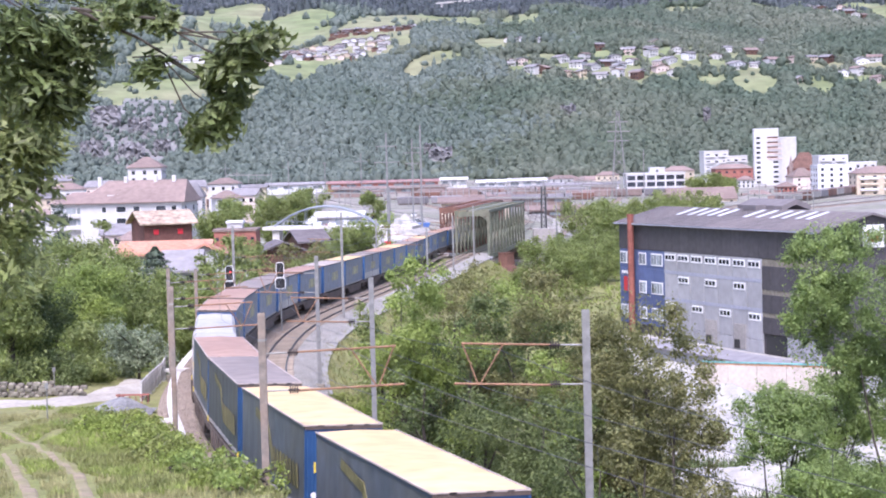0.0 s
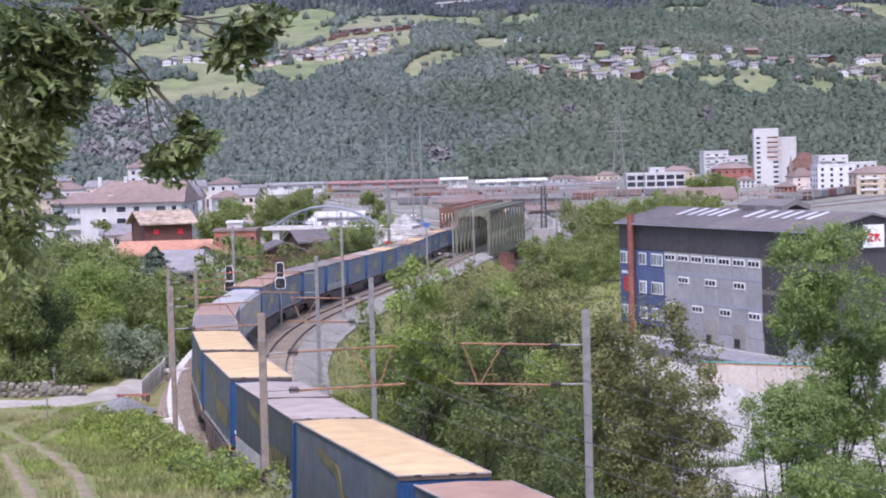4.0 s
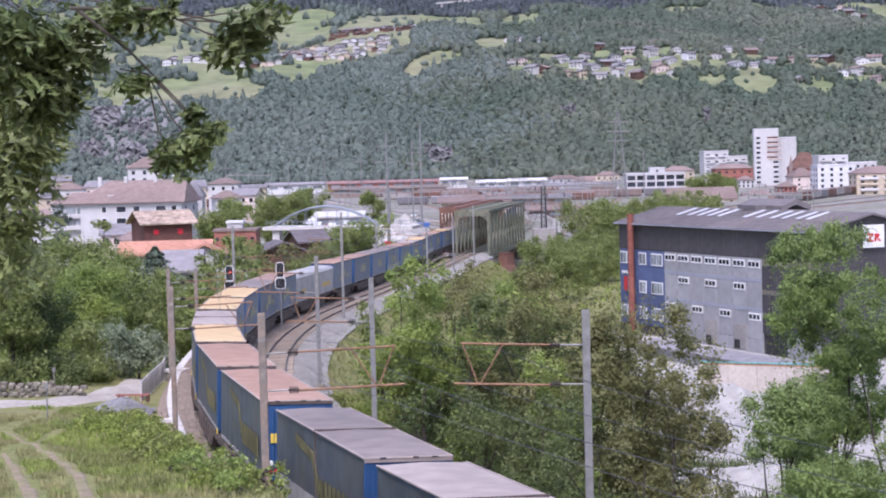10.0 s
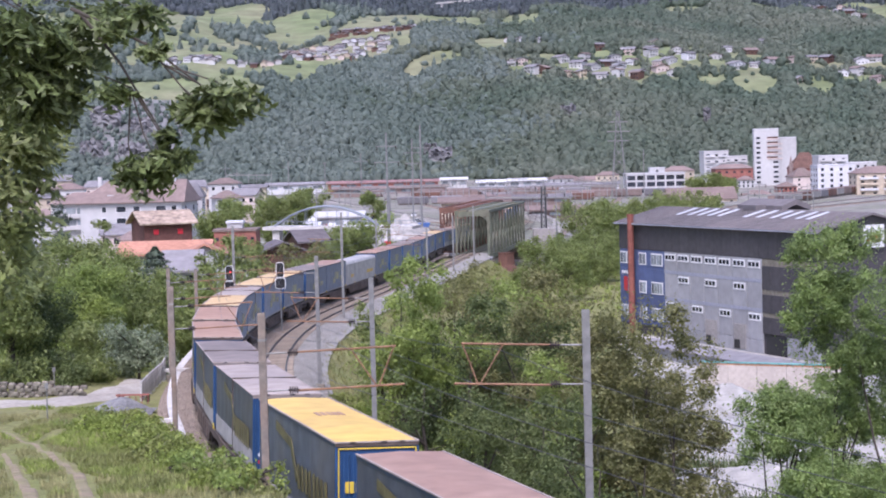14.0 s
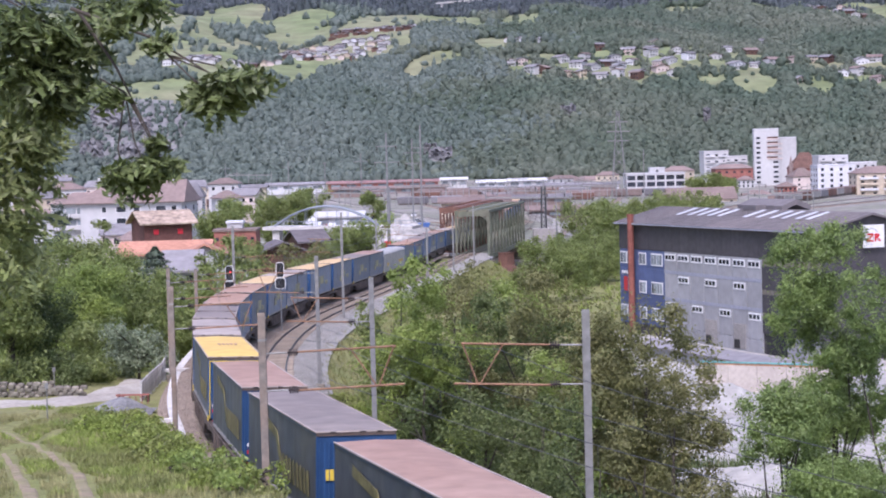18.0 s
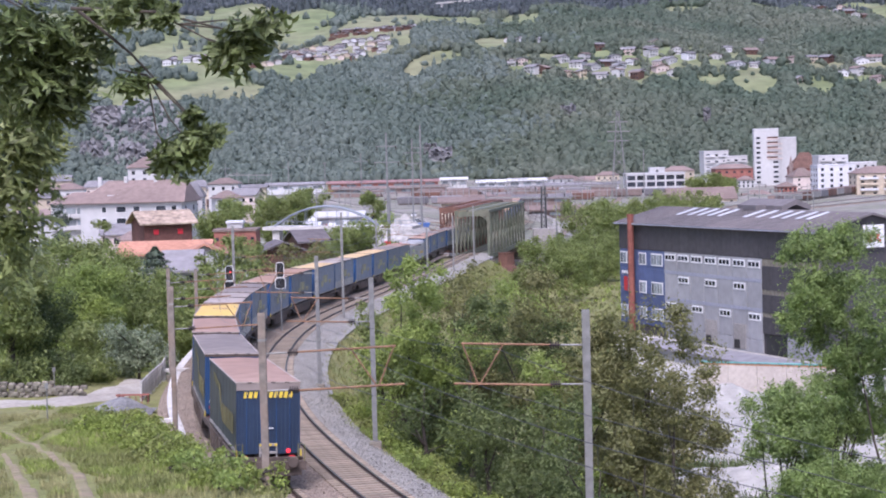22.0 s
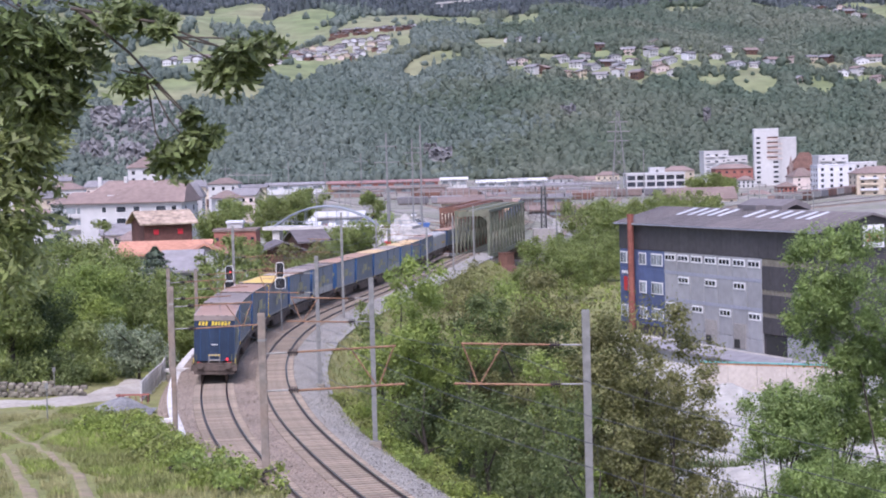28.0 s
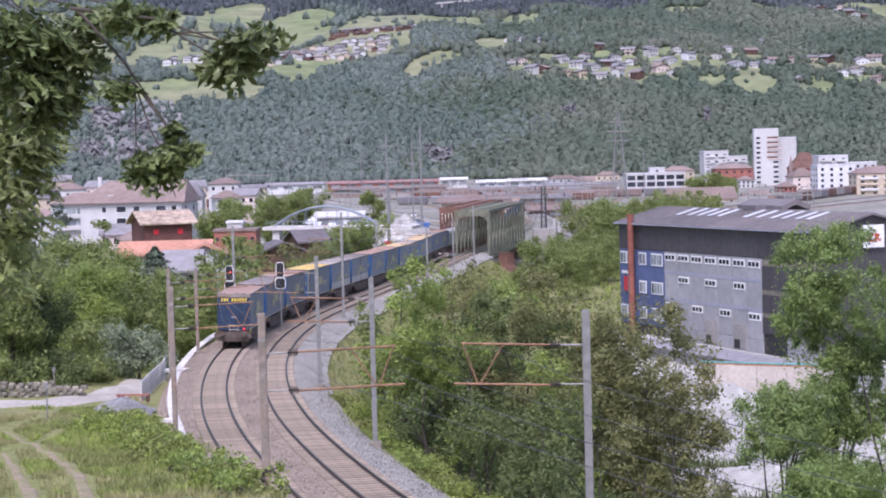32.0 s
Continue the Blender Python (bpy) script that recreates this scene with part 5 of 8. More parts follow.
def spray(name, root, tips, n_leaf, spread, seed, bulk=1.0, leaf=(0.07, 0.022), mats="leaf_near"):
    """A limb from root with twigs to the tips (world places) and leaflets round each tip; its own space starts at the root."""
    rng = np.random.default_rng(seed)
    root = Vector(root)
    tips = [(root + (Vector(p) - root) * spread, r * bulk) for p, r in tips]
    holder = part(name, Shape().tube([(0, 0, 0), (Vector(tips[0][0]) - root) * 0.5 + Vector((0, 0, 0.04)), Vector(tips[0][0]) - root], [0.009, 0.006, 0.003], 6), M["bark"], near_ash, m=Matrix.Translation(root - nz))
    cs, ns = [], []
    for (tip, r) in tips:
        tip = Vector(tip) - root
        if tip.length > 0.15:
            part("twig", Shape().tube([tip * 0.1 if len(tips) > 6 else (Vector(tips[0][0]) - root) * (0.62 if tip.length > 0.55 * (Vector(tips[0][0]) - root).length else 0.3), tip * 0.85 + Vector((0, 0, 0.01)), tip], [0.0045, 0.0035, 0.002], 5), M["bark"], holder)
        # pinnate leaves: a drooping rib with paired leaflets
        for _ in range(max(3, int(n_leaf * 1.5 * r / 0.2))):
            d = rng.normal(size=3)
            d[2] = d[2] * 0.6
            d /= np.linalg.norm(d)
            start = np.array(tip) + d * r * rng.random() * 0.75
            run_ = d * np.array([1, 1, 0.5]) + np.array([0.1, 0, -0.35 - 0.3 * rng.random()])
            run_ /= np.linalg.norm(run_)
            long_ = r * rng.uniform(0.5, 0.95)
            side_ = np.cross(run_, np.array([0, 0, 1.0]) + rng.normal(size=3) * 0.4)
            side_ /= np.linalg.norm(side_) + 1e-6
            for k in range(7):
                q = start + run_ * long_ * k / 7
                for sg in (-1, 1):
                    cs.append(q + side_ * sg * 0.026)
                    nrm = np.cross(run_, side_) * 1.0 + rng.normal(size=3) * 0.35
                    ns.append(nrm / np.linalg.norm(nrm))
    v, f = leaves(np.array(cs), np.array(ns), leaf[0], leaf[1], rng, 0.3)
    part("leaves", quads("leaves", v, f, M[mats]), None, holder)
    return holder


upper_spray = spray("limb", (-1.54, 8.00, 23.17), [((-0.83, 8.00, 22.83), 0.17), ((-0.91, 8.00, 22.80), 0.13), ((-0.74, 8.00, 22.85), 0.13), ((-0.88, 8.00, 22.77), 0.13), ((-1.13, 8.00, 23.02), 0.09), ((-1.33, 8.00, 23.11), 0.12)], 32, 0.94, 11, 0.76)
lower_spray = spray("limb", (-1.53, 8.10, 23.17), [((-1.19, 8.10, 22.62), 0.07), ((-1.23, 8.10, 22.52), 0.16), ((-1.31, 8.10, 22.47), 0.14), ((-1.15, 8.10, 22.53), 0.11), ((-1.41, 8.10, 22.82), 0.12)], 30, 1.0, 12, 0.8)
mass_a = spray("limb", (-2.13, 8.60, 23.38), [((-1.76, 8.60, 23.14), 0.26), ((-1.89, 8.60, 22.96), 0.28), ((-1.71, 8.60, 22.88), 0.17), ((-1.79, 8.60, 22.78), 0.18), ((-1.63, 8.60, 23.06), 0.15), ((-1.96, 8.60, 23.17), 0.3), ((-1.52, 8.60, 23.21), 0.15), ((-1.32, 8.60, 23.23), 0.12)], 30, 1.0, 13)
# these two sprays of the same tree have sunlight painted into their leaves
mass_b = spray("limb", (-2.54, 9.50, 22.94), [((-2.21, 9.50, 22.64), 0.3), ((-2.14, 9.50, 22.44), 0.22), ((-2.22, 9.50, 22.25), 0.26), ((-2.09, 9.50, 22.67), 0.2), ((-2.03, 9.50, 22.58), 0.12), ((-2.17, 9.50, 22.87), 0.3), ((-2.25, 9.50, 22.08), 0.24)], 30, 1.0, 14, mats="leaf_sunny")
mass_c = spray("limb", (-3.37, 12.00, 22.41), [((-2.86, 12.00, 22.07), 0.34), ((-2.80, 12.00, 21.78), 0.22)], 24, 1.0, 15, mats="leaf_sunny")

# bearings of the two sprays' ends from their roots, degrees below level, at the times named
SWAY_T = (0, 1, 2, 2.5, 3, 3.5, 5.5, 6, 6.5, 7, 7.5, 8, 8.5, 9, 9.5, 10, 10.5, 11, 11.5, 12, 12.5, 13, 13.5, 14, 14.5, 16.5, 17, 17.5, 18, 18.5, 19, 19.5, 20, 20.5, 21, 21.5, 22, 22.5, 23, 23.5, 24, 24.5, 25, 25.5, 27.5, 28, 28.5, 29, 29.5, 30, 30.5, 31, 31.5, 32)
SWAY_U = (12.9, 14.1, 9.1, 8.0, 6.2, 6.2, 11.9, 5.9, 11.1, 11.8, 9.7, 6.2, 14.9, 26.5, 21.4, 6.3, 8.3, 12.1, 11.1, 13.9, 17.6, 24.0, 19.8, 31.3, 44.3, 32.1, 14.1, 16.3, 25.8, 20.4, 26.2, 31.3, 24.6, 22.8, 13.9, 8.5, 8.5, 10.8, 14.7, 12.8, 14.5, 18.4, 8.8, 4.9, 11.8, 15.3, 8.0, 8.3, 8.3, 11.5, 8.5, 8.6, 10.7, 13.2)
SWAY_L = (33.6, 41.8, 47.7, 43.1, 44.8, 53.5, 36.3, 42.2, 49.1, 44.8, 44.8, 46.8, 46.6, 57.1, 56.3, 47.3, 43.6, 54.1, 50.8, 52.4, 46.4, 66.0, 50.5, 60.1, 76.5, 68.7, 60.1, 59.5, 65.0, 63.6, 65.2, 68.0, 67.2, 65.0, 58.2, 48.2, 48.2, 51.9, 63.6, 55.8, 62.8, 61.1, 56.3, 48.6, 47.6, 48.6, 50.5, 44.8, 44.8, 50.5, 46.0, 38.9, 50.7, 56.8)


# ---- the dark industrial hall beside the gravel yard ----
HALL = Matrix.Translation((22.4, 240.0, 0.0)) @ Matrix.Rotation(math.atan2(-0.931, 0.364), 4, "Z")
# in the hall's space: x runs along the long front (0 to 46), y points to its back, z up


def hall():
    t = thing("industrial_building", HALL, "long hall clad in dark, grey and blue panels", "industrial building")
    L, D, EAVE, RIDGE = 46.0, 13.0, 13.8, 15.6
    part("wall", Shape().box(0, L, 0.25, D, -1, EAVE - 0.1).add([(0, 0.25, EAVE - 0.1), (0, D, EAVE - 0.1), (0, D / 2, RIDGE - 0.2), (L, 0.25, EAVE - 0.1), (L, D, EAVE - 0.1), (L, D / 2, RIDGE - 0.2)], [(0, 1, 2), (3, 5, 4), (0, 2, 5, 3), (1, 4, 5, 2), (0, 3, 4, 1)]), M["cladding_dark"], t)
    # dark sheet panels: the band under the eaves and the right-hand bays
    for k in range(23):
        x0 = k * 2.0
        part("panel", Shape().bevelled(x0 + 0.02, x0 + 1.98, 0.0, 0.25, 10.55, EAVE - 0.12, 0.02), M["cladding_dark"], t)
    for z0, z1 in ((7.15, 9.75), (4.6, 6.6), (2.3, 4.1)):
        for k in range(6):
            x0 = 34.6 + k * 1.9
            part("panel", Shape().bevelled(x0 + 0.02, x0 + 1.88, 0.0, 0.25, z0, z1, 0.02), M["cladding_dark"], t)
    for z0, z1 in ((9.75, 10.5), (6.6, 7.15), (4.1, 4.6)):
        part("moss_strip", Shape().box(34.6, L, 0.06, 0.25, z0, z1), M["strip_moss"], t, "weathered strip between panels")
    part("loading_door", Shape().box(35.2, 39.6, 0.12, 0.25, 0.0, 2.2), M["black"], t, "dark open loading door")
    part("plinth", Shape().box(39.6, L, 0.05, 0.25, -0.5, 2.2), M["cladding_grey"], t)
    # grey bays
    rows = ((8.25, 10.5), (5.0, 7.85), (1.5, 4.6))
    for k in range(7):
        x0 = 11.9 + k * 3.243
        for j, (z0, z1) in enumerate(rows):
            part("panel", Shape().bevelled(x0 + 0.06, x0 + 3.18, 0.02, 0.25, z0, z1, 0.03), M["cladding_grey"], t)
        for zw, show in ((9.85, True), (7.25, k % 2 == 1 and k < 6), (4.0, k % 2 == 0)):
            if show:
                w = part("window", Shape().box(x0 + 0.35, x0 + 2.9, -0.05, 0.03, zw - 0.42, zw + 0.42), M["white"], t, "white-framed band window")
                for q in range(3):
                    part("pane", Shape().box(x0 + 0.5 + q * 0.8, x0 + 1.12 + q * 0.8, -0.065, -0.045, zw - 0.25, zw + 0.25), M["glass"], w)
    for z0, z1 in ((7.85, 8.25), (4.6, 5.0)):
        part("floor_strip", Shape().box(11.9, 34.6, 0.0, 0.25, z0, z1), M["strip_grey"], t)
    for k in range(7):
        x0 = 11.9 + k * 3.243
        part("base_panel", Shape().bevelled(x0 + 0.05, x0 + 3.19, 0.02, 0.25, -0.5, 1.45, 0.03), M["cladding_grey"], t)
    for k in (3, 5):
        x0 = 11.9 + k * 3.243
        d = part("roller_door", Shape().box(x0 + 0.2, x0 + 2.9, -0.02, 0.2, 0.2, 3.0), M["trailer_grey"], t)
        for q in range(9):
            part("door_slat", Shape().box(x0 + 0.22, x0 + 2.88, -0.05, -0.02, 0.3 + q * 0.3, 0.52 + q * 0.3), M["trailer_grey"], d)
        part("door_opening", Shape().box(x0 + 0.4, x0 + 1.6, -0.07, -0.05, 0.2, 1.2), M["black"], d)
    # blue office end
    for k in range(4):
        x0 = k * 2.975
        for z0, z1 in ((1.2, 3.7), (3.7, 6.0), (6.0, 8.2), (8.2, 10.5)):
            part("panel", Shape().bevelled(x0 + 0.02, x0 + 2.95, 0.04, 0.25, z0 + 0.02, z1 - 0.02, 0.02), M["cladding_blue"], t)
    for z in (9.4, 5.9, 2.7):
        for x0, w_ in ((0.3, 1.7), (2.2, 1.5), (5.4, 1.8), (8.6, 2.9)):
            if z == 5.9 and x0 < 5:
                continue
            w = part("window", Shape().box(x0, x0 + w_, -0.04, 0.05, z - 0.75, z + 0.75), M["white"], t, "white-framed office window")
            n = max(2, int(w_ / 0.7))
            for q in range(n):
                part("pane", Shape().box(x0 + 0.1 + q * (w_ - 0.1) / n, x0 + (q + 1) * (w_ - 0.1) / n, -0.055, -0.035, z - 0.62, z + 0.62), M["glass_pale"], w)
    sign = part("wall_sign", Shape().box(0.5, 4.4, -0.03, 0.05, 5.0, 7.2), M["cladding_blue"], t, "blue office sign with pale bars")
    for q in range(6):
        part("sign_bar", Shape().box(0.7 + q * 0.58, 1.12 + q * 0.58, -0.05, -0.03, 7.35, 7.75), M["white"], sign)
    part("poster", Shape().box(1.2, 2.2, -0.05, -0.03, 5.2, 7.0), M["red_paint"], sign)
    part("poster", Shape().box(2.4, 3.6, -0.05, -0.03, 5.2, 7.0), M["plaster_pink"], sign)
    # roof
    roof = part("roof", Shape().gable(-0.5, L + 0.5, -0.5, D + 0.5, EAVE, RIDGE, 0.22), M["roof_dark"], t, "dark corrugated roof sheets")
    run_ = D / 2 + 0.5
    rise = (RIDGE - EAVE) / run_
    for k in range(92):
        x0 = -0.45 + k * 0.51
        part("roof_rib", Shape().beam((x0, -0.48, EAVE + 0.025), (x0, D / 2 - 0.1, RIDGE), 0.09, 0.05), M["roof_dark"], roof)
    for k, x0 in enumerate((9.5, 12.3, 14.8, 17.2, 19.6, 25.5, 28.3, 31.4, 33.8, 36.6, 38.8)):
        y0, y1 = D / 2 - 3.2, D / 2 - 0.5
        part("rooflight", Shape().beam((x0, y0, EAVE + rise * (y0 + 0.5) + 0.06), (x0, y1, EAVE + rise * (y1 + 0.5) + 0.06), 0.8, 0.06), M["rooflight"], roof, "bright rooflight strip")
    part("gutter", Shape().beam((-0.5, -0.56, EAVE - 0.12), (L + 0.5, -0.56, EAVE - 0.12), 0.14, 0.14), M["strip_grey"], roof)
    part("roof_monitor", Shape().gable(17.5, 27.5, D / 2 + 0.6, D / 2 + 4.4, RIDGE + 0.4, RIDGE + 1.1, 0.6), M["roof_dark"], roof)
    part("vent_box", Shape().bevelled(21, 24, D / 2 - 0.8, D / 2 + 0.6, RIDGE - 0.1, RIDGE + 0.5, 0.05), M["roof_dark"], roof)
    # red-brown flue
    flue = part("flue", Shape().lathe([(0.4, -0.5), (0.4, 14.6), (0.46, 14.6), (0.46, 14.9), (0.36, 14.9), (0.36, 14.3)], 16, (4.3, -0.55, 0)), M["stack_red"], t, "red-brown steel flue pipe")
    for z in (4, 8, 12):
        part("clamp", Shape().lathe([(0.44, z), (0.44, z + 0.15)], 16, (4.3, -0.55, 0)), M["stack_red"], flue)
    # emblem board on the gable
    b = part("emblem_board", Shape().box(L + 0.3, L + 0.42, 5.3, 7.9, 11.9, 14.3), M["white"], t, "white board with a red emblem")
    part("board_leg", Shape().box(L, L + 0.3, 5.5, 7.7, 12.2, 14.0), M["strip_grey"], b)
    xs = L + 0.425
    for a, c in (((5.8, 13.3), (6.55, 13.3)), ((6.55, 13.3), (5.8, 12.6)), ((5.8, 12.6), (6.55, 12.6)), ((6.8, 12.55), (6.8, 13.35)), ((6.8, 13.3), (7.3, 13.2)), ((7.3, 13.2), (6.85, 12.95)), ((6.95, 12.95), (7.4, 12.55))):
        part("emblem_bar", Shape().beam((xs, a[0], a[1]), (xs, c[0], c[1]), 0.2, 0.03, (1, 0, 0)), M["red_paint"], b)
    ring = Shape()
    for i in range(14):
        a0, a1 = 0.6 + i * 0.3, 0.6 + (i + 1) * 0.3
        ring.beam((xs, 6.35 + 0.85 * math.cos(a0), 13.05 + 0.85 * math.sin(a0)), (xs, 6.35 + 0.85 * math.cos(a1), 13.05 + 0.85 * math.sin(a1)), 0.06, 0.03, (1, 0, 0))
    part("emblem_ring", ring, M["strip_grey"], b)


hall()

# low yard walls, sheds and the white yard
yard = thing("yard_wall", pose(0, 0, 0), "pale rendered yard wall with a teal coping and orange trim", "wall")
for k in range(5):
    a, b = Vector((24.0 + k * 2.5, 178 - k * 1.3, 0)), Vector((24.0 + (k + 1) * 2.5 - 0.04, 178 - (k + 1) * 1.3, 0))
    part("wall_panel", Shape().beam(a + Vector((0, 0, 1.2)), b + Vector((0, 0, 1.2)), 0.25, 2.5), M["wall_beige"], yard)
    part("trim", Shape().beam(a + Vector((0, 0, 2.5)), b + Vector((0, 0, 2.5)), 0.27, 0.15), M["orange_trim"], yard)
    part("coping", Shape().beam(a + Vector((0, 0, 2.66)), b + Vector((0, 0, 2.66)), 0.4, 0.12), M["teal"], yard)
shed = thing("low_shed", pose(29.34, 196.00, 0, 0, 0, -68), "long low grey shed in front of the hall", "shed")
part("wall", Shape().box(-16, 14, -2, 2, -0.5, 1.2), M["cladding_grey"], shed)
part("roof", Shape().gable(-16.3, 14.3, -2.4, 2.4, 1.3, 1.8, 0.15), M["tile_grey"], shed)
rngp = np.random.default_rng(8)
for (px, py), w_, h_ in (((22.51, 140.00), 9, 1.4), ((18.90, 125.00), 8, 1.5), ((30.63, 150.00), 9, 2.6), ((23.4, 165.00), 7.5, 2.1), ((27.02, 128.00), 9, 2.2)):
    hp = thing("gravel_heap", pose(px, py, -0.2), "heap of pale crushed stone in the yard", "gravel heap", "heaps of crushed stone", "stuff")
    n, v, f = 26, [], []
    for i in range(n + 1):
        for j in range(n + 1):
            x, y = (i / n * 2 - 1) * w_, (j / n * 2 - 1) * w_
            r = math.hypot(x, y) / w_
            z = h_ * max(0, 1 - r ** 1.3) * (1 + 0.25 * math.sin(x * 0.9) * math.cos(y * 0.7)) + rngp.normal() * 0.05
            v.append((x, y, z))
    f = [(i * (n + 1) + j, (i + 1) * (n + 1) + j, (i + 1) * (n + 1) + j + 1, i * (n + 1) + j + 1) for i in range(n) for j in range(n)]
    part("stone_cone", Shape().add(v, f), M["gravel"], hp, smooth=False)


# ---- the two truss bridges ----
def truss(xs, y0, y1, half, height, material, panels, label):
    t = thing("truss_bridge", pose(0, 0, 0), label, "rail bridge", "rail bridges")
    def at(y, side, z):
        h = radians(heading(xs, (y0 + y1) / 2))
        x_mid = np.interp(y, [y0, y1], [centre(xs, y0), centre(xs, y1)])
        return Vector((x_mid + side * half * math.cos(h), y + side * half * math.sin(h), float(rail_z(y0)) + z))
    m = M[material]
    ys = [y0 + (y1 - y0) * k / panels for k in range(panels + 1)]
    lo, hi = -0.9, height
    for s in (-1, 1):
        part("bottom_chord", Shape().beam(at(y0, s, lo), at(y1, s, lo), 0.45, 0.8), m, t)
        part("top_chord", Shape().beam(at(y0, s, hi), at(y1, s, hi), 0.5, 0.5), m, t)
        for k, y in enumerate(ys):
            part("post", Shape().beam(at(y, s, lo), at(y, s, hi), 0.32, 0.42 if k in (0, panels) else 0.3, (1, 0, 0)), m, t)
            if k < panels:
                a, b = (at(y, s, lo), at(ys[k + 1], s, hi)) if k < panels // 2 else (at(y, s, hi), at(ys[k + 1], s, lo))
                part("diagonal", Shape().beam(a, b, 0.22, 0.25, (1, 0, 0)), m, t)
                a, b = a.copy(), b.copy()
                a.z, b.z = b.z, a.z
                part("counter_diagonal", Shape().beam(a, b, 0.1, 0.12, (1, 0, 0)), m, t)
    for k, y in enumerate(ys):
        part("cross_beam", Shape().beam(at(y, -1, hi), at(y, 1, hi), 0.3, 0.35), m, t)
        part("floor_beam", Shape().beam(at(y, -1, lo), at(y, 1, lo), 0.3, 0.6), m, t)
        if k < panels:
            part("wind_brace", Shape().beam(at(y, -1, hi), at(ys[k + 1], 1, hi), 0.15, 0.12), m, t)
            part("wind_brace", Shape().beam(at(y, 1, hi), at(ys[k + 1], -1, hi), 0.15, 0.12), m, t)
            part("roof_plate", Shape().beam((at(y, -1, hi + 0.2) + at(y, 1, hi + 0.2)) / 2, (at(ys[k + 1], -1, hi + 0.2) + at(ys[k + 1], 1, hi + 0.2)) / 2, 1.6, 0.06), m, t)
    for s in (-1, 1):
        part("portal_brace", Shape().beam(at(y0, s, hi - 1.6), at(y0, s * 0.3, hi - 0.25), 0.2, 0.3, (0, 1, 0)), m, t)
    part("portal_lintel", Shape().beam(at(y0, -1, hi - 0.5), at(y0, 1, hi - 0.5), 0.25, 0.7), m, t)
    part("deck", Shape().beam((at(y0, -1, -0.55) + at(y0, 1, -0.55)) / 2, (at(y1, -1, -0.55) + at(y1, 1, -0.55)) / 2, 4.4, 0.2), m, t)
    return t


truss(east_x, 343, 402, 2.95, 7.4, "green_steel", 12, "weathered green steel truss railway bridge over the river")
truss(west_x, 366, 424, 2.95, 7.6, "brown_steel", 12, "rust-brown steel truss railway bridge beside the green one")
for xs, y in ((east_x, 341.5), (west_x, 364), (east_x, 404), (west_x, 426)):
    ab = thing("bridge_abutment", pose(centre(xs, y), y, 0, 0, 0, heading(xs, y)), "brown stone abutment of the rail bridge", "abutment", "bridge abutments")
    zt = float(rail_z(y)) - 1.4
    for k in range(5):
        z1 = zt - k * (zt + 3) / 5
        z0 = zt - (k + 1) * (zt + 3) / 5
        part("stone_course", Shape().bevelled(-4.2 - 0.05 * k, 4.2 + 0.05 * k, -1.6, 1.6, z0 + 0.04, z1, 0.06), M["stone"], ab)
    part("bearing_block", Shape().bevelled(-3.6, 3.6, -1.0, 1.0, zt, zt + 0.45, 0.05), M["concrete"], ab)
tw = thing("bridge_pier", pose(11.3, 338, 0), "small brown pier with a flared skirt on a pink base", "bridge pier")
part("base", Shape().bevelled(-1.4, 1.4, -1.4, 1.4, -1, 1.8, 0.08), M["plaster_pink"], tw)
part("skirt", Shape().lathe([(2.4, 1.7), (2.3, 1.95), (1.5, 3.1)], 4), M["brown_steel"], tw)
part("turret", Shape().lathe([(1.5, 3.0), (1.35, 5.1), (1.5, 5.15), (1.5, 5.35)], 4), M["brown_steel"], tw)


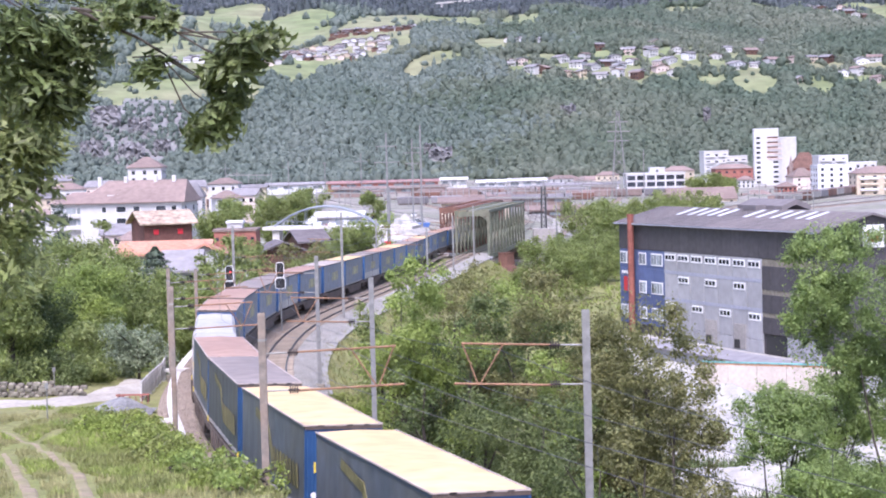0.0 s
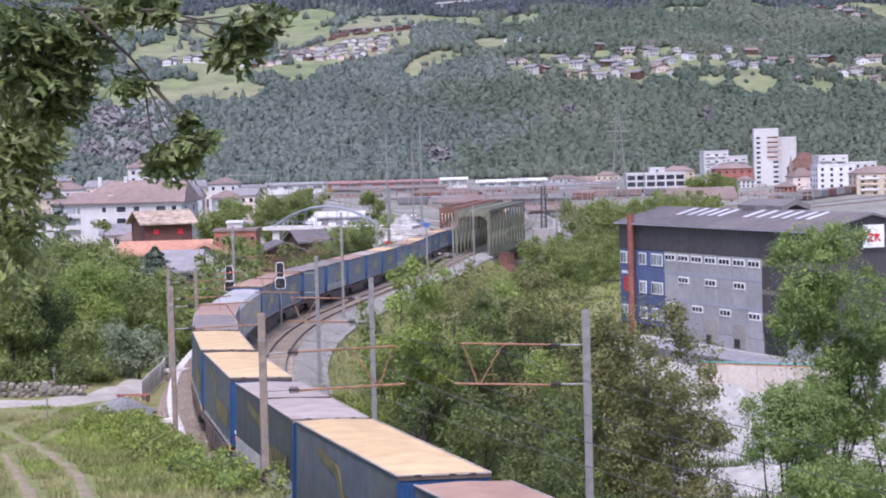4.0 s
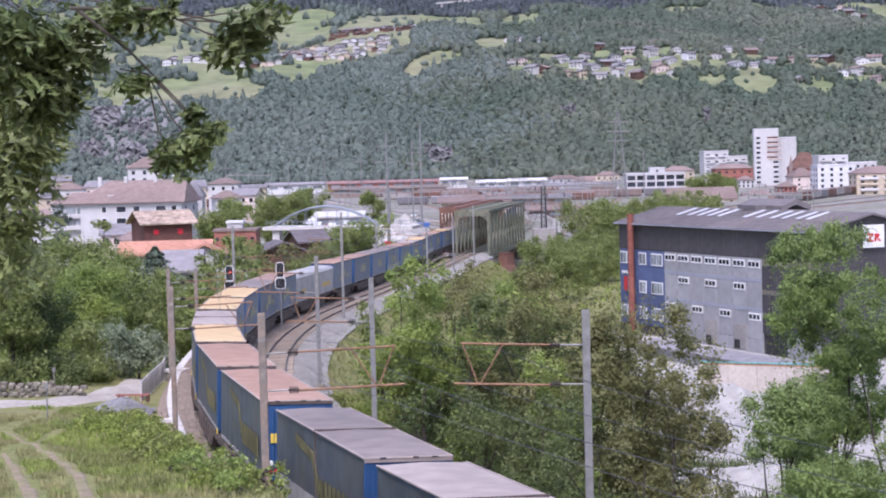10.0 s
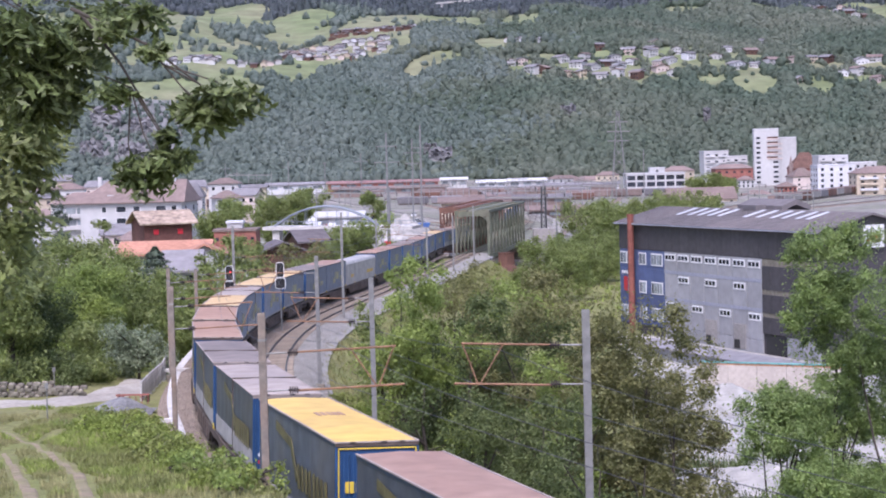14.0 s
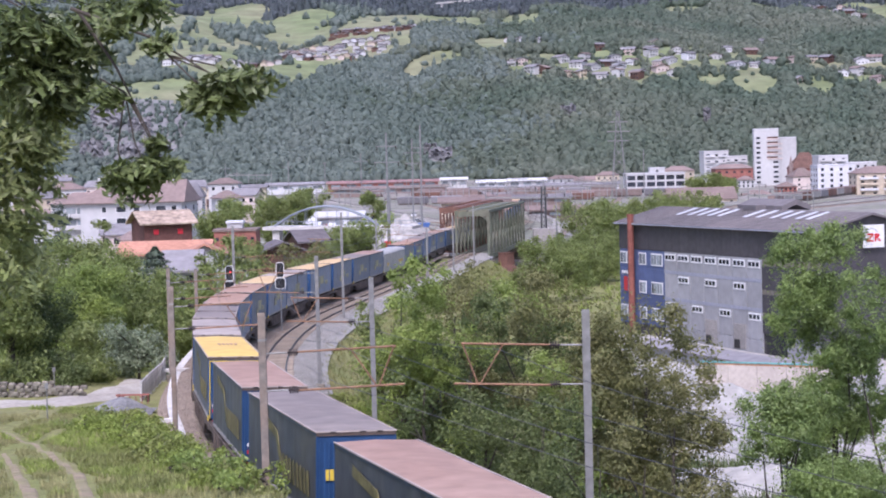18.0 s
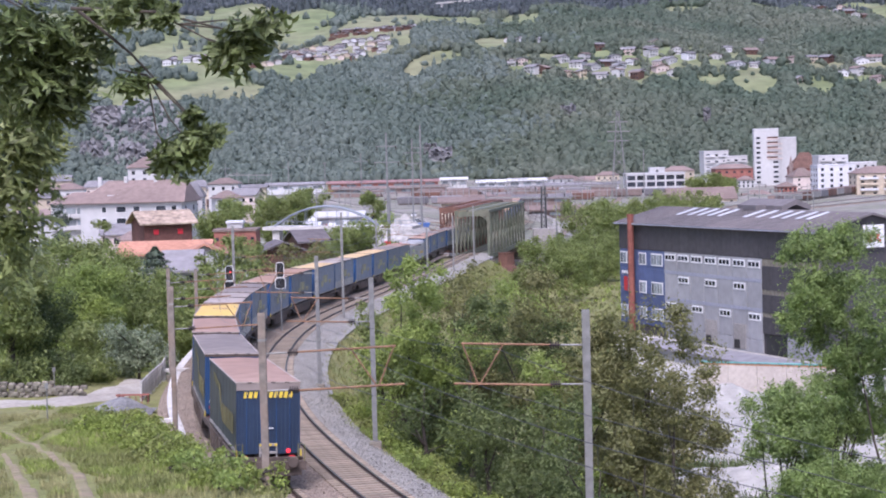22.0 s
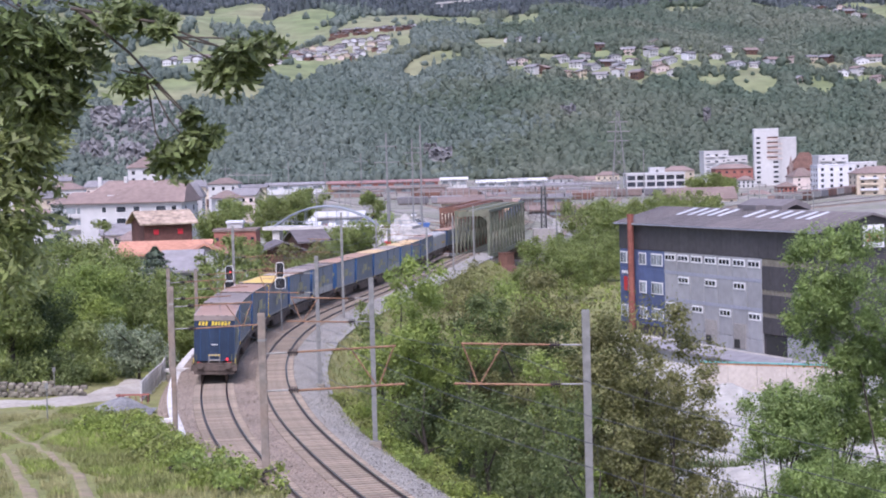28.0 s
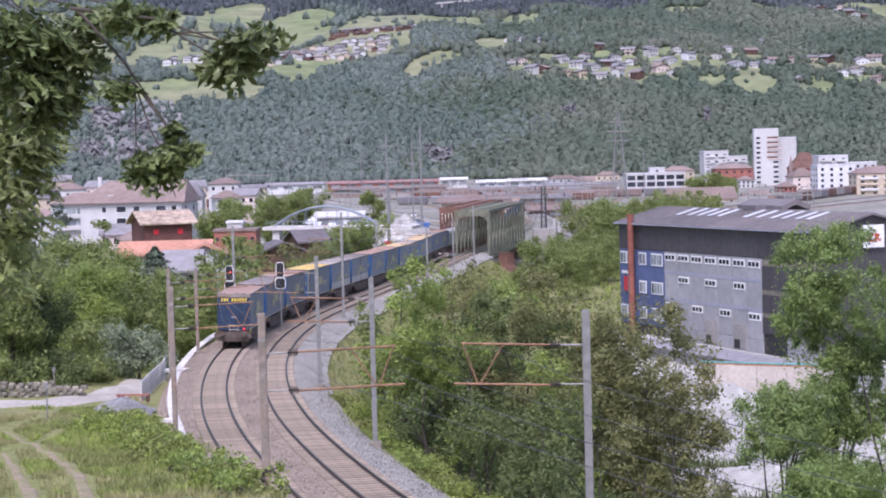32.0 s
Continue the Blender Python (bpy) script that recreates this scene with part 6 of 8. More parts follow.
# ---- houses and blocks ----
def block(name, x, y, z, w, d, h, rot, wall, label, category="building", floors=3, cols=4, roof="flat", roof_mat="tile_brown", pitch=2.5, win=(1.1, 1.3), balcony=0, glass="glass", frame=False, sides=("front", "side"), over=0.5, top_gap=0.7, inset=None, flat_mat="plaster_grey"):
    """A building with its front centre at (x, y), front facing -y before its turn."""
    t = thing(name, pose(x, y, z, 0, 0, rot), label, category)
    part("wall", Shape().bevelled(-w / 2, w / 2, 0, d, -3, h, 0.04), M[wall], t)
    if roof == "flat":
        part("roof", Shape().bevelled(-w / 2 - over * 0.4, w / 2 + over * 0.4, -over * 0.4, d + over * 0.4, h, h + 0.45, 0.08), M[flat_mat], t)
    elif roof == "hip":
        i0, i1 = inset or (min(w, d) * 0.42,) * 2
        v = [(-w / 2 - over, -over, h), (w / 2 + over, -over, h), (w / 2 + over, d + over, h), (-w / 2 - over, d + over, h), (-w / 2 + i0, d / 2, h + pitch), (w / 2 - i1, d / 2, h + pitch)]
        v += [(a, b, h - 0.25) for a, b, c in v[:4]]
        part("roof", Shape().add(v, [(0, 1, 5, 4), (1, 2, 5), (2, 3, 4, 5), (3, 0, 4), (0, 6, 7, 1), (1, 7, 8, 2), (2, 8, 9, 3), (3, 9, 6, 0), (9, 8, 7, 6)]), M[roof_mat], t)
    else:
        along = "x" if roof == "gable" else "y"
        part("roof", Shape().gable(-w / 2 - over, w / 2 + over, -over, d + over, h - 0.15, h + pitch, 0.28, along), M[roof_mat], t)
        g = Shape()
        if along == "x":
            g.add([(s, a, b) for s in (-w / 2 + 0.02, w / 2 - 0.02) for a, b in ((0.02, h - 0.2), (d - 0.02, h - 0.2), (d / 2, h + pitch - 0.45))], [(0, 1, 2), (3, 5, 4), (0, 2, 5, 3), (1, 4, 5, 2)])
        else:
            g.add([(a, s, b) for s in (0.02, d - 0.02) for a, b in ((-w / 2 + 0.02, h - 0.2), (w / 2 - 0.02, h - 0.2), (0, h + pitch - 0.45))], [(0, 1, 2), (3, 5, 4), (0, 2, 5, 3), (1, 4, 5, 2)])
        part("gable_wall", g, M[wall], t)
    fh = (h - top_gap) / floors
    ww, wh = win
    wh = min(wh, fh * 0.7)
    for fl in range(floors):
        zc = fl * fh + fh * 0.58
        runs = []
        if "front" in sides:
            runs.append(("front", w, cols))
        if "side" in sides:
            runs.append(("left", d, max(1, int(cols * d / w))))
            runs.append(("right", d, max(1, int(cols * d / w))))
        for side, span, n in runs:
            for c in range(n):
                u = (c + 0.5) / n * span
                if side == "front":
                    b = (u - span / 2 - ww / 2, u - span / 2 + ww / 2, -0.06, 0.04)
                elif side == "left":
                    b = (-w / 2 - 0.06, -w / 2 + 0.04, u - ww / 2, u + ww / 2)
                else:
                    b = (w / 2 - 0.04, w / 2 + 0.06, u - ww / 2, u + ww / 2)
                pane = part("window", Shape().box(*b, zc - wh / 2, zc + wh / 2), M[glass], t)
        if balcony and "front" in sides:
            for c in range(balcony):
                u = (c + 0.5) / balcony * w - w / 2
                bw = w / balcony * 0.38
                part("balcony", Shape().bevelled(u - bw, u + bw, -1.2, 0, zc - wh / 2 - 0.35, zc - wh / 2 + 0.55, 0.05), M["plaster_grey" if fl % 2 else wall], t)
    return t


# big white block with a brown hipped roof on the west side of the town
long_block = block("apartment_building", -74.82, 455.00, 5.17, 25, 16, 13.86 - 5.17, -6, "plaster_white", "long white four-storey block with a brown tiled roof", roof="hip", roof_mat="tile_brown", pitch=5.2, sides=("side",), cols=4, over=0.9, inset=(5.0, 0.4))
for u, zc, ww in ((-6.6, 7.0, 1.0), (-2.4, 7.0, 2.3), (1.4, 7.0, 1.5), (7.4, 7.0, 2.4), (10.6, 7.0, 1.2), (-6.6, 4.2, 1.0), (-2.4, 4.2, 2.3), (7.4, 4.2, 2.4), (1.6, 1.5, 1.6), (6.2, 1.5, 1.5), (10.6, 1.5, 1.2)):
    frame_ = part("window", Shape().box(u - ww / 2 - 0.12, u + ww / 2 + 0.12, -0.05, 0.03, zc - 0.8, zc + 0.8), M["white"], long_block)
    part("pane", Shape().box(u - ww / 2, u + ww / 2, -0.075, -0.045, zc - 0.66, zc + 0.66), M["glass"], frame_)
part("eaves_band", Shape().box(-12.5, 12.5, -0.12, 0.02, 7.95, 8.3), M["plaster_grey"], long_block)
for u in (-9.5, -3.0, 4.4, 9.0):
    part("chimney", Shape().bevelled(u - 0.45, u + 0.45, 7.0, 7.9, 12.2, 14.9, 0.05), M["plaster_white"], long_block)
wing = block("apartment_building", -91.60, 470.00, 5.25, 11, 12, 13.67 - 5.25, 0, "plaster_white", "white wing with open loggias and dark windows", roof="hip", roof_mat="tile_brown", pitch=2.6, sides=(), over=0.8, inset=(4.5, 0.6))
for zc in (6.3, 3.4):
    for u in (-3.4, -0.6, 2.2):
        part("loggia", Shape().box(u - 1.25, u + 1.25, -0.06, 0.05, zc - 0.6, zc + 0.9), M["glass_pale"], wing, "shaded open loggia")
    part("parapet", Shape().bevelled(-5.2, 4.2, -1.0, 0.0, zc - 1.6, zc - 0.5, 0.05), M["plaster_white"], wing)
sk = thing("skylight_row", pose(0, 0, 0), "row of pale roof windows in the brown tiled roof", "skylight")
for px in (195, 213, 243, 280):
    p = Vector((-80.02 + (px - 195) * 0.1365, 457.6, 15.05))
    part("skylight", Shape().box(p.x - 0.8, p.x + 0.8, p.y - 0.1, p.y + 0.1, p.z - 0.5, p.z + 0.6), M["rooflight"], sk)
block("apartment_building", -64.8, 474.00, 5.23, 9.5, 14, 9.2, 4, "plaster_white", "white apartment block with a grey-brown roof and balconies", floors=3, cols=3, roof="hip", roof_mat="tile_grey", pitch=3.4, balcony=1, inset=(0.5, 1.5))
block("tower_house", -97.08, 620.00, 13.94, 11, 11, 22.09 - 13.94, 0, "plaster_white", "tall white house with a brown pyramid roof above the town", floors=3, cols=3, roof="hip", roof_mat="tile_brown", pitch=3.4)
block("chalet", -47.87, 330.00, 9.57, 8.6, 9, 12.62 - 9.57, 23, "timber_red", "dark red-brown timber chalet with a mottled slate roof", "chalet", floors=1, cols=2, roof="gable", roof_mat="slate_mixed", pitch=2.0, win=(0.9, 0.9), glass="shutter_red", over=0.9, sides=("front",))
block("house", -38.69, 262.00, 6.69, 11.5, 9, 10.39 - 6.64, 3, "plaster_white", "white house with an orange tiled roof among trees", "house", floors=1, cols=3, roof="gable", roof_mat="tile_orange", pitch=1.5, over=0.8)
block("house", -32.07, 254.00, 6.65, 6.0, 8, 10.29 - 6.65, 8, "plaster_white", "white gabled house wing with an orange roof and brown verge", "house", floors=1, cols=1, roof="gable_front", roof_mat="tile_orange", pitch=1.6, over=0.9)
block("house", -34.2, 246.00, 6.71, 4.6, 8, 8.91 - 6.71, 3, "plaster_white", "low house with a pale grey pitched roof before the orange one", "house", floors=1, cols=2, roof="gable", roof_mat="tile_grey", pitch=2.4, over=0.5)
block("brick_building", -37.38, 340.00, 8.05, 7.6, 8, 10.28 - 8.05, 0, "brick_red", "low red-brown building with a flat white roof box", floors=1, cols=6, roof="flat", win=(0.6, 0.6), sides=("front",), flat_mat="tile_brown")
block("roof_box", -37.90, 345.00, 10.00, 2.8, 3, 1.6, 0, "plaster_white", "white plant box on the flat roof", "roof box", floors=1, cols=1, win=(0.3, 0.3))
block("house", -25.3, 300.00, 8.16, 5.8, 8, 0.5, 14, "timber_brown", "low brown house with a dark grey gabled roof", "house", floors=1, cols=2, roof="gable_front", roof_mat="slate_dark", pitch=1.35, over=0.9, sides=("front",))
block("house", -21.3, 312.00, 8.5, 4.4, 8, 1.0, 20, "timber_brown", "low house with a steep dark grey roof", "house", floors=1, cols=1, roof="gable", roof_mat="slate_dark", pitch=1.7, over=0.8, sides=("front",))
block("house", -30.5, 268.00, 6.4, 5.5, 7, 2.4, 10, "plaster_white", "white front gable of the orange-roofed house", "house", floors=1, cols=2, roof="gable_front", roof_mat="tile_orange", pitch=1.5, over=0.9, sides=("front",))
R2 = np.random.default_rng(21)
# the smaller houses of the western town
for k, (px, py_, d_, w_, h_) in enumerate(((75,385,520,9,9), (60,350,620,14,9), (120,335,700,12,8), (170,330,760,10,8), (320,340,600,8,8), (340,330,680,10,9), (395,325,760,12,10), (430,345,620,8,6), (405,350,560,8,5), (95,320,800,14,9), (45,340,720,12,10), (205,414,430,7,3), (245,424,420,7,3))):
    xx = (px - 784 - 0.0262 * (py_ - 441)) * d_ / 3349
    top = EYE_Z + (280 - (py_ + 0.0262 * (px - 784))) * d_ / 3349
    block("house", xx, d_, top - h_, w_, 10, h_, R2.uniform(-15, 15), ("plaster_white", "plaster_cream", "plaster_white", "plaster_pink")[k % 4], ("white", "cream", "white", "pale pink")[k % 4] + " town house with a " + ("brown hipped", "grey pitched")[k % 2] + " roof", "house", floors=max(1, int(h_ / 3)), cols=3, roof=("hip", "gable")[k % 2], roof_mat=("tile_brown", "tile_grey")[k % 2], pitch=2.2, sides=("front",))

# eastern town
tower = block("tower_block", 195.55, 1136.00, -4, 14.5, 14, 34.69 + 4, -6, "plaster_white", "white twelve-storey tower block with pink balcony bands", "tower block", sides=())
tower_wing = block("tower_block", 208.12, 1138.00, -4, 11.5, 14, 29.29 + 4, -6, "plaster_white", "plain white wing of the tower block", "tower block", sides=())
for k in range(11):
    part("window", Shape().box(-5.9, -3.6, -0.1, 0.05, 3.4 + 2.95 * k, 4.7 + 2.95 * k), M["glass"], tower)
    if k > 5:
        part("balcony_band", Shape().box(0.2, 7.1, -0.4, 0.05, 2.9 + 2.95 * k, 3.7 + 2.95 * k), M["plaster_pink"], tower)
        part("window", Shape().box(0.4, 6.9, -0.1, 0.05, 3.7 + 2.95 * k, 4.7 + 2.95 * k), M["timber_brown"], tower)
        part("balcony_band", Shape().box(-5.6, -2.6, -0.4, 0.05, 2.9 + 2.95 * k, 3.7 + 2.95 * k), M["plaster_pink"], tower_wing) if k < 10 else None
    else:
        part("window", Shape().box(4.0, 7.0, -0.1, 0.05, 3.6 + 2.95 * k, 4.8 + 2.95 * k), M["glass"], tower)
block("apartment_building", 167.50, 1150.00, -2, 15, 14, 22.25 + 2, 4, "plaster_white", "white stepped apartment block with balconies", floors=6, cols=3, win=(2.2, 1.2), balcony=2, sides=("front",))
block("apartment_building", 179.47, 1150.00, -2, 14, 14, 18.85 + 2, 4, "plaster_white", "lower step of the white apartment block", floors=5, cols=3, win=(2.2, 1.2), balcony=2, sides=("front",))
block("apartment_building", 169.00, 1090.00, -2, 22, 12, 12.23 + 2, 4, "brick_red", "red-brown apartment block with a brown roof", floors=4, cols=5, win=(1.5, 1.1), roof="hip", roof_mat="tile_brown", pitch=2.5, sides=("front",))
block("house", 192.28, 1000.00, -3, 13, 12, 7.92 + 3, 8, "plaster_pink", "pink house with a brown hipped roof", "house", floors=4, cols=2, roof="hip", roof_mat="tile_brown", pitch=4.5, sides=("front",))
block("manor_house", 204.93, 1060.00, -3, 17, 14, 11.45 + 3, 0, "brick_red", "old house with a steep dark red roof and a pointed turret", "house", floors=4, cols=3, roof="hip", roof_mat="timber_brown", pitch=9, sides=("front",))
part("turret", Shape().lathe([(1.2, 0), (1.2, 16), (0.05, 22)], 8), M["tile_brown"], thing("turret_house", pose(195.15, 1055, -3), "slim turret with a pointed dark roof", "turret"))
block("apartment_building", 189.07, 905.00, -5, 18, 14, 14.04 + 5, 3, "plaster_grey", "pale grey-white apartment block with six storeys", floors=7, cols=4, win=(1.4, 1.4))
block("apartment_building", 209.55, 1010.00, -3, 16, 14, 18.23 + 3, 3, "plaster_white", "white stepped apartment block behind other houses", floors=7, cols=3, win=(1.4, 1.3), balcony=2, sides=("front",))
block("apartment_building", 222.36, 1000.00, -3, 16, 14, 14.30 + 3, 3, "plaster_white", "white block with a flat roof", floors=6, cols=4, win=(1.4, 1.3), sides=("front",))
block("apartment_building", 197.56, 850.00, -5, 22, 14, 10.80 + 5, 3, "plaster_cream", "ochre apartment block with a brown roof and balconies", floors=6, cols=4, roof="hip", roof_mat="tile_brown", pitch=3, balcony=2, win=(1.5, 1.4))
block("house", 110.70, 800.00, 0, 29, 12, 2.41, 6, "plaster_cream", "long low building with a brown pitched roof", "house", floors=1, cols=6, roof="gable", roof_mat="tile_brown", pitch=4.8, sides=("front",))
block("office_building", 113.40, 1000.00, -3, 31, 14, 11.48 + 3, 2, "plaster_white", "white office block with a grid of large dark windows", "office building", floors=4, cols=6, win=(4.2, 3.6), sides=("front",))
block("house", 133.34, 1060.00, -2, 17, 12, 12.06 + 2, 0, "plaster_cream", "cream house with a hipped brown roof", "house", floors=4, cols=4, roof="hip", roof_mat="tile_brown", pitch=2.6, sides=("front",))
block("roof_plant", 114.46, 1002.00, 11.74, 8, 6, 2.4, 0, "plaster_white", "white plant room on the office roof", "roof box", floors=1, cols=1)
for k, (px, top, d_, w_, wall) in enumerate(((1320,318,1080,10,"plaster_white"), (1345,345,900,14,"plaster_white"), (1395,330,950,9,"brick_red"), (1075,310,1150,14,"plaster_cream"), (1040,318,1200,18,"plaster_pink"), (1000,316,1250,20,"plaster_white"), (1500,300,960,10,"plaster_white"))):
    xx = (px - 784 - 0.0262 * (top - 441)) * d_ / 3349
    zt = EYE_Z + (280 - (top + 0.0262 * (px - 784))) * d_ / 3349
    block("house", xx, d_, -3, w_, 10, zt + 3, R2.uniform(-10, 10), wall, "pale town building with small windows", floors=4, cols=4, roof="hip", roof_mat="tile_brown", pitch=2.2, sides=("front",))


# ---- rail yard and plain ----
def far_point(px, py_, d_):
    return Vector(((px - 784 - 0.0262 * (py_ - 441)) * d_ / 3349, d_, EYE_Z + (280 - (py_ + 0.0262 * (px - 784))) * d_ / 3349))


def long_roof(name, a, b, d_, depth, hgt, wall, roof_mat, label, category="shed"):
    p, q = far_point(*a, d_), far_point(*b, d_)
    w = (q - p).length
    t = thing(name, pose((p.x + q.x) / 2, d_, min(p.z, q.z) - hgt), label, category)
    part("wall", Shape().box(-w / 2, w / 2, 0, depth, -4, hgt - 0.8), M[wall], t)
    part("roof", Shape().gable(-w / 2 - 1, w / 2 + 1, -1, depth + 1, hgt - 0.8, hgt + 0.6, 0.5), M[roof_mat], t)
    n = max(3, int(w / 9))
    for k in range(n):
        part("bay", Shape().box(-w / 2 + (k + 0.2) * w / n, -w / 2 + (k + 0.8) * w / n, -0.1, 0.05, 0.3, hgt - 1.8), M["glass_pale"], t)
    return t


long_roof("platform_hall", (580, 322), (775, 318), 1180, 14, 5, "brick_red", "red_roof", "long red-roofed station platform hall")
long_roof("platform_hall", (470, 325), (575, 323), 1200, 12, 4, "plaster_grey", "tile_grey", "long grey platform roof")
long_roof("goods_shed", (780, 316), (826, 314), 1190, 14, 4.5, "plaster_white", "plaster_white", "white goods shed in the yard")
long_roof("goods_shed", (845, 320), (895, 319), 1190, 14, 4.5, "plaster_white", "plaster_grey", "white goods shed in the yard")
long_roof("goods_shed", (900, 317), (966, 316), 1150, 14, 4.5, "plaster_white", "plaster_white", "white goods shed in the yard")
long_roof("platform_hall", (590, 330), (790, 328), 1100, 8, 3.5, "tile_brown", "tile_brown", "row of brown freight cars in the yard")
long_roof("goods_shed", (830, 330), (960, 329), 1060, 8, 3.0, "tile_grey", "tile_grey", "grey freight shed in the yard")
long_roof("goods_shed", (960, 326), (1095, 322), 1080, 8, 4.5, "plaster_grey", "tile_grey", "grey freight shed in the yard")
long_roof("depot", (780, 352), (900, 350), 560, 10, 4.0, "plaster_cream", "tile_brown", "ochre depot building behind the bridges", "depot")
long_roof("goods_shed", (560, 378), (640, 377), 600, 14, 5, "plaster_white", "plaster_white", "white halls beyond the arch bridge")
long_roof("goods_shed", (480, 398), (560, 398), 520, 14, 4, "plaster_white", "plaster_white", "low white halls beyond the arch bridge")
long_roof("platform_hall", (340, 330), (470, 328), 1000, 10, 4, "plaster_cream", "tile_grey", "long pale building at the edge of the town")
long_roof("platform_hall", (900, 345), (1010, 345), 800, 8, 3, "tile_brown", "tile_grey", "row of brown goods cars in the yard")
long_roof("platform_hall", (935, 360), (1030, 365), 620, 6, 3, "tile_brown", "tile_brown", "row of rust-brown goods cars in the yard")

# yard tracks fanning out beyond the bridges, and trains standing on them
yt = thing("yard_tracks", pose(0, 0, 0), "brown ballasted yard tracks beyond the river", "railway yard")
for k in range(13):
    a = Vector((24 + k * 1.0, 470.0 + 4 * k, 0))
    b = Vector((-190 + k * 52.0, 1180.0, 0))
    way = [a.lerp(b, s_ / 14) for s_ in range(15)]
    way = [Vector((p.x, p.y, float(ground_z(p.x, p.y)))) for p in way]
    bed = Shape().add([(p.x + o, p.y, p.z + h_) for p in way for o, h_ in ((-2.0, -0.1), (-1.4, 0.35), (1.4, 0.35), (2.0, -0.1))], [(4 * i + c, 4 * i + c + 1, 4 * i + 5 + c, 4 * i + 4 + c) for i in range(14) for c in range(3)])
    part("track_bed", bed, M["ballast_new" if k % 3 else "ballast_old"], yt)
    for off in (-0.75, 0.75):
        part("rail", Shape().tube([(p.x + off, p.y, p.z + 0.42) for p in way], 0.08, 4), M["steel_rail"], yt)



def goods_car(x, y, rot, key):
    t = thing("goods_car", pose(x, y, float(ground_z(x, y)) + 0.4, 0, 0, rot), ("rust-brown", "dark grey", "light grey", "brown")[key] + " covered goods car standing in the yard", "goods car", "goods cars in the yard")
    m = M[("brown_steel", "tile_grey", "trailer_grey", "tile_brown")[key]]
    part("body", Shape().bevelled(-1.4, 1.4, 0, 14, 1.0, 3.6, 0.12), m, t)
    part("roof", Shape().add([(-1.45, 0, 3.55), (0, 0, 4.1), (1.45, 0, 3.55), (-1.45, 14, 3.55), (0, 14, 4.1), (1.45, 14, 3.55)], [(0, 1, 4, 3), (1, 2, 5, 4), (0, 2, 1), (3, 4, 5), (0, 3, 5, 2)]), M["tile_brown" if key != 1 else "tile_grey"], t)
    part("underframe", Shape().box(-1.2, 1.2, 0.5, 13.5, 0.4, 1.0), M["underframe"], t)


for k in (0, 4, 7, 10):
    a, b = Vector((24 + k * 1.0, 470.0 + 4 * k, 0)), Vector((-190 + k * 52.0, 1180.0, 0))
    d = (b - a).normalized()
    n0, n1 = int(R2.integers(14, 24)), int(R2.integers(28, 40))
    for j in range(n0, n1):
        p = a + d * (16.0 * j)
        goods_car(p.x, p.y, -math.degrees(math.atan2(d.x, d.y)), int(R2.choice([0, 0, 1, 2, 3], p=[0.3, 0.2, 0.2, 0.15, 0.15])) if j % 3 else k % 4)

# rows of cars on the cross tracks of the yard
for row, (x0, x1, yy) in enumerate(((-30, 70, 980), (-10, 95, 1020), (-45, 60, 1060), (20, 110, 900), (-20, 60, 860))):
    x = x0
    while x < x1:
        goods_car(x, yy + 0.12 * x, -96, int(R2.choice([0, 1, 2, 3, 3])))
        x += 15.2 if R2.random() < 0.85 else 32

# parked vans and cars beside the yard
def car(p, rot, key):
    t = thing("car", pose(p.x, p.y, p.z, 0, 0, rot), ("white", "silver", "dark blue", "red")[key] + " car parked beside the rail yard", "car", "parked cars")
    m = M[("white", "car_paint", "blue_paint", "red_paint")[key]]
    part("body", Shape().bevelled(-2.2, 2.2, -0.9, 0.9, 0.3, 0.95, 0.12), m, t)
    part("cabin", Shape().add([(-1.4, -0.8, 0.9), (1.3, -0.8, 0.9), (1.3, 0.8, 0.9), (-1.4, 0.8, 0.9), (-0.9, -0.7, 1.5), (0.7, -0.7, 1.5), (0.7, 0.7, 1.5), (-0.9, 0.7, 1.5)], [(0, 1, 5, 4), (1, 2, 6, 5), (2, 3, 7, 6), (3, 0, 4, 7), (4, 5, 6, 7)]), M["glass"], t)
    part("roof", Shape().bevelled(-0.9, 0.7, -0.7, 0.7, 1.48, 1.56, 0.03), m, t)
    for x in (-1.4, 1.4):
        for s in (-0.85, 0.85):
            part("wheel", Shape().lathe([(0.32, -0.1), (0.32, 0.1)], 10, (x, s, 0.32), "y"), M["tyre"], t)


for k in range(34):
    px, py_ = R2.uniform(575, 745), R2.uniform(336, 362)
    dd = 700 - (py_ - 336) * 6 + R2.uniform(-10, 10)
    q = far_point(px, py_, dd)
    q.z = float(ground_z(q.x, q.y))
    car(q, R2.uniform(-8, 8) + (90 if k % 5 == 0 else 0), int(R2.choice([0, 0, 0, 1, 1, 2, 3])))
for k in range(16):
    q = far_point(R2.uniform(555, 655), 345, R2.uniform(560, 680))
    van = thing("van", pose(q.x, q.y, float(ground_z(q.x, q.y)), 0, 0, R2.uniform(-12, 12) + (90 if k % 3 == 0 else 0)), "white delivery van parked beside the rail yard", "van", "parked vans")
    part("body", Shape().bevelled(-2.9, 2.2, -1.0, 1.0, 0.45, 2.6, 0.15), M["white"], van)
    part("cab", Shape().bevelled(2.2, 3.2, -0.95, 0.95, 0.45, 1.5, 0.15), M["white"], van)
    part("windscreen", Shape().beam((2.25, 0, 2.3), (2.95, 0, 1.5), 1.7, 0.06, (0, 1, 0)), M["glass"], van)
    for x in (-1.8, 2.1):
        for sd in (-0.95, 0.95):
            part("wheel", Shape().lathe([(0.36, -0.1), (0.36, 0.1)], 10, (x, sd, 0.36), "y"), M["tyre"], van)
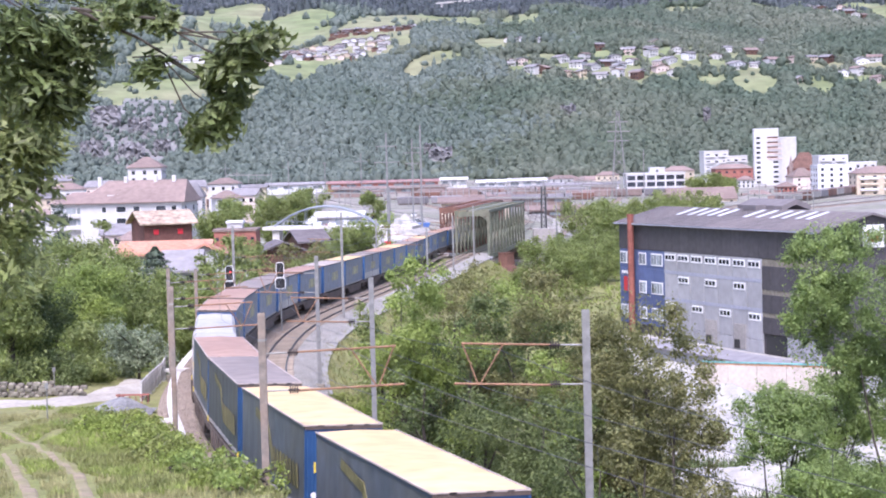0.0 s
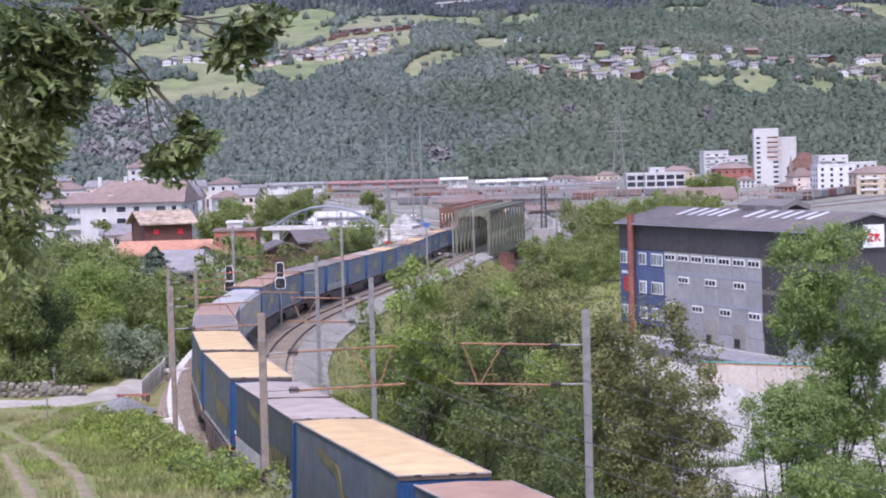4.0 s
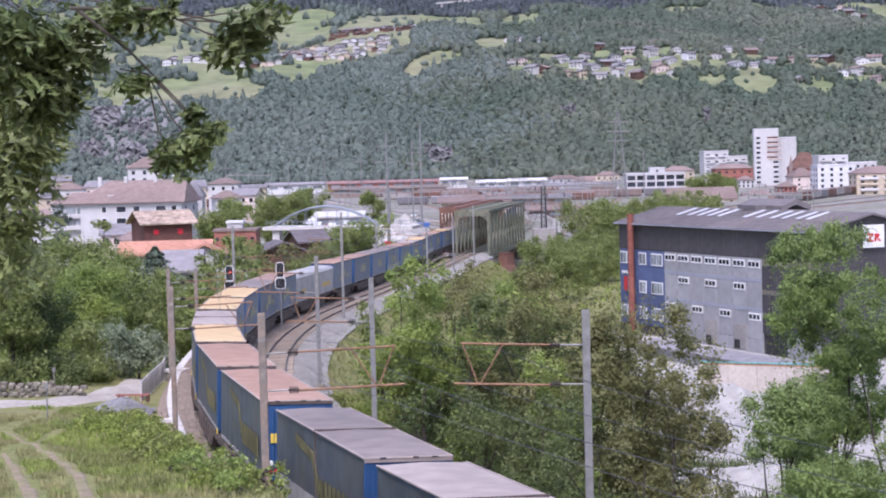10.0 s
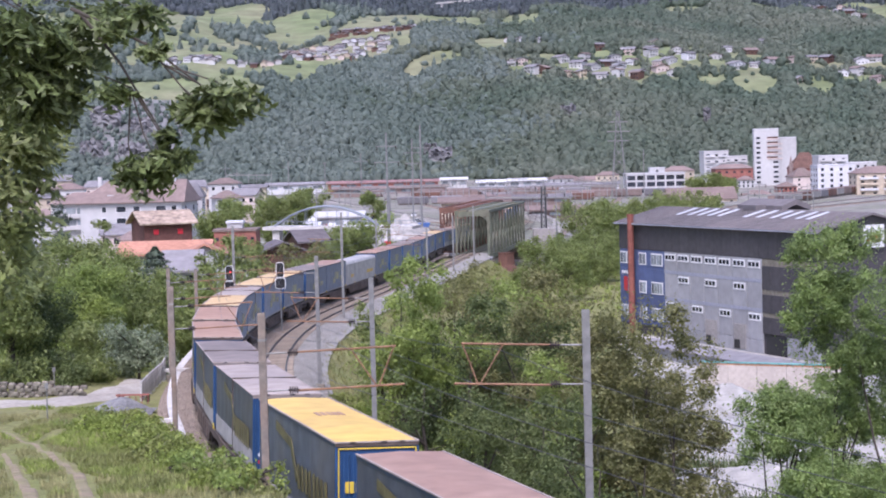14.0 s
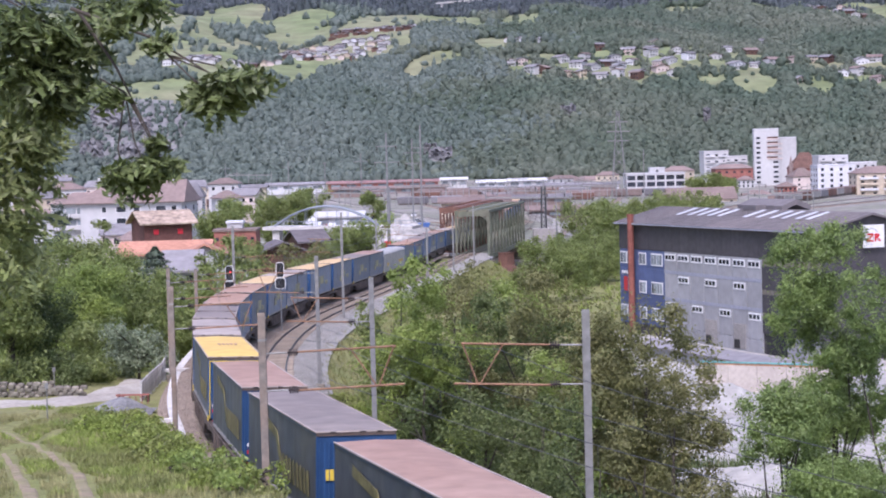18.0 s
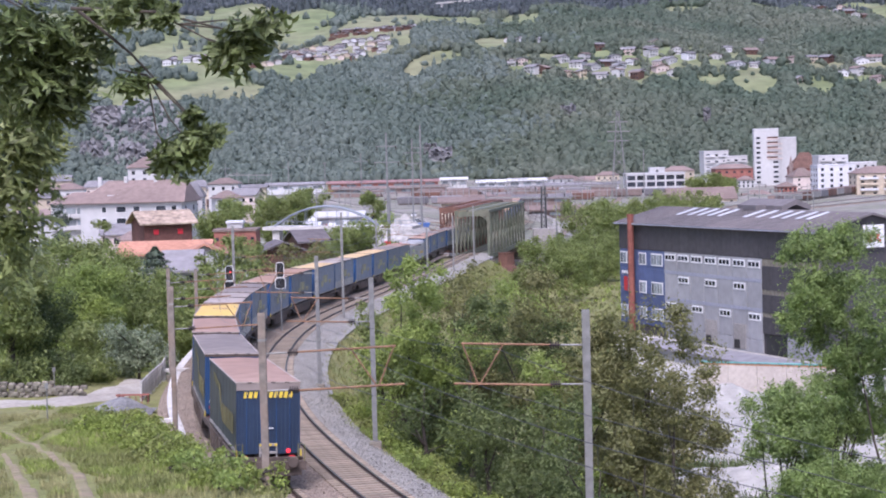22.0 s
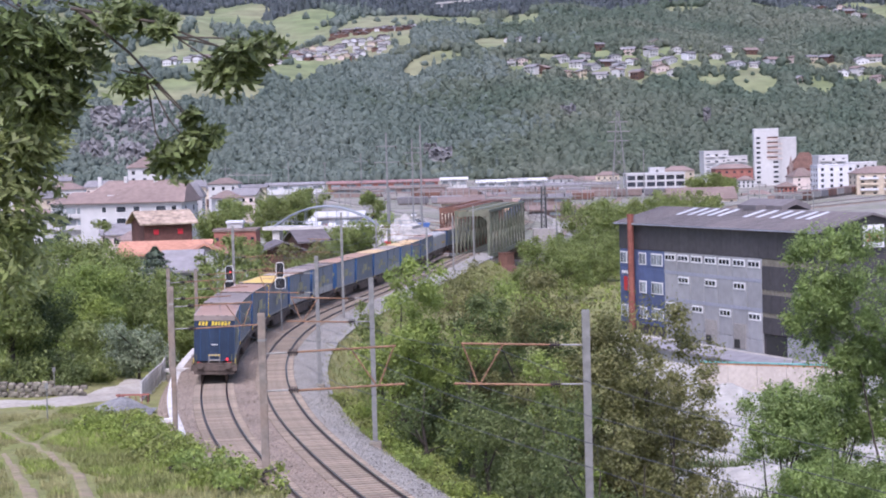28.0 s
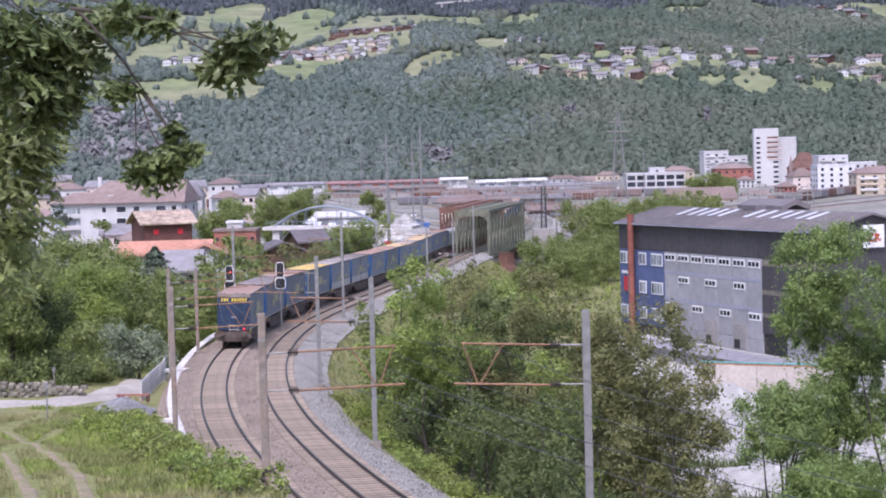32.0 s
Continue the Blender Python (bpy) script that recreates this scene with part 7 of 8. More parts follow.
for px_, py_, dd, key in ((708, 392, 430, "red_paint"), (738, 366, 560, "blue_paint"), (716, 374, 520, "timber_brown")):
    q = far_point(px_, py_, dd)
    dg = thing("dumper_truck", pose(q.x, q.y, float(ground_z(q.x, q.y)), 0, 0, 12), {"red_paint": "red tipper truck", "blue_paint": "blue tipper truck", "timber_brown": "brown earth mover"}[key] + " beside the stone heap", "truck", "works trucks")
    part("cab", Shape().bevelled(-3.6, -2.0, -1.1, 1.1, 0.9, 3.0, 0.15), M[key], dg)
    part("tipper", Shape().add([(-1.8, -1.2, 1.2), (3.2, -1.2, 1.2), (3.2, 1.2, 1.2), (-1.8, 1.2, 1.2), (-2.0, -1.3, 2.5), (3.6, -1.3, 2.5), (3.6, 1.3, 2.5), (-2.0, 1.3, 2.5)], [(3, 2, 1, 0), (4, 5, 6, 7), (0, 1, 5, 4), (1, 2, 6, 5), (2, 3, 7, 6), (3, 0, 4, 7)]), M[key], dg)
    part("chassis", Shape().box(-3.4, 3.2, -0.9, 0.9, 0.5, 1.0), M["underframe"], dg)
    for x in (-2.7, 0.8, 2.2):
        for sd in (-1.0, 1.0):
            part("wheel", Shape().lathe([(0.5, -0.14), (0.5, 0.14)], 10, (x, sd, 0.5), "y"), M["tyre"], dg)
tk = thing("tank_truck", pose(-40.44, 530, float(ground_z(-40.44, 530)) + 0.1), "red tank truck with a white tank on the road", "truck")
part("cab", Shape().bevelled(-5.2, -3.2, -1.2, 1.2, 0.8, 3.3, 0.2), M["red_paint"], tk)
part("tank", Shape().lathe([(0.9, -3.0), (1.2, -2.8), (1.2, 4.4), (0.9, 4.6)], 14, (0, 0, 2.2), "x"), M["white"], tk)
part("chassis", Shape().box(-5, 4.6, -1.1, 1.1, 0.5, 0.95), M["red_paint"], tk)

# blue tied-arch road bridge
arch = thing("arch_bridge", pose(0, 0, 0), "slender blue-grey tied-arch road bridge", "road bridge")
A0, A1 = far_point(485, 401, 412), far_point(671, 401, 405)
for off in (0.0, 6.0):
    pts = [A0.lerp(A1, k / 20) + Vector((0, off, 4.3 * (1 - (2 * k / 20 - 1) ** 2))) for k in range(21)]
    rib = part("arch_rib", Shape().tube(pts, 0.2, 6), M["blue_steel"], arch)
    for k in range(2, 19, 2):
        part("hanger", Shape().tube([pts[k], (pts[k].x, pts[k].y, A0.lerp(A1, k / 20).z)], 0.06, 4), M["blue_steel"], arch)
part("deck", Shape().beam(A0 + Vector((-1.5, 3, -0.4)), A1 + Vector((8, 3, -0.4)), 9, 0.7), M["concrete"], arch)
for f_ in (0.12, 0.3, 0.5, 0.7, 0.88):
    p, q = A0.lerp(A1, f_), A0.lerp(A1, 0.5 + (f_ - 0.5) * 0.75)
    part("strut", Shape().beam((p.x, p.y - 1, p.z - 0.7), (q.x, q.y - 1, p.z - 4.0), 0.3, 0.3), M["blue_steel"], arch)
for f_ in (0.02, 0.98):
    p = A0.lerp(A1, f_)
    part("pier", Shape().bevelled(p.x - 0.8, p.x + 0.8, p.y - 1, p.y + 7, -4, p.z - 0.8, 0.1), M["concrete"], arch)
for k in range(30):
    p = (A0 + Vector((-1.5, -1.4, 0))).lerp(A1 + Vector((8, -1.4, 0)), k / 29)
    part("railing_post", Shape().box(p.x - 0.05, p.x + 0.05, p.y - 0.05, p.y + 0.05, p.z, p.z + 1.1), M["blue_steel"], arch)
part("railing", Shape().beam(A0 + Vector((-1.5, -1.4, 1.1)), A1 + Vector((8, -1.4, 1.1)), 0.08, 0.1), M["blue_steel"], arch)

# stone heap beyond the river
hp = far_point(712, 395, 520)
heap = thing("stone_heap", pose(hp.x, 520, 0.5), "large pale heap of quarried stone beyond the river", "stone heap")
v, n = [], 22
for i in range(n + 1):
    for j in range(n + 1):
        x, y = (i / n * 2 - 1) * 11, (j / n * 2 - 1) * 16
        r = math.hypot(x / 11, y / 16)
        v.append((x, y, 6.5 * max(0, 1 - r) * (1 + 0.2 * math.sin(x * 1.1) * math.cos(y * 0.8)) + R2.normal() * 0.12))
part("stone_cone", Shape().add(v, [(i * (n + 1) + j, (i + 1) * (n + 1) + j, (i + 1) * (n + 1) + j + 1, i * (n + 1) + j + 1) for i in range(n) for j in range(n)]), M["limestone_pile"], heap)


# tall line poles with cross-arms, yard lamps, lattice pylon
def pole(px, top_py, base_py, d_, arms, w=0.35, label="tall grey steel line pole with cross-arms in the rail yard"):
    a, b = far_point(px, top_py, d_), far_point(px, base_py, d_)
    zb = min(b.z, float(ground_z(b.x, b.y)))
    t = thing("line_pole", pose(b.x, b.y, zb), label, "line pole", "line poles of the yard")
    h = a.z - zb
    part("shaft", Shape().tube([(0, 0, -0.5), (0, 0, h)], [w, w * 0.6], 6), M["galvanised"], t)
    for f_, half in arms:
        part("cross_arm", Shape().beam((-half, 0, h * f_), (half, 0, h * f_), 0.18, 0.22), M["galvanised"], t)
        for s in (-1, 1):
            part("insulator", Shape().tube([(s * half * 0.9, 0, h * f_ - 1.0), (s * half * 0.9, 0, h * f_)], 0.12, 5), M["insulator"], t)


pole(688, 235, 430, 470, [(0.88, 2.6), (0.74, 3.2)])
pole(733, 246, 420, 560, [(0.86, 2.6), (0.75, 2.0)])
pole(748, 222, 420, 540, [(0.8, 2.6)])
pole(640, 272, 340, 900, [(0.85, 3.5)])
pole(511, 285, 330, 1000, [(0.85, 3.0)])
pole(576, 287, 340, 900, [(0.97, 0.8)])
pole(1140, 265, 330, 900, [(0.9, 0.6)], label="slim white antenna mast behind the trees")
for k, (px, tp, bp, dd) in enumerate(((400,290,345,800), (420,300,345,900), (455,310,345,900), (690,330,400,480), (860,330,365,520), (985,330,400,430), (965,318,420,430), (905,330,350,700), (940,330,350,760), (1010,318,345,800), (1040,318,345,850), (1075,315,345,850), (870,318,345,900), (820,320,345,950), (790,322,345,950), (760,318,345,900), (720,318,345,1000), (660,320,345,1000), (620,322,345,1000), (560,322,345,1000), (1345,320,370,600), (1375,330,370,600), (1325,335,372,560), (1430,325,372,620))):
    pole(px, tp, bp, dd, [(0.9, 2.2)], 0.2, "slim grey overhead line pole in the rail yard")
rng_pole = np.random.default_rng(31)
for k in range(44):
    dd = rng_pole.uniform(560, 1150)
    px = rng_pole.uniform(590, 1100) if k % 3 else rng_pole.uniform(900, 1090)
    base = 280 + 21.5 * 3349 / dd - 0.0262 * (px - 784)
    pole(px, base - 9.5 * 3349 / dd, base, dd, [(0.9, 2.0)], 0.16, "slim grey overhead line pole in the rail yard")
# gantry beams across the yard
for k, (x0, x1, py_, dd) in enumerate(((400,480,310,900), (600,690,335,800), (700,800,330,850), (830,930,332,800), (900,1000,338,700), (960,1100,330,760), (1000,1090,322,850), (560,680,342,650), (860,1010,350,560), (1325,1440,345,600))):
    a, b = far_point(x0, py_, dd), far_point(x1, py_, dd)
    g = thing("line_gantry", pose(0, 0, 0), "light steel gantry of the overhead line across the yard", "line gantry", "line gantries")
    part("beam", Shape().beam(a, b, 0.25, 0.45), M["galvanised"], g)
    for p in (a, b, a.lerp(b, 0.5)):
        part("leg", Shape().tube([(p.x, p.y, float(ground_z(p.x, p.y)) - 0.3), (p.x, p.y, p.z + 1.2)], 0.16, 5), M["galvanised"], g)

lm = thing("lattice_mast", pose(21.4, 398, 2.0), "dark lattice overhead line mast on a concrete block", "line mast")
part("footing", Shape().bevelled(-2.4, 2.4, -1.5, 1.5, -3.0, 5.2, 0.1), M["trailer_grey"], lm)
for sx in (-0.55, 0.55):
    for sy in (-0.4, 0.4):
        part("leg", Shape().beam((sx, sy, 5.0), (sx * 0.7, sy * 0.7, 14.0), 0.22, 0.22), M["wire"], lm)
for k in range(9):
    z0 = 5.2 + k * 0.95
    part("brace", Shape().beam((-0.52, -0.4, z0), (0.52, -0.4, z0 + 0.95), 0.1, 0.1, (0, 1, 0)).beam((0.52, 0.4, z0), (-0.52, 0.4, z0 + 0.95), 0.13, 0.13, (0, 1, 0)), M["wire"], lm)
part("cross_arm", Shape().beam((-3.2, 0, 12.6), (2.6, 0, 12.6), 0.2, 0.25), M["mast_brown"], lm)

pa, pb = far_point(1092, 196, 900), far_point(1096, 322, 900)
pyl = thing("lattice_pylon", pose(pb.x, 900, -2), "grey lattice electricity pylon behind the trees", "pylon")
ph = pa.z + 2
def leg(s, q, f_):
    half = 3.4 * (1 - f_) + 0.5
    return Vector((s * half, q * half, ph * f_))
for s in (-1, 1):
    for q in (-1, 1):
        part("leg", Shape().beam(leg(s, q, 0), leg(s, q, 1), 0.22, 0.22), M["galvanised"], pyl)
for k in range(10):
    f0, f1 = k / 10, (k + 1) / 10
    for a, b in (((-1, -1), (1, -1)), ((1, -1), (1, 1)), ((-1, 1), (1, 1)), ((-1, -1), (-1, 1))):
        part("brace", Shape().beam(leg(*a, f0), leg(*b, f1), 0.1, 0.1), M["galvanised"], pyl)
        part("brace", Shape().beam(leg(*b, f0), leg(*a, f1), 0.1, 0.1), M["galvanised"], pyl)
for f_, half in ((0.78, 5.5), (0.88, 4.5), (0.68, 5.0)):
    part("cross_arm", Shape().beam((-half, 0, ph * f_), (half, 0, ph * f_), 0.3, 0.5), M["galvanised"], pyl)


# ---- villages on the far valley side ----
def far_house(x, y, w, d, h, rot, wall, roof_mat, label, gable_front):
    z = float(ground_z(x, y))
    t = thing("house", pose(x, y, z, 0, 0, rot), label, "house", "village houses")
    part("wall", Shape().box(-w / 2, w / 2, 0, d, -4, h), M[wall], t)
    o = min(0.9, w * 0.08)
    part("roof", Shape().gable(-w / 2 - o, w / 2 + o, -o, d + o, h - 0.2, h + 0.17 * w, 0.35, "y" if gable_front else "x"), M[roof_mat], t)
    g = Shape()
    if gable_front:
        g.add([(a, 0.0, b) for a, b in ((-w / 2, h - 0.3), (w / 2, h - 0.3), (0, h + 0.13 * w))], [(0, 1, 2)])
        part("gable_wall", g, M[wall], t)
    for f_ in range(0 if w < 8 and h < 4.1 else 2 if h > 5 else 1):
        for c in range(3):
            u = (c - 1) * w * 0.3
            part("window", Shape().box(u - min(0.55, w * 0.07), u + min(0.55, w * 0.07), -0.08, 0.02, 1.1 + 2.8 * f_, 2.2 + 2.8 * f_), M["glass"], t)
    if h > 5:
        part("balcony", Shape().box(-w * 0.3, w * 0.1, -1.0, 0, 2.9, 3.5), M[wall], t)


spots = []
def settle(n, x, y, a, b, walls, min_gap, size=(9, 15), hs=(5, 8)):
    tries = 0
    while n and tries < 4000:
        tries += 1
        px, py_ = x + R2.uniform(-1, 1) * a, y + R2.uniform(-1, 1) * b
        if abs(px) > 0.245 * py_ or any((px - u) ** 2 + ((py_ - v_) * 0.8) ** 2 < min_gap ** 2 for u, v_ in spots):
            continue
        spots.append((px, py_))
        wall = walls[int(R2.integers(len(walls)))]
        roof_mat = ("tile_brown", "tile_grey", "slate_dark", "tile_grey", "tile_grey", "slate_dark")[int(R2.integers(6))]
        word = {"plaster_white": "white", "plaster_cream": "cream", "plaster_grey": "pale grey", "timber_brown": "dark timber", "plaster_pink": "pale pink"}[wall]
        far_house(px, py_, R2.uniform(*size), R2.uniform(9, 13), R2.uniform(*hs), R2.uniform(-25, 25), wall, roof_mat, word + " village house with a pitched roof on the slope", R2.random() < 0.5)
        n -= 1


W3 = ("plaster_white", "plaster_white", "plaster_white", "plaster_white", "plaster_white", "plaster_grey", "plaster_pink", "plaster_cream", "timber_brown")
# the hamlet on the shelf to the east, house by house
for px, py_ in ((62.9, 1627.0), (76.8, 1607.0), (85.9, 1606.0), (72.8, 1632.0), (110.5, 1647.0), (130.4, 1650.0), (117.6, 1625.0), (143.9, 1678.0), (111.2, 1592.0), (123.3, 1595.0), (134.8, 1617.0), (145.7, 1630.0), (154.3, 1642.0), (157.7, 1623.0), (164.3, 1635.0), (148.2, 1611.0),
                (154.7, 1599.0), (164.0, 1588.0), (172.6, 1597.0), (134.7, 1589.0), (166.3, 1663.0), (184.5, 1670.0), (194.0, 1686.0), (188.1, 1654.0), (186.4, 1624.0), (189.8, 1604.0), (195.0, 1585.0), (201.7, 1625.0), (207.7, 1652.0), (218.1, 1631.0), (239.1, 1635.0), (256.0, 1674.0),
                (277.7, 1676.0), (267.3, 1609.0), (254.6, 1602.0), (287.3, 1616.0), (299.6, 1753.0), (323.2, 1636.0), (296.4, 1552.0), (337.3, 1582.0), (363.7, 1625.0), (373.9, 1625.0), (353.8, 1584.0), (363.0, 1555.0), (339.9, 1639.0), (302.1, 1630.0)):
    spots.append((px, py_))
    wall = W3[int(R2.integers(len(W3)))]
    word = {"plaster_white": "white", "plaster_grey": "pale grey", "plaster_cream": "cream", "timber_brown": "dark timber", "plaster_pink": "pale pink"}[wall]
    far_house(px, py_, R2.uniform(7, 13), R2.uniform(8, 11), R2.uniform(4, 6.5), R2.uniform(-50, 50), wall, ("tile_brown", "tile_grey")[int(R2.integers(2))], word + " village house among trees on the slope", R2.random() < 0.5)
OLD = ("timber_brown", "timber_brown", "timber_brown", "plaster_grey")
for n_, (x, y, a, b), walls, gap, size, hs in (
    (66, (-94.0, 1728.0, 50.2, 40.0), W3, 6, (4, 8), (2.4, 4)), (34, (-61.3, 1806.0, 40.3, 14.0), OLD, 4, (4, 7), (2.4, 3.4)), (14, (-216.0, 1668.0, 24.0, 10.0), ("plaster_white", "plaster_white", "plaster_grey"), 5, (5, 9), (3, 5)), (8, (-160, 1660, 22, 10), W3, 6, (5, 8), (3, 4)),
    (12, (411.4, 1908.5, 37.0, 40), ("plaster_white", "plaster_pink", "timber_brown"), 9, (6, 12), (3, 6)), (5, (80, 1735, 22, 20), ("plaster_white", "plaster_grey"), 9, (5, 9), (3, 4))):
    settle(n_, x, y, a, b, walls, gap, size, hs)

# road viaduct high on the slope
va, vb = far_point(770, 18, 2040), far_point(935, 3, 2080)
vd = thing("viaduct", pose(0, 0, 0), "pale concrete road viaduct high on the valley side", "viaduct")
part("deck", Shape().beam(va + Vector((0, 0, 6)), vb + Vector((0, 0, 6)), 6, 1.6), M["concrete"], vd)
for k in range(7):
    p = va.lerp(vb, (k + 0.5) / 7)
    part("pier", Shape().box(p.x - 1.2, p.x + 1.2, p.y - 2, p.y + 2, float(ground_z(p.x, p.y)) - 5, p.z + 5), M["concrete"], vd)


# ---- woods on the far valley side ----
def crown_template(rng, pointed):
    """A lumpy crown: a ringed dome with clumps of leaves standing out of it."""
    n, rings = 8, ((0.0, 0.36), (0.3, 0.5), (0.62, 0.4), (0.86, 0.17))
    if pointed:
        rings = ((0.0, 0.34), (0.45, 0.24), (0.95, 0.12), (1.35, 0.03))
    v = []
    for h, r in rings:
        for k in range(n):
            a = (k + 0.5 * (h > 0.5)) * math.tau / n
            q = r * (1 + 0.2 * rng.normal())
            v.append((q * math.cos(a), q * math.sin(a), h - 0.1 + 0.05 * rng.normal()))
    f = [(i * n + k, i * n + (k + 1) % n, (i + 1) * n + (k + 1) % n, (i + 1) * n + k) for i in range(3) for k in range(n)]
    t = 3 * n
    f += [(t, t + 1, t + 6, t + 7), (t + 1, t + 2, t + 5, t + 6), (t + 2, t + 3, t + 4, t + 5)]
    m = 10
    hs, ang = rng.random(m) * rings[-1][0], rng.random(m) * math.tau
    r = np.interp(hs, [a for a, b in rings], [b for a, b in rings]) * rng.uniform(0.95, 1.2, m)
    c = np.stack([r * np.cos(ang), r * np.sin(ang), hs - 0.02], 1)
    nn = np.stack([np.cos(ang), np.sin(ang), 0.3 + hs], 1) + rng.normal(size=(m, 3)) * 0.35
    nn /= np.linalg.norm(nn, axis=1, keepdims=True)
    lv, lf = leaves(c, nn, 0.34, 0.27, rng)
    return np.concatenate([np.array(v), lv]), np.concatenate([np.array(f), lf + len(v)])


RF = np.random.default_rng(77)
temps = [crown_template(RF, k == 6) for k in range(7)]


def wood(name, xs, ys, sizes, material, label, spruce=0.1):
    """Many crowns in one mesh."""
    if len(xs) == 0:
        return
    zs = ground_z(xs, ys)
    vs, fs, base = [], [], 0
    kind = RF.choice(7, len(xs), p=[(1 - spruce) / 6] * 6 + [spruce])
    for k, (tv, tf) in enumerate(temps):
        sel = np.where(kind == k)[0]
        if not len(sel):
            continue
        ang = RF.random(len(sel)) * math.tau
        c, s = np.cos(ang), np.sin(ang)
        sz = sizes[sel]
        wide = sz * RF.uniform(0.85, 1.25, len(sel))
        X = (tv[None, :, 0] * c[:, None] - tv[None, :, 1] * s[:, None]) * wide[:, None] + xs[sel][:, None]
        Y = (tv[None, :, 0] * s[:, None] + tv[None, :, 1] * c[:, None]) * wide[:, None] + ys[sel][:, None]
        Z = tv[None, :, 2] * sz[:, None] + zs[sel][:, None]
        vs.append(np.stack([X, Y, Z], -1).reshape(-1, 3))
        fs.append((tf[None] + base + (np.arange(len(sel)) * len(tv))[:, None, None]).reshape(-1, 4))
        base += len(sel) * len(tv)
    me = quads(name, np.concatenate(vs), np.concatenate(fs), M[material])
    me.polygons.foreach_set("use_smooth", [True] * len(me.polygons))
    tagged(new(name, me), label, "forest", kind="stuff")


def scatter(y0, y1, step, jitter, margin=0.26):
    pts = []
    y = y0
    while y < y1:
        xs_ = np.arange(-margin * y, margin * y, step)
        pts.append(np.stack([xs_ + RF.uniform(-jitter, jitter, len(xs_)), y + RF.uniform(-jitter, jitter, len(xs_))], 1))
        y += step * 0.95
    return np.concatenate(pts)


house_xy = np.array(spots)
def clear_of_houses(p, gap):
    d2 = ((p[:, None, 0] - house_xy[None, :, 0]) ** 2 + ((p[:, None, 1] + 15 - house_xy[None, :, 1]) * 0.5) ** 2).min(1)
    return d2 > gap ** 2


for name, y0, y1, step, size in (("woods_lower", 1384, 1610, 4.6, (5, 10)), ("woods_middle", 1610, 1800, 5.4, (5, 10)), ("woods_upper", 1800, 2260, 7.5, (6, 11))):
    p = scatter(y0, y1, step, step * 0.45)
    k = p[:, 0] / p[:, 1]
    fields = in_ellipses(p[:, 0], p[:, 1], FIELDS)
    hamlets = in_ellipses(p[:, 0], p[:, 1], VILLAGES)
    bare = in_ellipses(p[:, 0], p[:, 1], CLIFFS)
    line = hedges(p[:, 0], p[:, 1])
    chance = np.where(shelf(p[:, 0], p[:, 1]), np.where(copses(p[:, 0], p[:, 1]), 0.85, 0.03 + 0.4 * line), 1.0)
    chance = np.where(hamlets, np.where(k > 0, 0.8, 0.2), chance)
    chance = np.where(fields & ~(hamlets & (k > 0)), 0.012 + 0.35 * line, chance)
    chance = np.where(bare, 0.6, chance)
    keep = (RF.random(len(p)) < chance) & clear_of_houses(p, 7.5)
    p, k = p[keep], k[keep]
    sz = RF.uniform(*size, len(p)) * np.where(in_ellipses(p[:, 0], p[:, 1], FIELDS) | in_ellipses(p[:, 0], p[:, 1], VILLAGES), 0.62, 1.0) * np.where(in_ellipses(p[:, 0], p[:, 1], CLIFFS), 0.55, 1.0)
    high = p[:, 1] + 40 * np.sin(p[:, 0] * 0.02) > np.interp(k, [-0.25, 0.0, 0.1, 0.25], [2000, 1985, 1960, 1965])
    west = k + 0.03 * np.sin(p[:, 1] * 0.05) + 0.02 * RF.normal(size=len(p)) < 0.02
    # besides the spruce share, the three woods differ by haze in their colour
    for key, pick, word, sp in (("west", west & ~high, "dense mixed woods on the far valley side, grey haze put into their colour", 0.1), ("east", ~west & ~high, "dense green broadleaf woods on the far valley side, thin haze put into their colour", 0.06), ("high", high, "dark spruce woods high on the valley side, blue haze put into their colour", 0.5)):
        wood(name + "_" + key, p[pick, 0], p[pick, 1], sz[pick], {"west": "forest_haze_west", "east": "forest_haze_east", "high": "forest_haze_high"}[key], word, sp)

# rock faces showing through the woods
for k, (px, py_, d_, w_, h_) in enumerate(((1005,205,1500,6,8), (780,292,1425,9,10), (762,280,1435,5,9), (1250,222,1480,3,11), (190,215,1490,12,14), (235,270,1440,10,11), (165,270,1440,9,12), (250,225,1480,9,11), (290,255,1450,6,9))):
    p = far_point(px, py_, d_)
    rk = thing("rock_face", pose(p.x, p.y - 6, float(ground_z(p.x, p.y)) + h_ * 0.3), "bare grey-brown rock face among the woods", "rock face", "rock faces")
    rr = np.random.default_rng(k)
    n = 12
    v = [((i / n - 0.5) * w_ * 2, rr.normal() * 1.4 + 3.5 * (j / n), (j / n - 0.5) * h_ * 1.6 + rr.normal() * 0.6) for i in range(n + 1) for j in range(n + 1)]
    part("rock", Shape().add(v, [(i * (n + 1) + j, (i + 1) * (n + 1) + j, (i + 1) * (n + 1) + j + 1, i * (n + 1) + j + 1) for i in range(n) for j in range(n)]), M["rock"], rk)


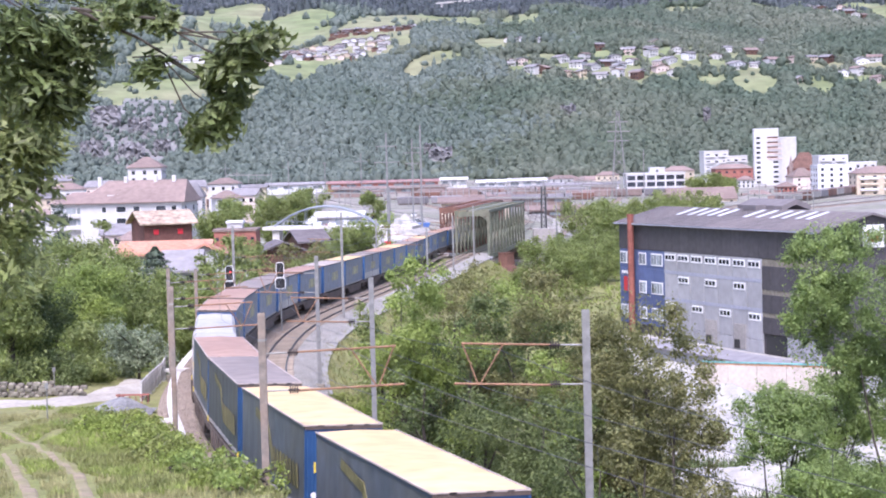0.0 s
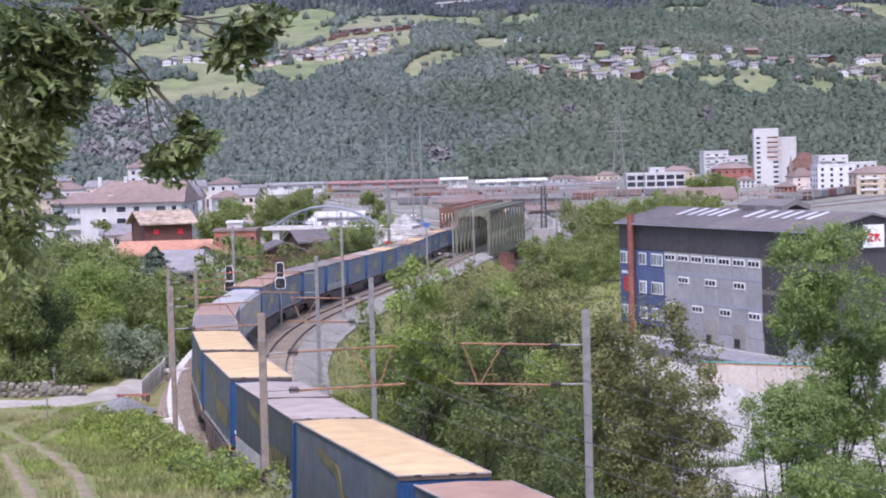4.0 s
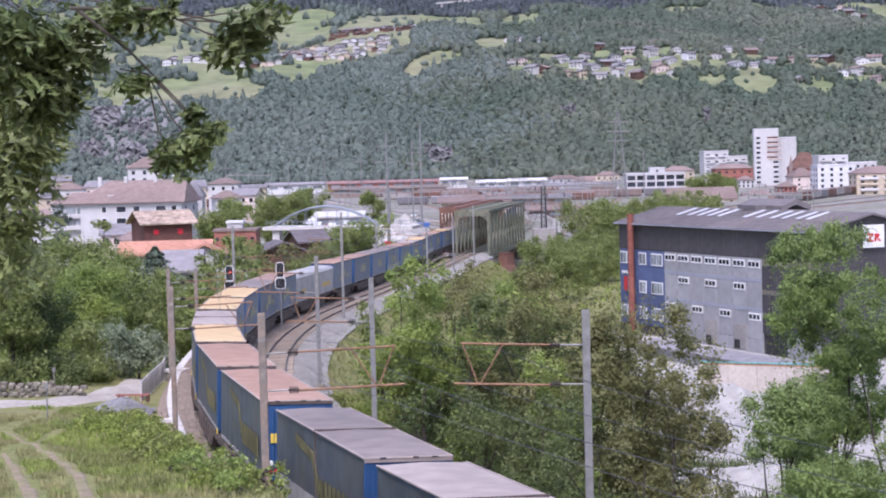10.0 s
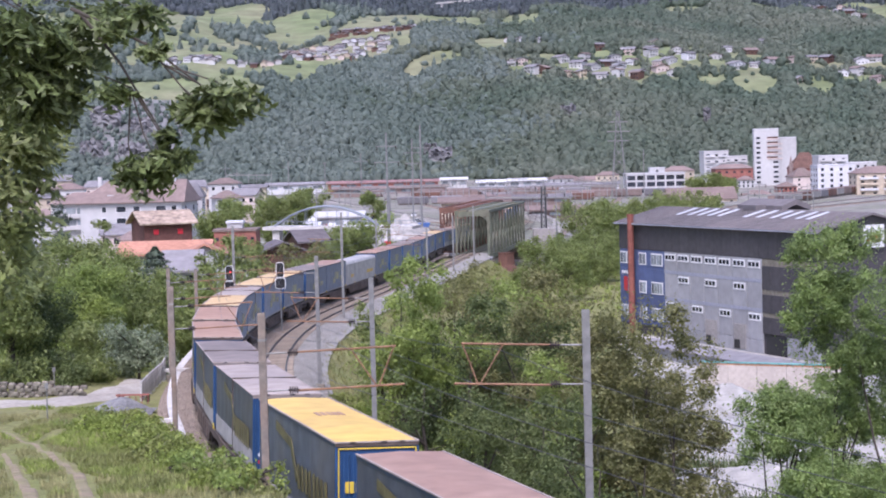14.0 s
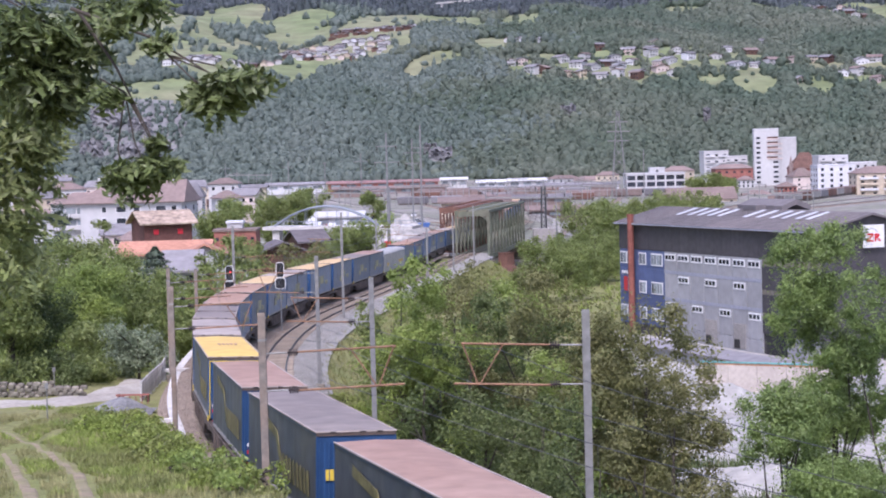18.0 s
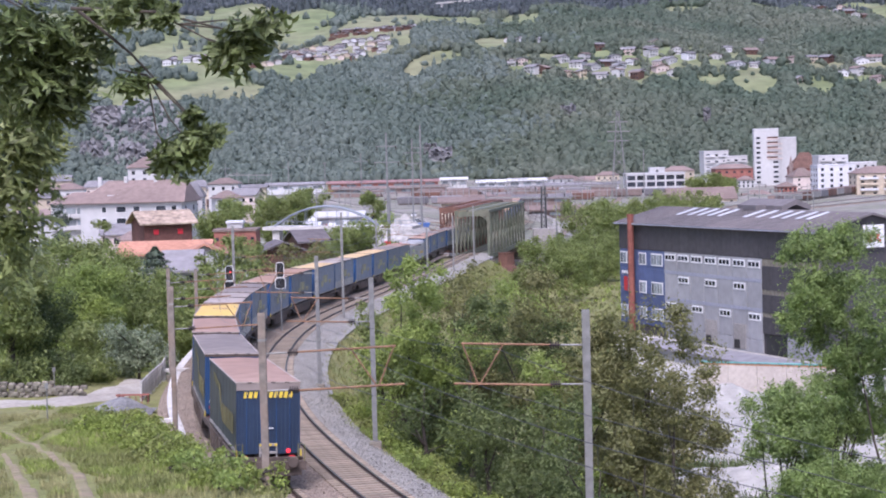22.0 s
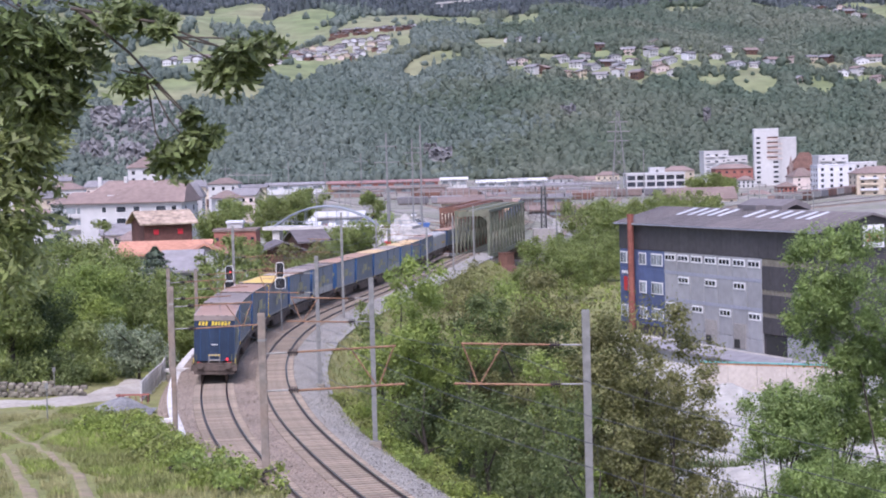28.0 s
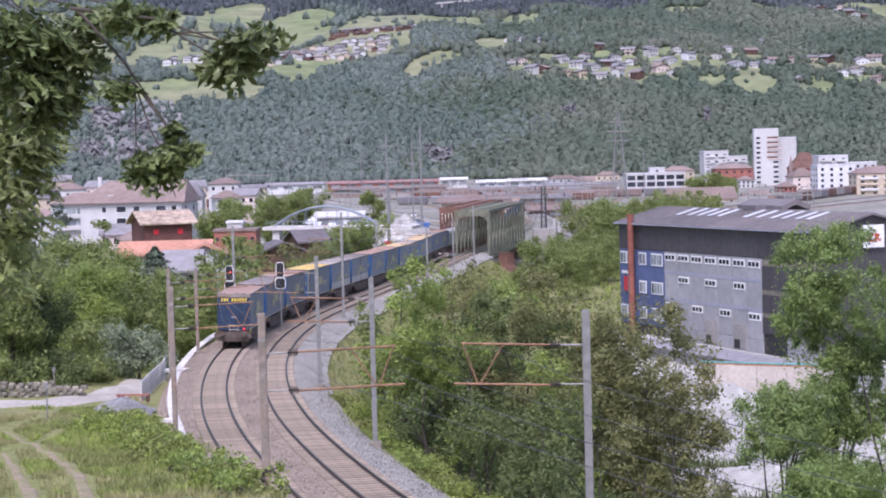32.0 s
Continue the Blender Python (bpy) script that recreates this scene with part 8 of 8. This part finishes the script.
# ---- the lane, path and grass of the near hillside ----
def draped(pts, widths, lift, n=40, seed=0):
    """A strip of ground along plan points."""
    rr = np.random.default_rng(seed)
    pts = np.array(pts, float)
    t = np.linspace(0, len(pts) - 1, n)
    X, Y = np.interp(t, range(len(pts)), pts[:, 0]), np.interp(t, range(len(pts)), pts[:, 1])
    Wd = np.interp(t, range(len(pts)), widths)
    dx, dy = np.gradient(X), np.gradient(Y)
    ln = np.hypot(dx, dy)
    ox, oy = -dy / ln, dx / ln
    v, f, m = [], [], 7
    for i in range(n):
        for j in range(m):
            o = (j / (m - 1) - 0.5) * Wd[i] * (1 + 0.05 * rr.normal() * (j in (0, m - 1)))
            x, y = X[i] + ox[i] * o, Y[i] + oy[i] * o
            v.append((x, y, float(ground_z(x, y)) + lift - (0.09 if j in (0, m - 1) else 0)))
    for i in range(n - 1):
        f += [(i * m + j, i * m + j + 1, (i + 1) * m + j + 1, (i + 1) * m + j) for j in range(m - 1)]
    return Shape().add(v, f)


tagged(part("lane", draped([(-40, 110), (-31, 110.5), (-26, 111.5), (-23.5, 114), (-21.8, 118.5), (-21, 124), (-21.3, 132)], [4.0, 4.0, 4.2, 4.4, 3.6, 3.2, 2.6], 0.1, 60, 1), M["dust"], smooth=True), "pale gravel lane at the foot of the hillside", "lane", kind="structure")
tagged(part("footpath", draped([(-7.5, 39), (-9.7, 50.3), (-12.1, 61.5), (-14.6, 70.9), (-18.1, 82.6), (-22.1, 93.3)], [0.55, 0.5, 0.45, 0.4, 0.3, 0.3], 0.035, 90, 2), M["earth"], smooth=True), "worn earth footpath through the grass", "footpath", kind="structure")
tagged(part("footpath", draped([(-8.8, 39.5), (-11.4, 51.1), (-13.4, 59.2), (-15.5, 67.0), (-18.7, 79.1)], [0.6, 0.5, 0.45, 0.35, 0.25], 0.035, 90, 3), M["earth"], smooth=True), "second worn wheel rut through the grass", "footpath", kind="structure")

sw = thing("stone_wall", pose(0, 0, 0), "low dry-stone wall above the gravel lane", "stone wall")
stone_mesh = [mesh_of("stone", Shape().bevelled(-0.19 - 0.05 * k, 0.19 + 0.05 * k, -0.2, 0.2, -0.1 - 0.02 * k, 0.1 + 0.01 * k, 0.06), M["stone"]) for k in range(3)]
rs = np.random.default_rng(3)
for r in range(5):
    x = -33.0 + rs.uniform(0, 0.4)
    while x < -22.8:
        y = 117.6 + (x + 28) * 0.3 + rs.normal() * 0.06
        if not (x > -24.5 and r > 2):
            part("stone", stone_mesh[int(rs.integers(3))], None, sw, m=pose(x, y, float(ground_z(x, 117.6)) + 0.05 + r * 0.2 + rs.normal() * 0.02, rs.uniform(-6, 6), rs.uniform(-5, 5), rs.uniform(-12, 12)))
        x += rs.uniform(0.4, 0.56)

# gravel pile, harrow and marker posts beside the lane
gp = thing("gravel_heap", pose(-18.57, 107.00, float(ground_z(-18.57, 107.00)) - 0.1), "small heap of grey gravel beside the lane", "gravel heap")
v, n = [], 16
for i in range(n + 1):
    for j in range(n + 1):
        x, y = (i / n * 2 - 1) * 1.9, (j / n * 2 - 1) * 1.5
        r = math.hypot(x / 1.9, y / 1.5)
        v.append((x, y, 0.85 * max(0, 1 - r ** 1.4) + rs.normal() * 0.03))
part("stone_cone", Shape().add(v, [(i * (n + 1) + j, (i + 1) * (n + 1) + j, (i + 1) * (n + 1) + j + 1, i * (n + 1) + j + 1) for i in range(n) for j in range(n)]), M["gravel_dark"], gp)
hx, hy = -18.69, 112.00
hw = thing("harrow", pose(hx, hy, float(ground_z(hx, hy)) + 0.3), "rusty red field harrow parked beside the lane", "harrow")
part("frame", Shape().beam((-1.0, 0, 0.35), (1.0, 0, 0.35), 0.1, 0.1).beam((-0.6, -0.7, 0.3), (-0.6, 0.7, 0.3), 0.08, 0.08).beam((0.6, -0.7, 0.3), (0.6, 0.7, 0.3), 0.08, 0.08), M["brick_red"], hw)
for k in range(6):
    part("tine", Shape().tube([(-0.9 + k * 0.36, 0, 0.35), (-0.9 + k * 0.36, 0.1, 0.0), (-0.9 + k * 0.36, -0.1, -0.2)], 0.03, 5), M["brick_red"], hw)
for s in (-1, 1):
    part("wheel", Shape().lathe([(0.28, -0.06), (0.28, 0.06)], 12, (s * 0.85, 0.4, 0.1), "x"), M["tyre"], hw)
for (mx, my), hh, m_ in (((-21.25, 100.00), 2.0, "galvanised"), ((-25.40, 122.00), 1.5, "galvanised")):
    mp = thing("marker_post", pose(mx, my, float(ground_z(mx, my))), "thin grey marker post beside the lane", "post", "marker posts")
    part("post", Shape().tube([(0, 0, -0.3), (0, 0, hh)], 0.035, 6), M[m_], mp)
    part("plate", Shape().bevelled(-0.1, 0.1, -0.02, 0.02, hh - 0.3, hh, 0.01), M["galvanised"], mp)


def tufts(name, x0, x1, y0, y1, n, size, material, label, test=None, seed=0, blades=5):
    rr = np.random.default_rng(seed)
    x, y = rr.uniform(x0, x1, n), rr.uniform(y0, y1, n)
    if test is not None:
        k = test(x, y)
        x, y = x[k], y[k]
    z = ground_z(x, y)
    m = len(x)
    sz = size * rr.uniform(0.5, 1.4, (m, 1))
    ang = rr.random((m, blades)) * math.tau
    tilt = rr.uniform(0.15, 0.7, (m, blades)) * sz
    bx, by = x[:, None] + rr.normal(size=(m, blades)) * sz * 0.25, y[:, None] + rr.normal(size=(m, blades)) * sz * 0.25
    top = np.stack([bx + np.cos(ang) * tilt, by + np.sin(ang) * tilt, z[:, None] + sz * rr.uniform(0.6, 1.1, (m, blades))], -1)
    w = sz * 0.09
    px_, py_ = -np.sin(ang) * w, np.cos(ang) * w
    a = np.stack([bx - px_, by - py_, z[:, None] - 0.03 + 0 * bx], -1)
    b = np.stack([bx + px_, by + py_, z[:, None] - 0.03 + 0 * bx], -1)
    t1, t2 = top.copy(), top.copy()
    t1[..., 0] += px_ * 0.3
    t2[..., 0] -= px_ * 0.3
    v = np.stack([a, b, t1, t2], 2).reshape(-1, 3)
    tagged(new(name, quads(name, v, np.arange(len(v)).reshape(-1, 4), M[material])), label, "grass", kind="stuff")


def off_paths(x, y):
    p1 = np.abs(x - np.interp(y, [39, 50.3, 61.5, 70.9, 82.6, 93.3], [-7.5, -9.7, -12.1, -14.6, -18.1, -22.1])) > 0.42
    p2 = np.abs(x - np.interp(y, [39.5, 51.1, 59.2, 67.0, 79.1], [-8.8, -11.4, -13.4, -15.5, -18.7])) > 0.42
    west = x < np.interp(y, grid_y, west_x) - 4.3
    return p1 & p2 & west


tufts("grass_hillside", -32, -4, 34, 104, 40000, 0.16, "straw", "long yellowing grass on the hillside", off_paths, 1)
tufts("grass_lush", -26, -4, 50, 108, 46000, 0.2, "weed", "lush green weeds on the hillside", lambda x, y: off_paths(x, y) & (np.interp(y, grid_y, west_x) - x < 9 + 2 * np.sin(y * 0.3)), 2)


def east_bank(x, y):
    e = x - np.interp(y, grid_y, east_x)
    return (e > 3.15 + 0.3 * np.sin(y * 1.7)) & (e < 12)


tufts("grass_bank", -14, 14, 52, 300, 30000, 0.3, "weed", "green weeds on the railway bank", lambda x, y: east_bank(x, y) & (y < 125 + 20 * np.sin(x)), 3)
tufts("dry_grass_bank", -14, 16, 85, 330, 40000, 0.26, "straw", "dry yellow grass on the railway bank", lambda x, y: east_bank(x, y) & (x - np.interp(y, grid_y, east_x) < np.interp(y, [90, 140], [5.2, 7.5])), 4)
tufts("undergrowth_bank", -12, 30, 62, 140, 17000, 0.6, "undergrowth", "dark leafy undergrowth of the thicket", lambda x, y: (x - np.interp(y, grid_y, east_x) > np.interp(y, [60, 90, 140], [5.5, 6, 7])) & (x < np.interp(y, [60, 120], [18, 21])), 7, 7)
tufts("scrub_valley", -120, -20, 140, 330, 5000, 1.1, "leaf_ash", "green scrub below the railway", lambda x, y: x < np.interp(y, grid_y, west_x) - 6, 5, 9)
tufts("scrub_beyond", -70, 70, 230, 345, 3500, 0.7, "weed", "green scrub beside the river", lambda x, y: np.abs(x - np.interp(y, grid_y, east_x) + 2) > 7, 6, 9)

# loose stones on the ballast
for name, xs, o0, o1, key, n in (("ballast_stones_grey", east_x, 0.95, 3.3, "stones_grey", 30000), ("ballast_stones_brown", west_x, -3.2, 2.9, "stones_brown", 34000)):
    rr = np.random.default_rng(len(name))
    y = 60 + 150 * rr.random(n) ** 1.4
    o = rr.uniform(o0, o1, n)
    sl = np.interp(y, grid_y, np.gradient(xs, grid_y))
    cs_ = 1 / np.sqrt(1 + sl ** 2)
    x = np.interp(y, grid_y, xs) + o * cs_
    yy = y - o * sl * cs_
    hz_ = np.interp(o, [-3.3, -2.3, -1.4, 1.4, 2.3, 3.4], [-0.72, -0.3, -0.2, -0.2, -0.3, -0.8]) if key == "stones_grey" else np.interp(o, [-3.3, -2.3, -1.4, 3.3], [-0.72, -0.3, -0.2, -0.2])
    c = np.stack([x, yy, rail_z(y) + hz_ + 0.03], 1)
    nn = np.stack([rr.normal(size=n) * 0.6, rr.normal(size=n) * 0.6, np.ones(n)], 1)
    nn /= np.linalg.norm(nn, axis=1, keepdims=True)
    v, f = leaves(c, nn, 0.065, 0.055, rr)
    tagged(new(name, quads(name, v, f, M[key])), "loose broken stones of the ballast", "ballast", kind="stuff")

# leafy weeds and brambles on the near bank, in front of the track
for k in range(31):
    y = 44 + k * 1.7
    off = float(np.interp(y, [60, 90], [3.2, 4.6])) + 0.5 * math.sin(k * 1.7) + (0.9 if k % 3 == 0 else 0)
    x = centre(west_x, y) - off
    rr = np.random.default_rng(100 + k)
    tree("bramble_bush", x, y, float(ground_z(x, y)) + rr.uniform(0.7, 1.3), bunch(rr, 5, 0.8, 0.3, 0.8, 0.35, 0.6), ("weed", "leaf_bright", "weed", "weed")[k % 4], "leafy green bramble bush on the bank beside the track", leaf=0.13, dense=190, seed=200 + k, category="bush", forks=2)

# tall leafy weeds along the brow of the near slope
for k, (x, y, h, half) in enumerate(((-6.0, 48.9, 1.0, 0.8), (-5.4, 47.9, 1.1, 0.7), (-4.9, 49.5, 1.1, 0.7), (-4.4, 48.3, 0.9, 0.6), (-3.8, 49.0, 0.7, 0.5), (-7.0, 55.3, 1.1, 0.9), (-8.5, 62.7, 1.2, 0.9), (-7.8, 60.5, 1.1, 0.9), (-9.9, 70.1, 1.2, 1.0), (-13.6, 90.5, 1.3, 1.3), (-14.4, 92.5, 1.4, 1.4),
                                     (-15.3, 91.0, 1.4, 1.4), (-16.7, 91.1, 1.2, 1.4), (-17.8, 92.0, 1.0, 1.4), (-12.7, 80.5, 1.2, 1.2), (-14.0, 82.0, 1.0, 1.2), (-9.2, 62.0, 0.9, 0.9), (-10.6, 68.0, 1.0, 1.0), (-11.4, 74.0, 1.2, 1.1), (-12.2, 86.0, 1.4, 1.2), (-6.4, 52.0, 1.0, 0.8))):
    rr = np.random.default_rng(300 + k)
    h *= float(np.interp(y, [50, 58, 75, 90], [0.55, 0.55, 0.55, 0.75]))
    tree("weed_clump", x, y, float(ground_z(x, y)) + h * 1.15, bunch(rr, 7, half, 0.25, 0.8, 0.3 * h, 0.5 * h), ("weed", "leaf_bright", "weed")[k % 3], "tall leafy green weeds on the brow of the hillside", leaf=0.11, dense=420, seed=700 + k, category="weeds", forks=2)

# lush weeds on the bank below the east ballast
for k in range(64):
    y = 57 + k * 0.95
    rr = np.random.default_rng(400 + k)
    x = centre(east_x, y) + 3.9 + 2.1 * rr.random() + float(np.interp(y, [57, 100], [0.4, 0]))
    tree("weed_clump", x, y, float(ground_z(x, y)) + rr.uniform(0.6, 1.15), bunch(rr, 5, 0.75, 0.25, 0.75, 0.35, 0.6), ("weed", "leaf_bright", "weed")[k % 3], "tall bright green weeds on the bank beside the ballast", leaf=0.14, dense=170, seed=500 + k, category="weeds", forks=1)

motions()
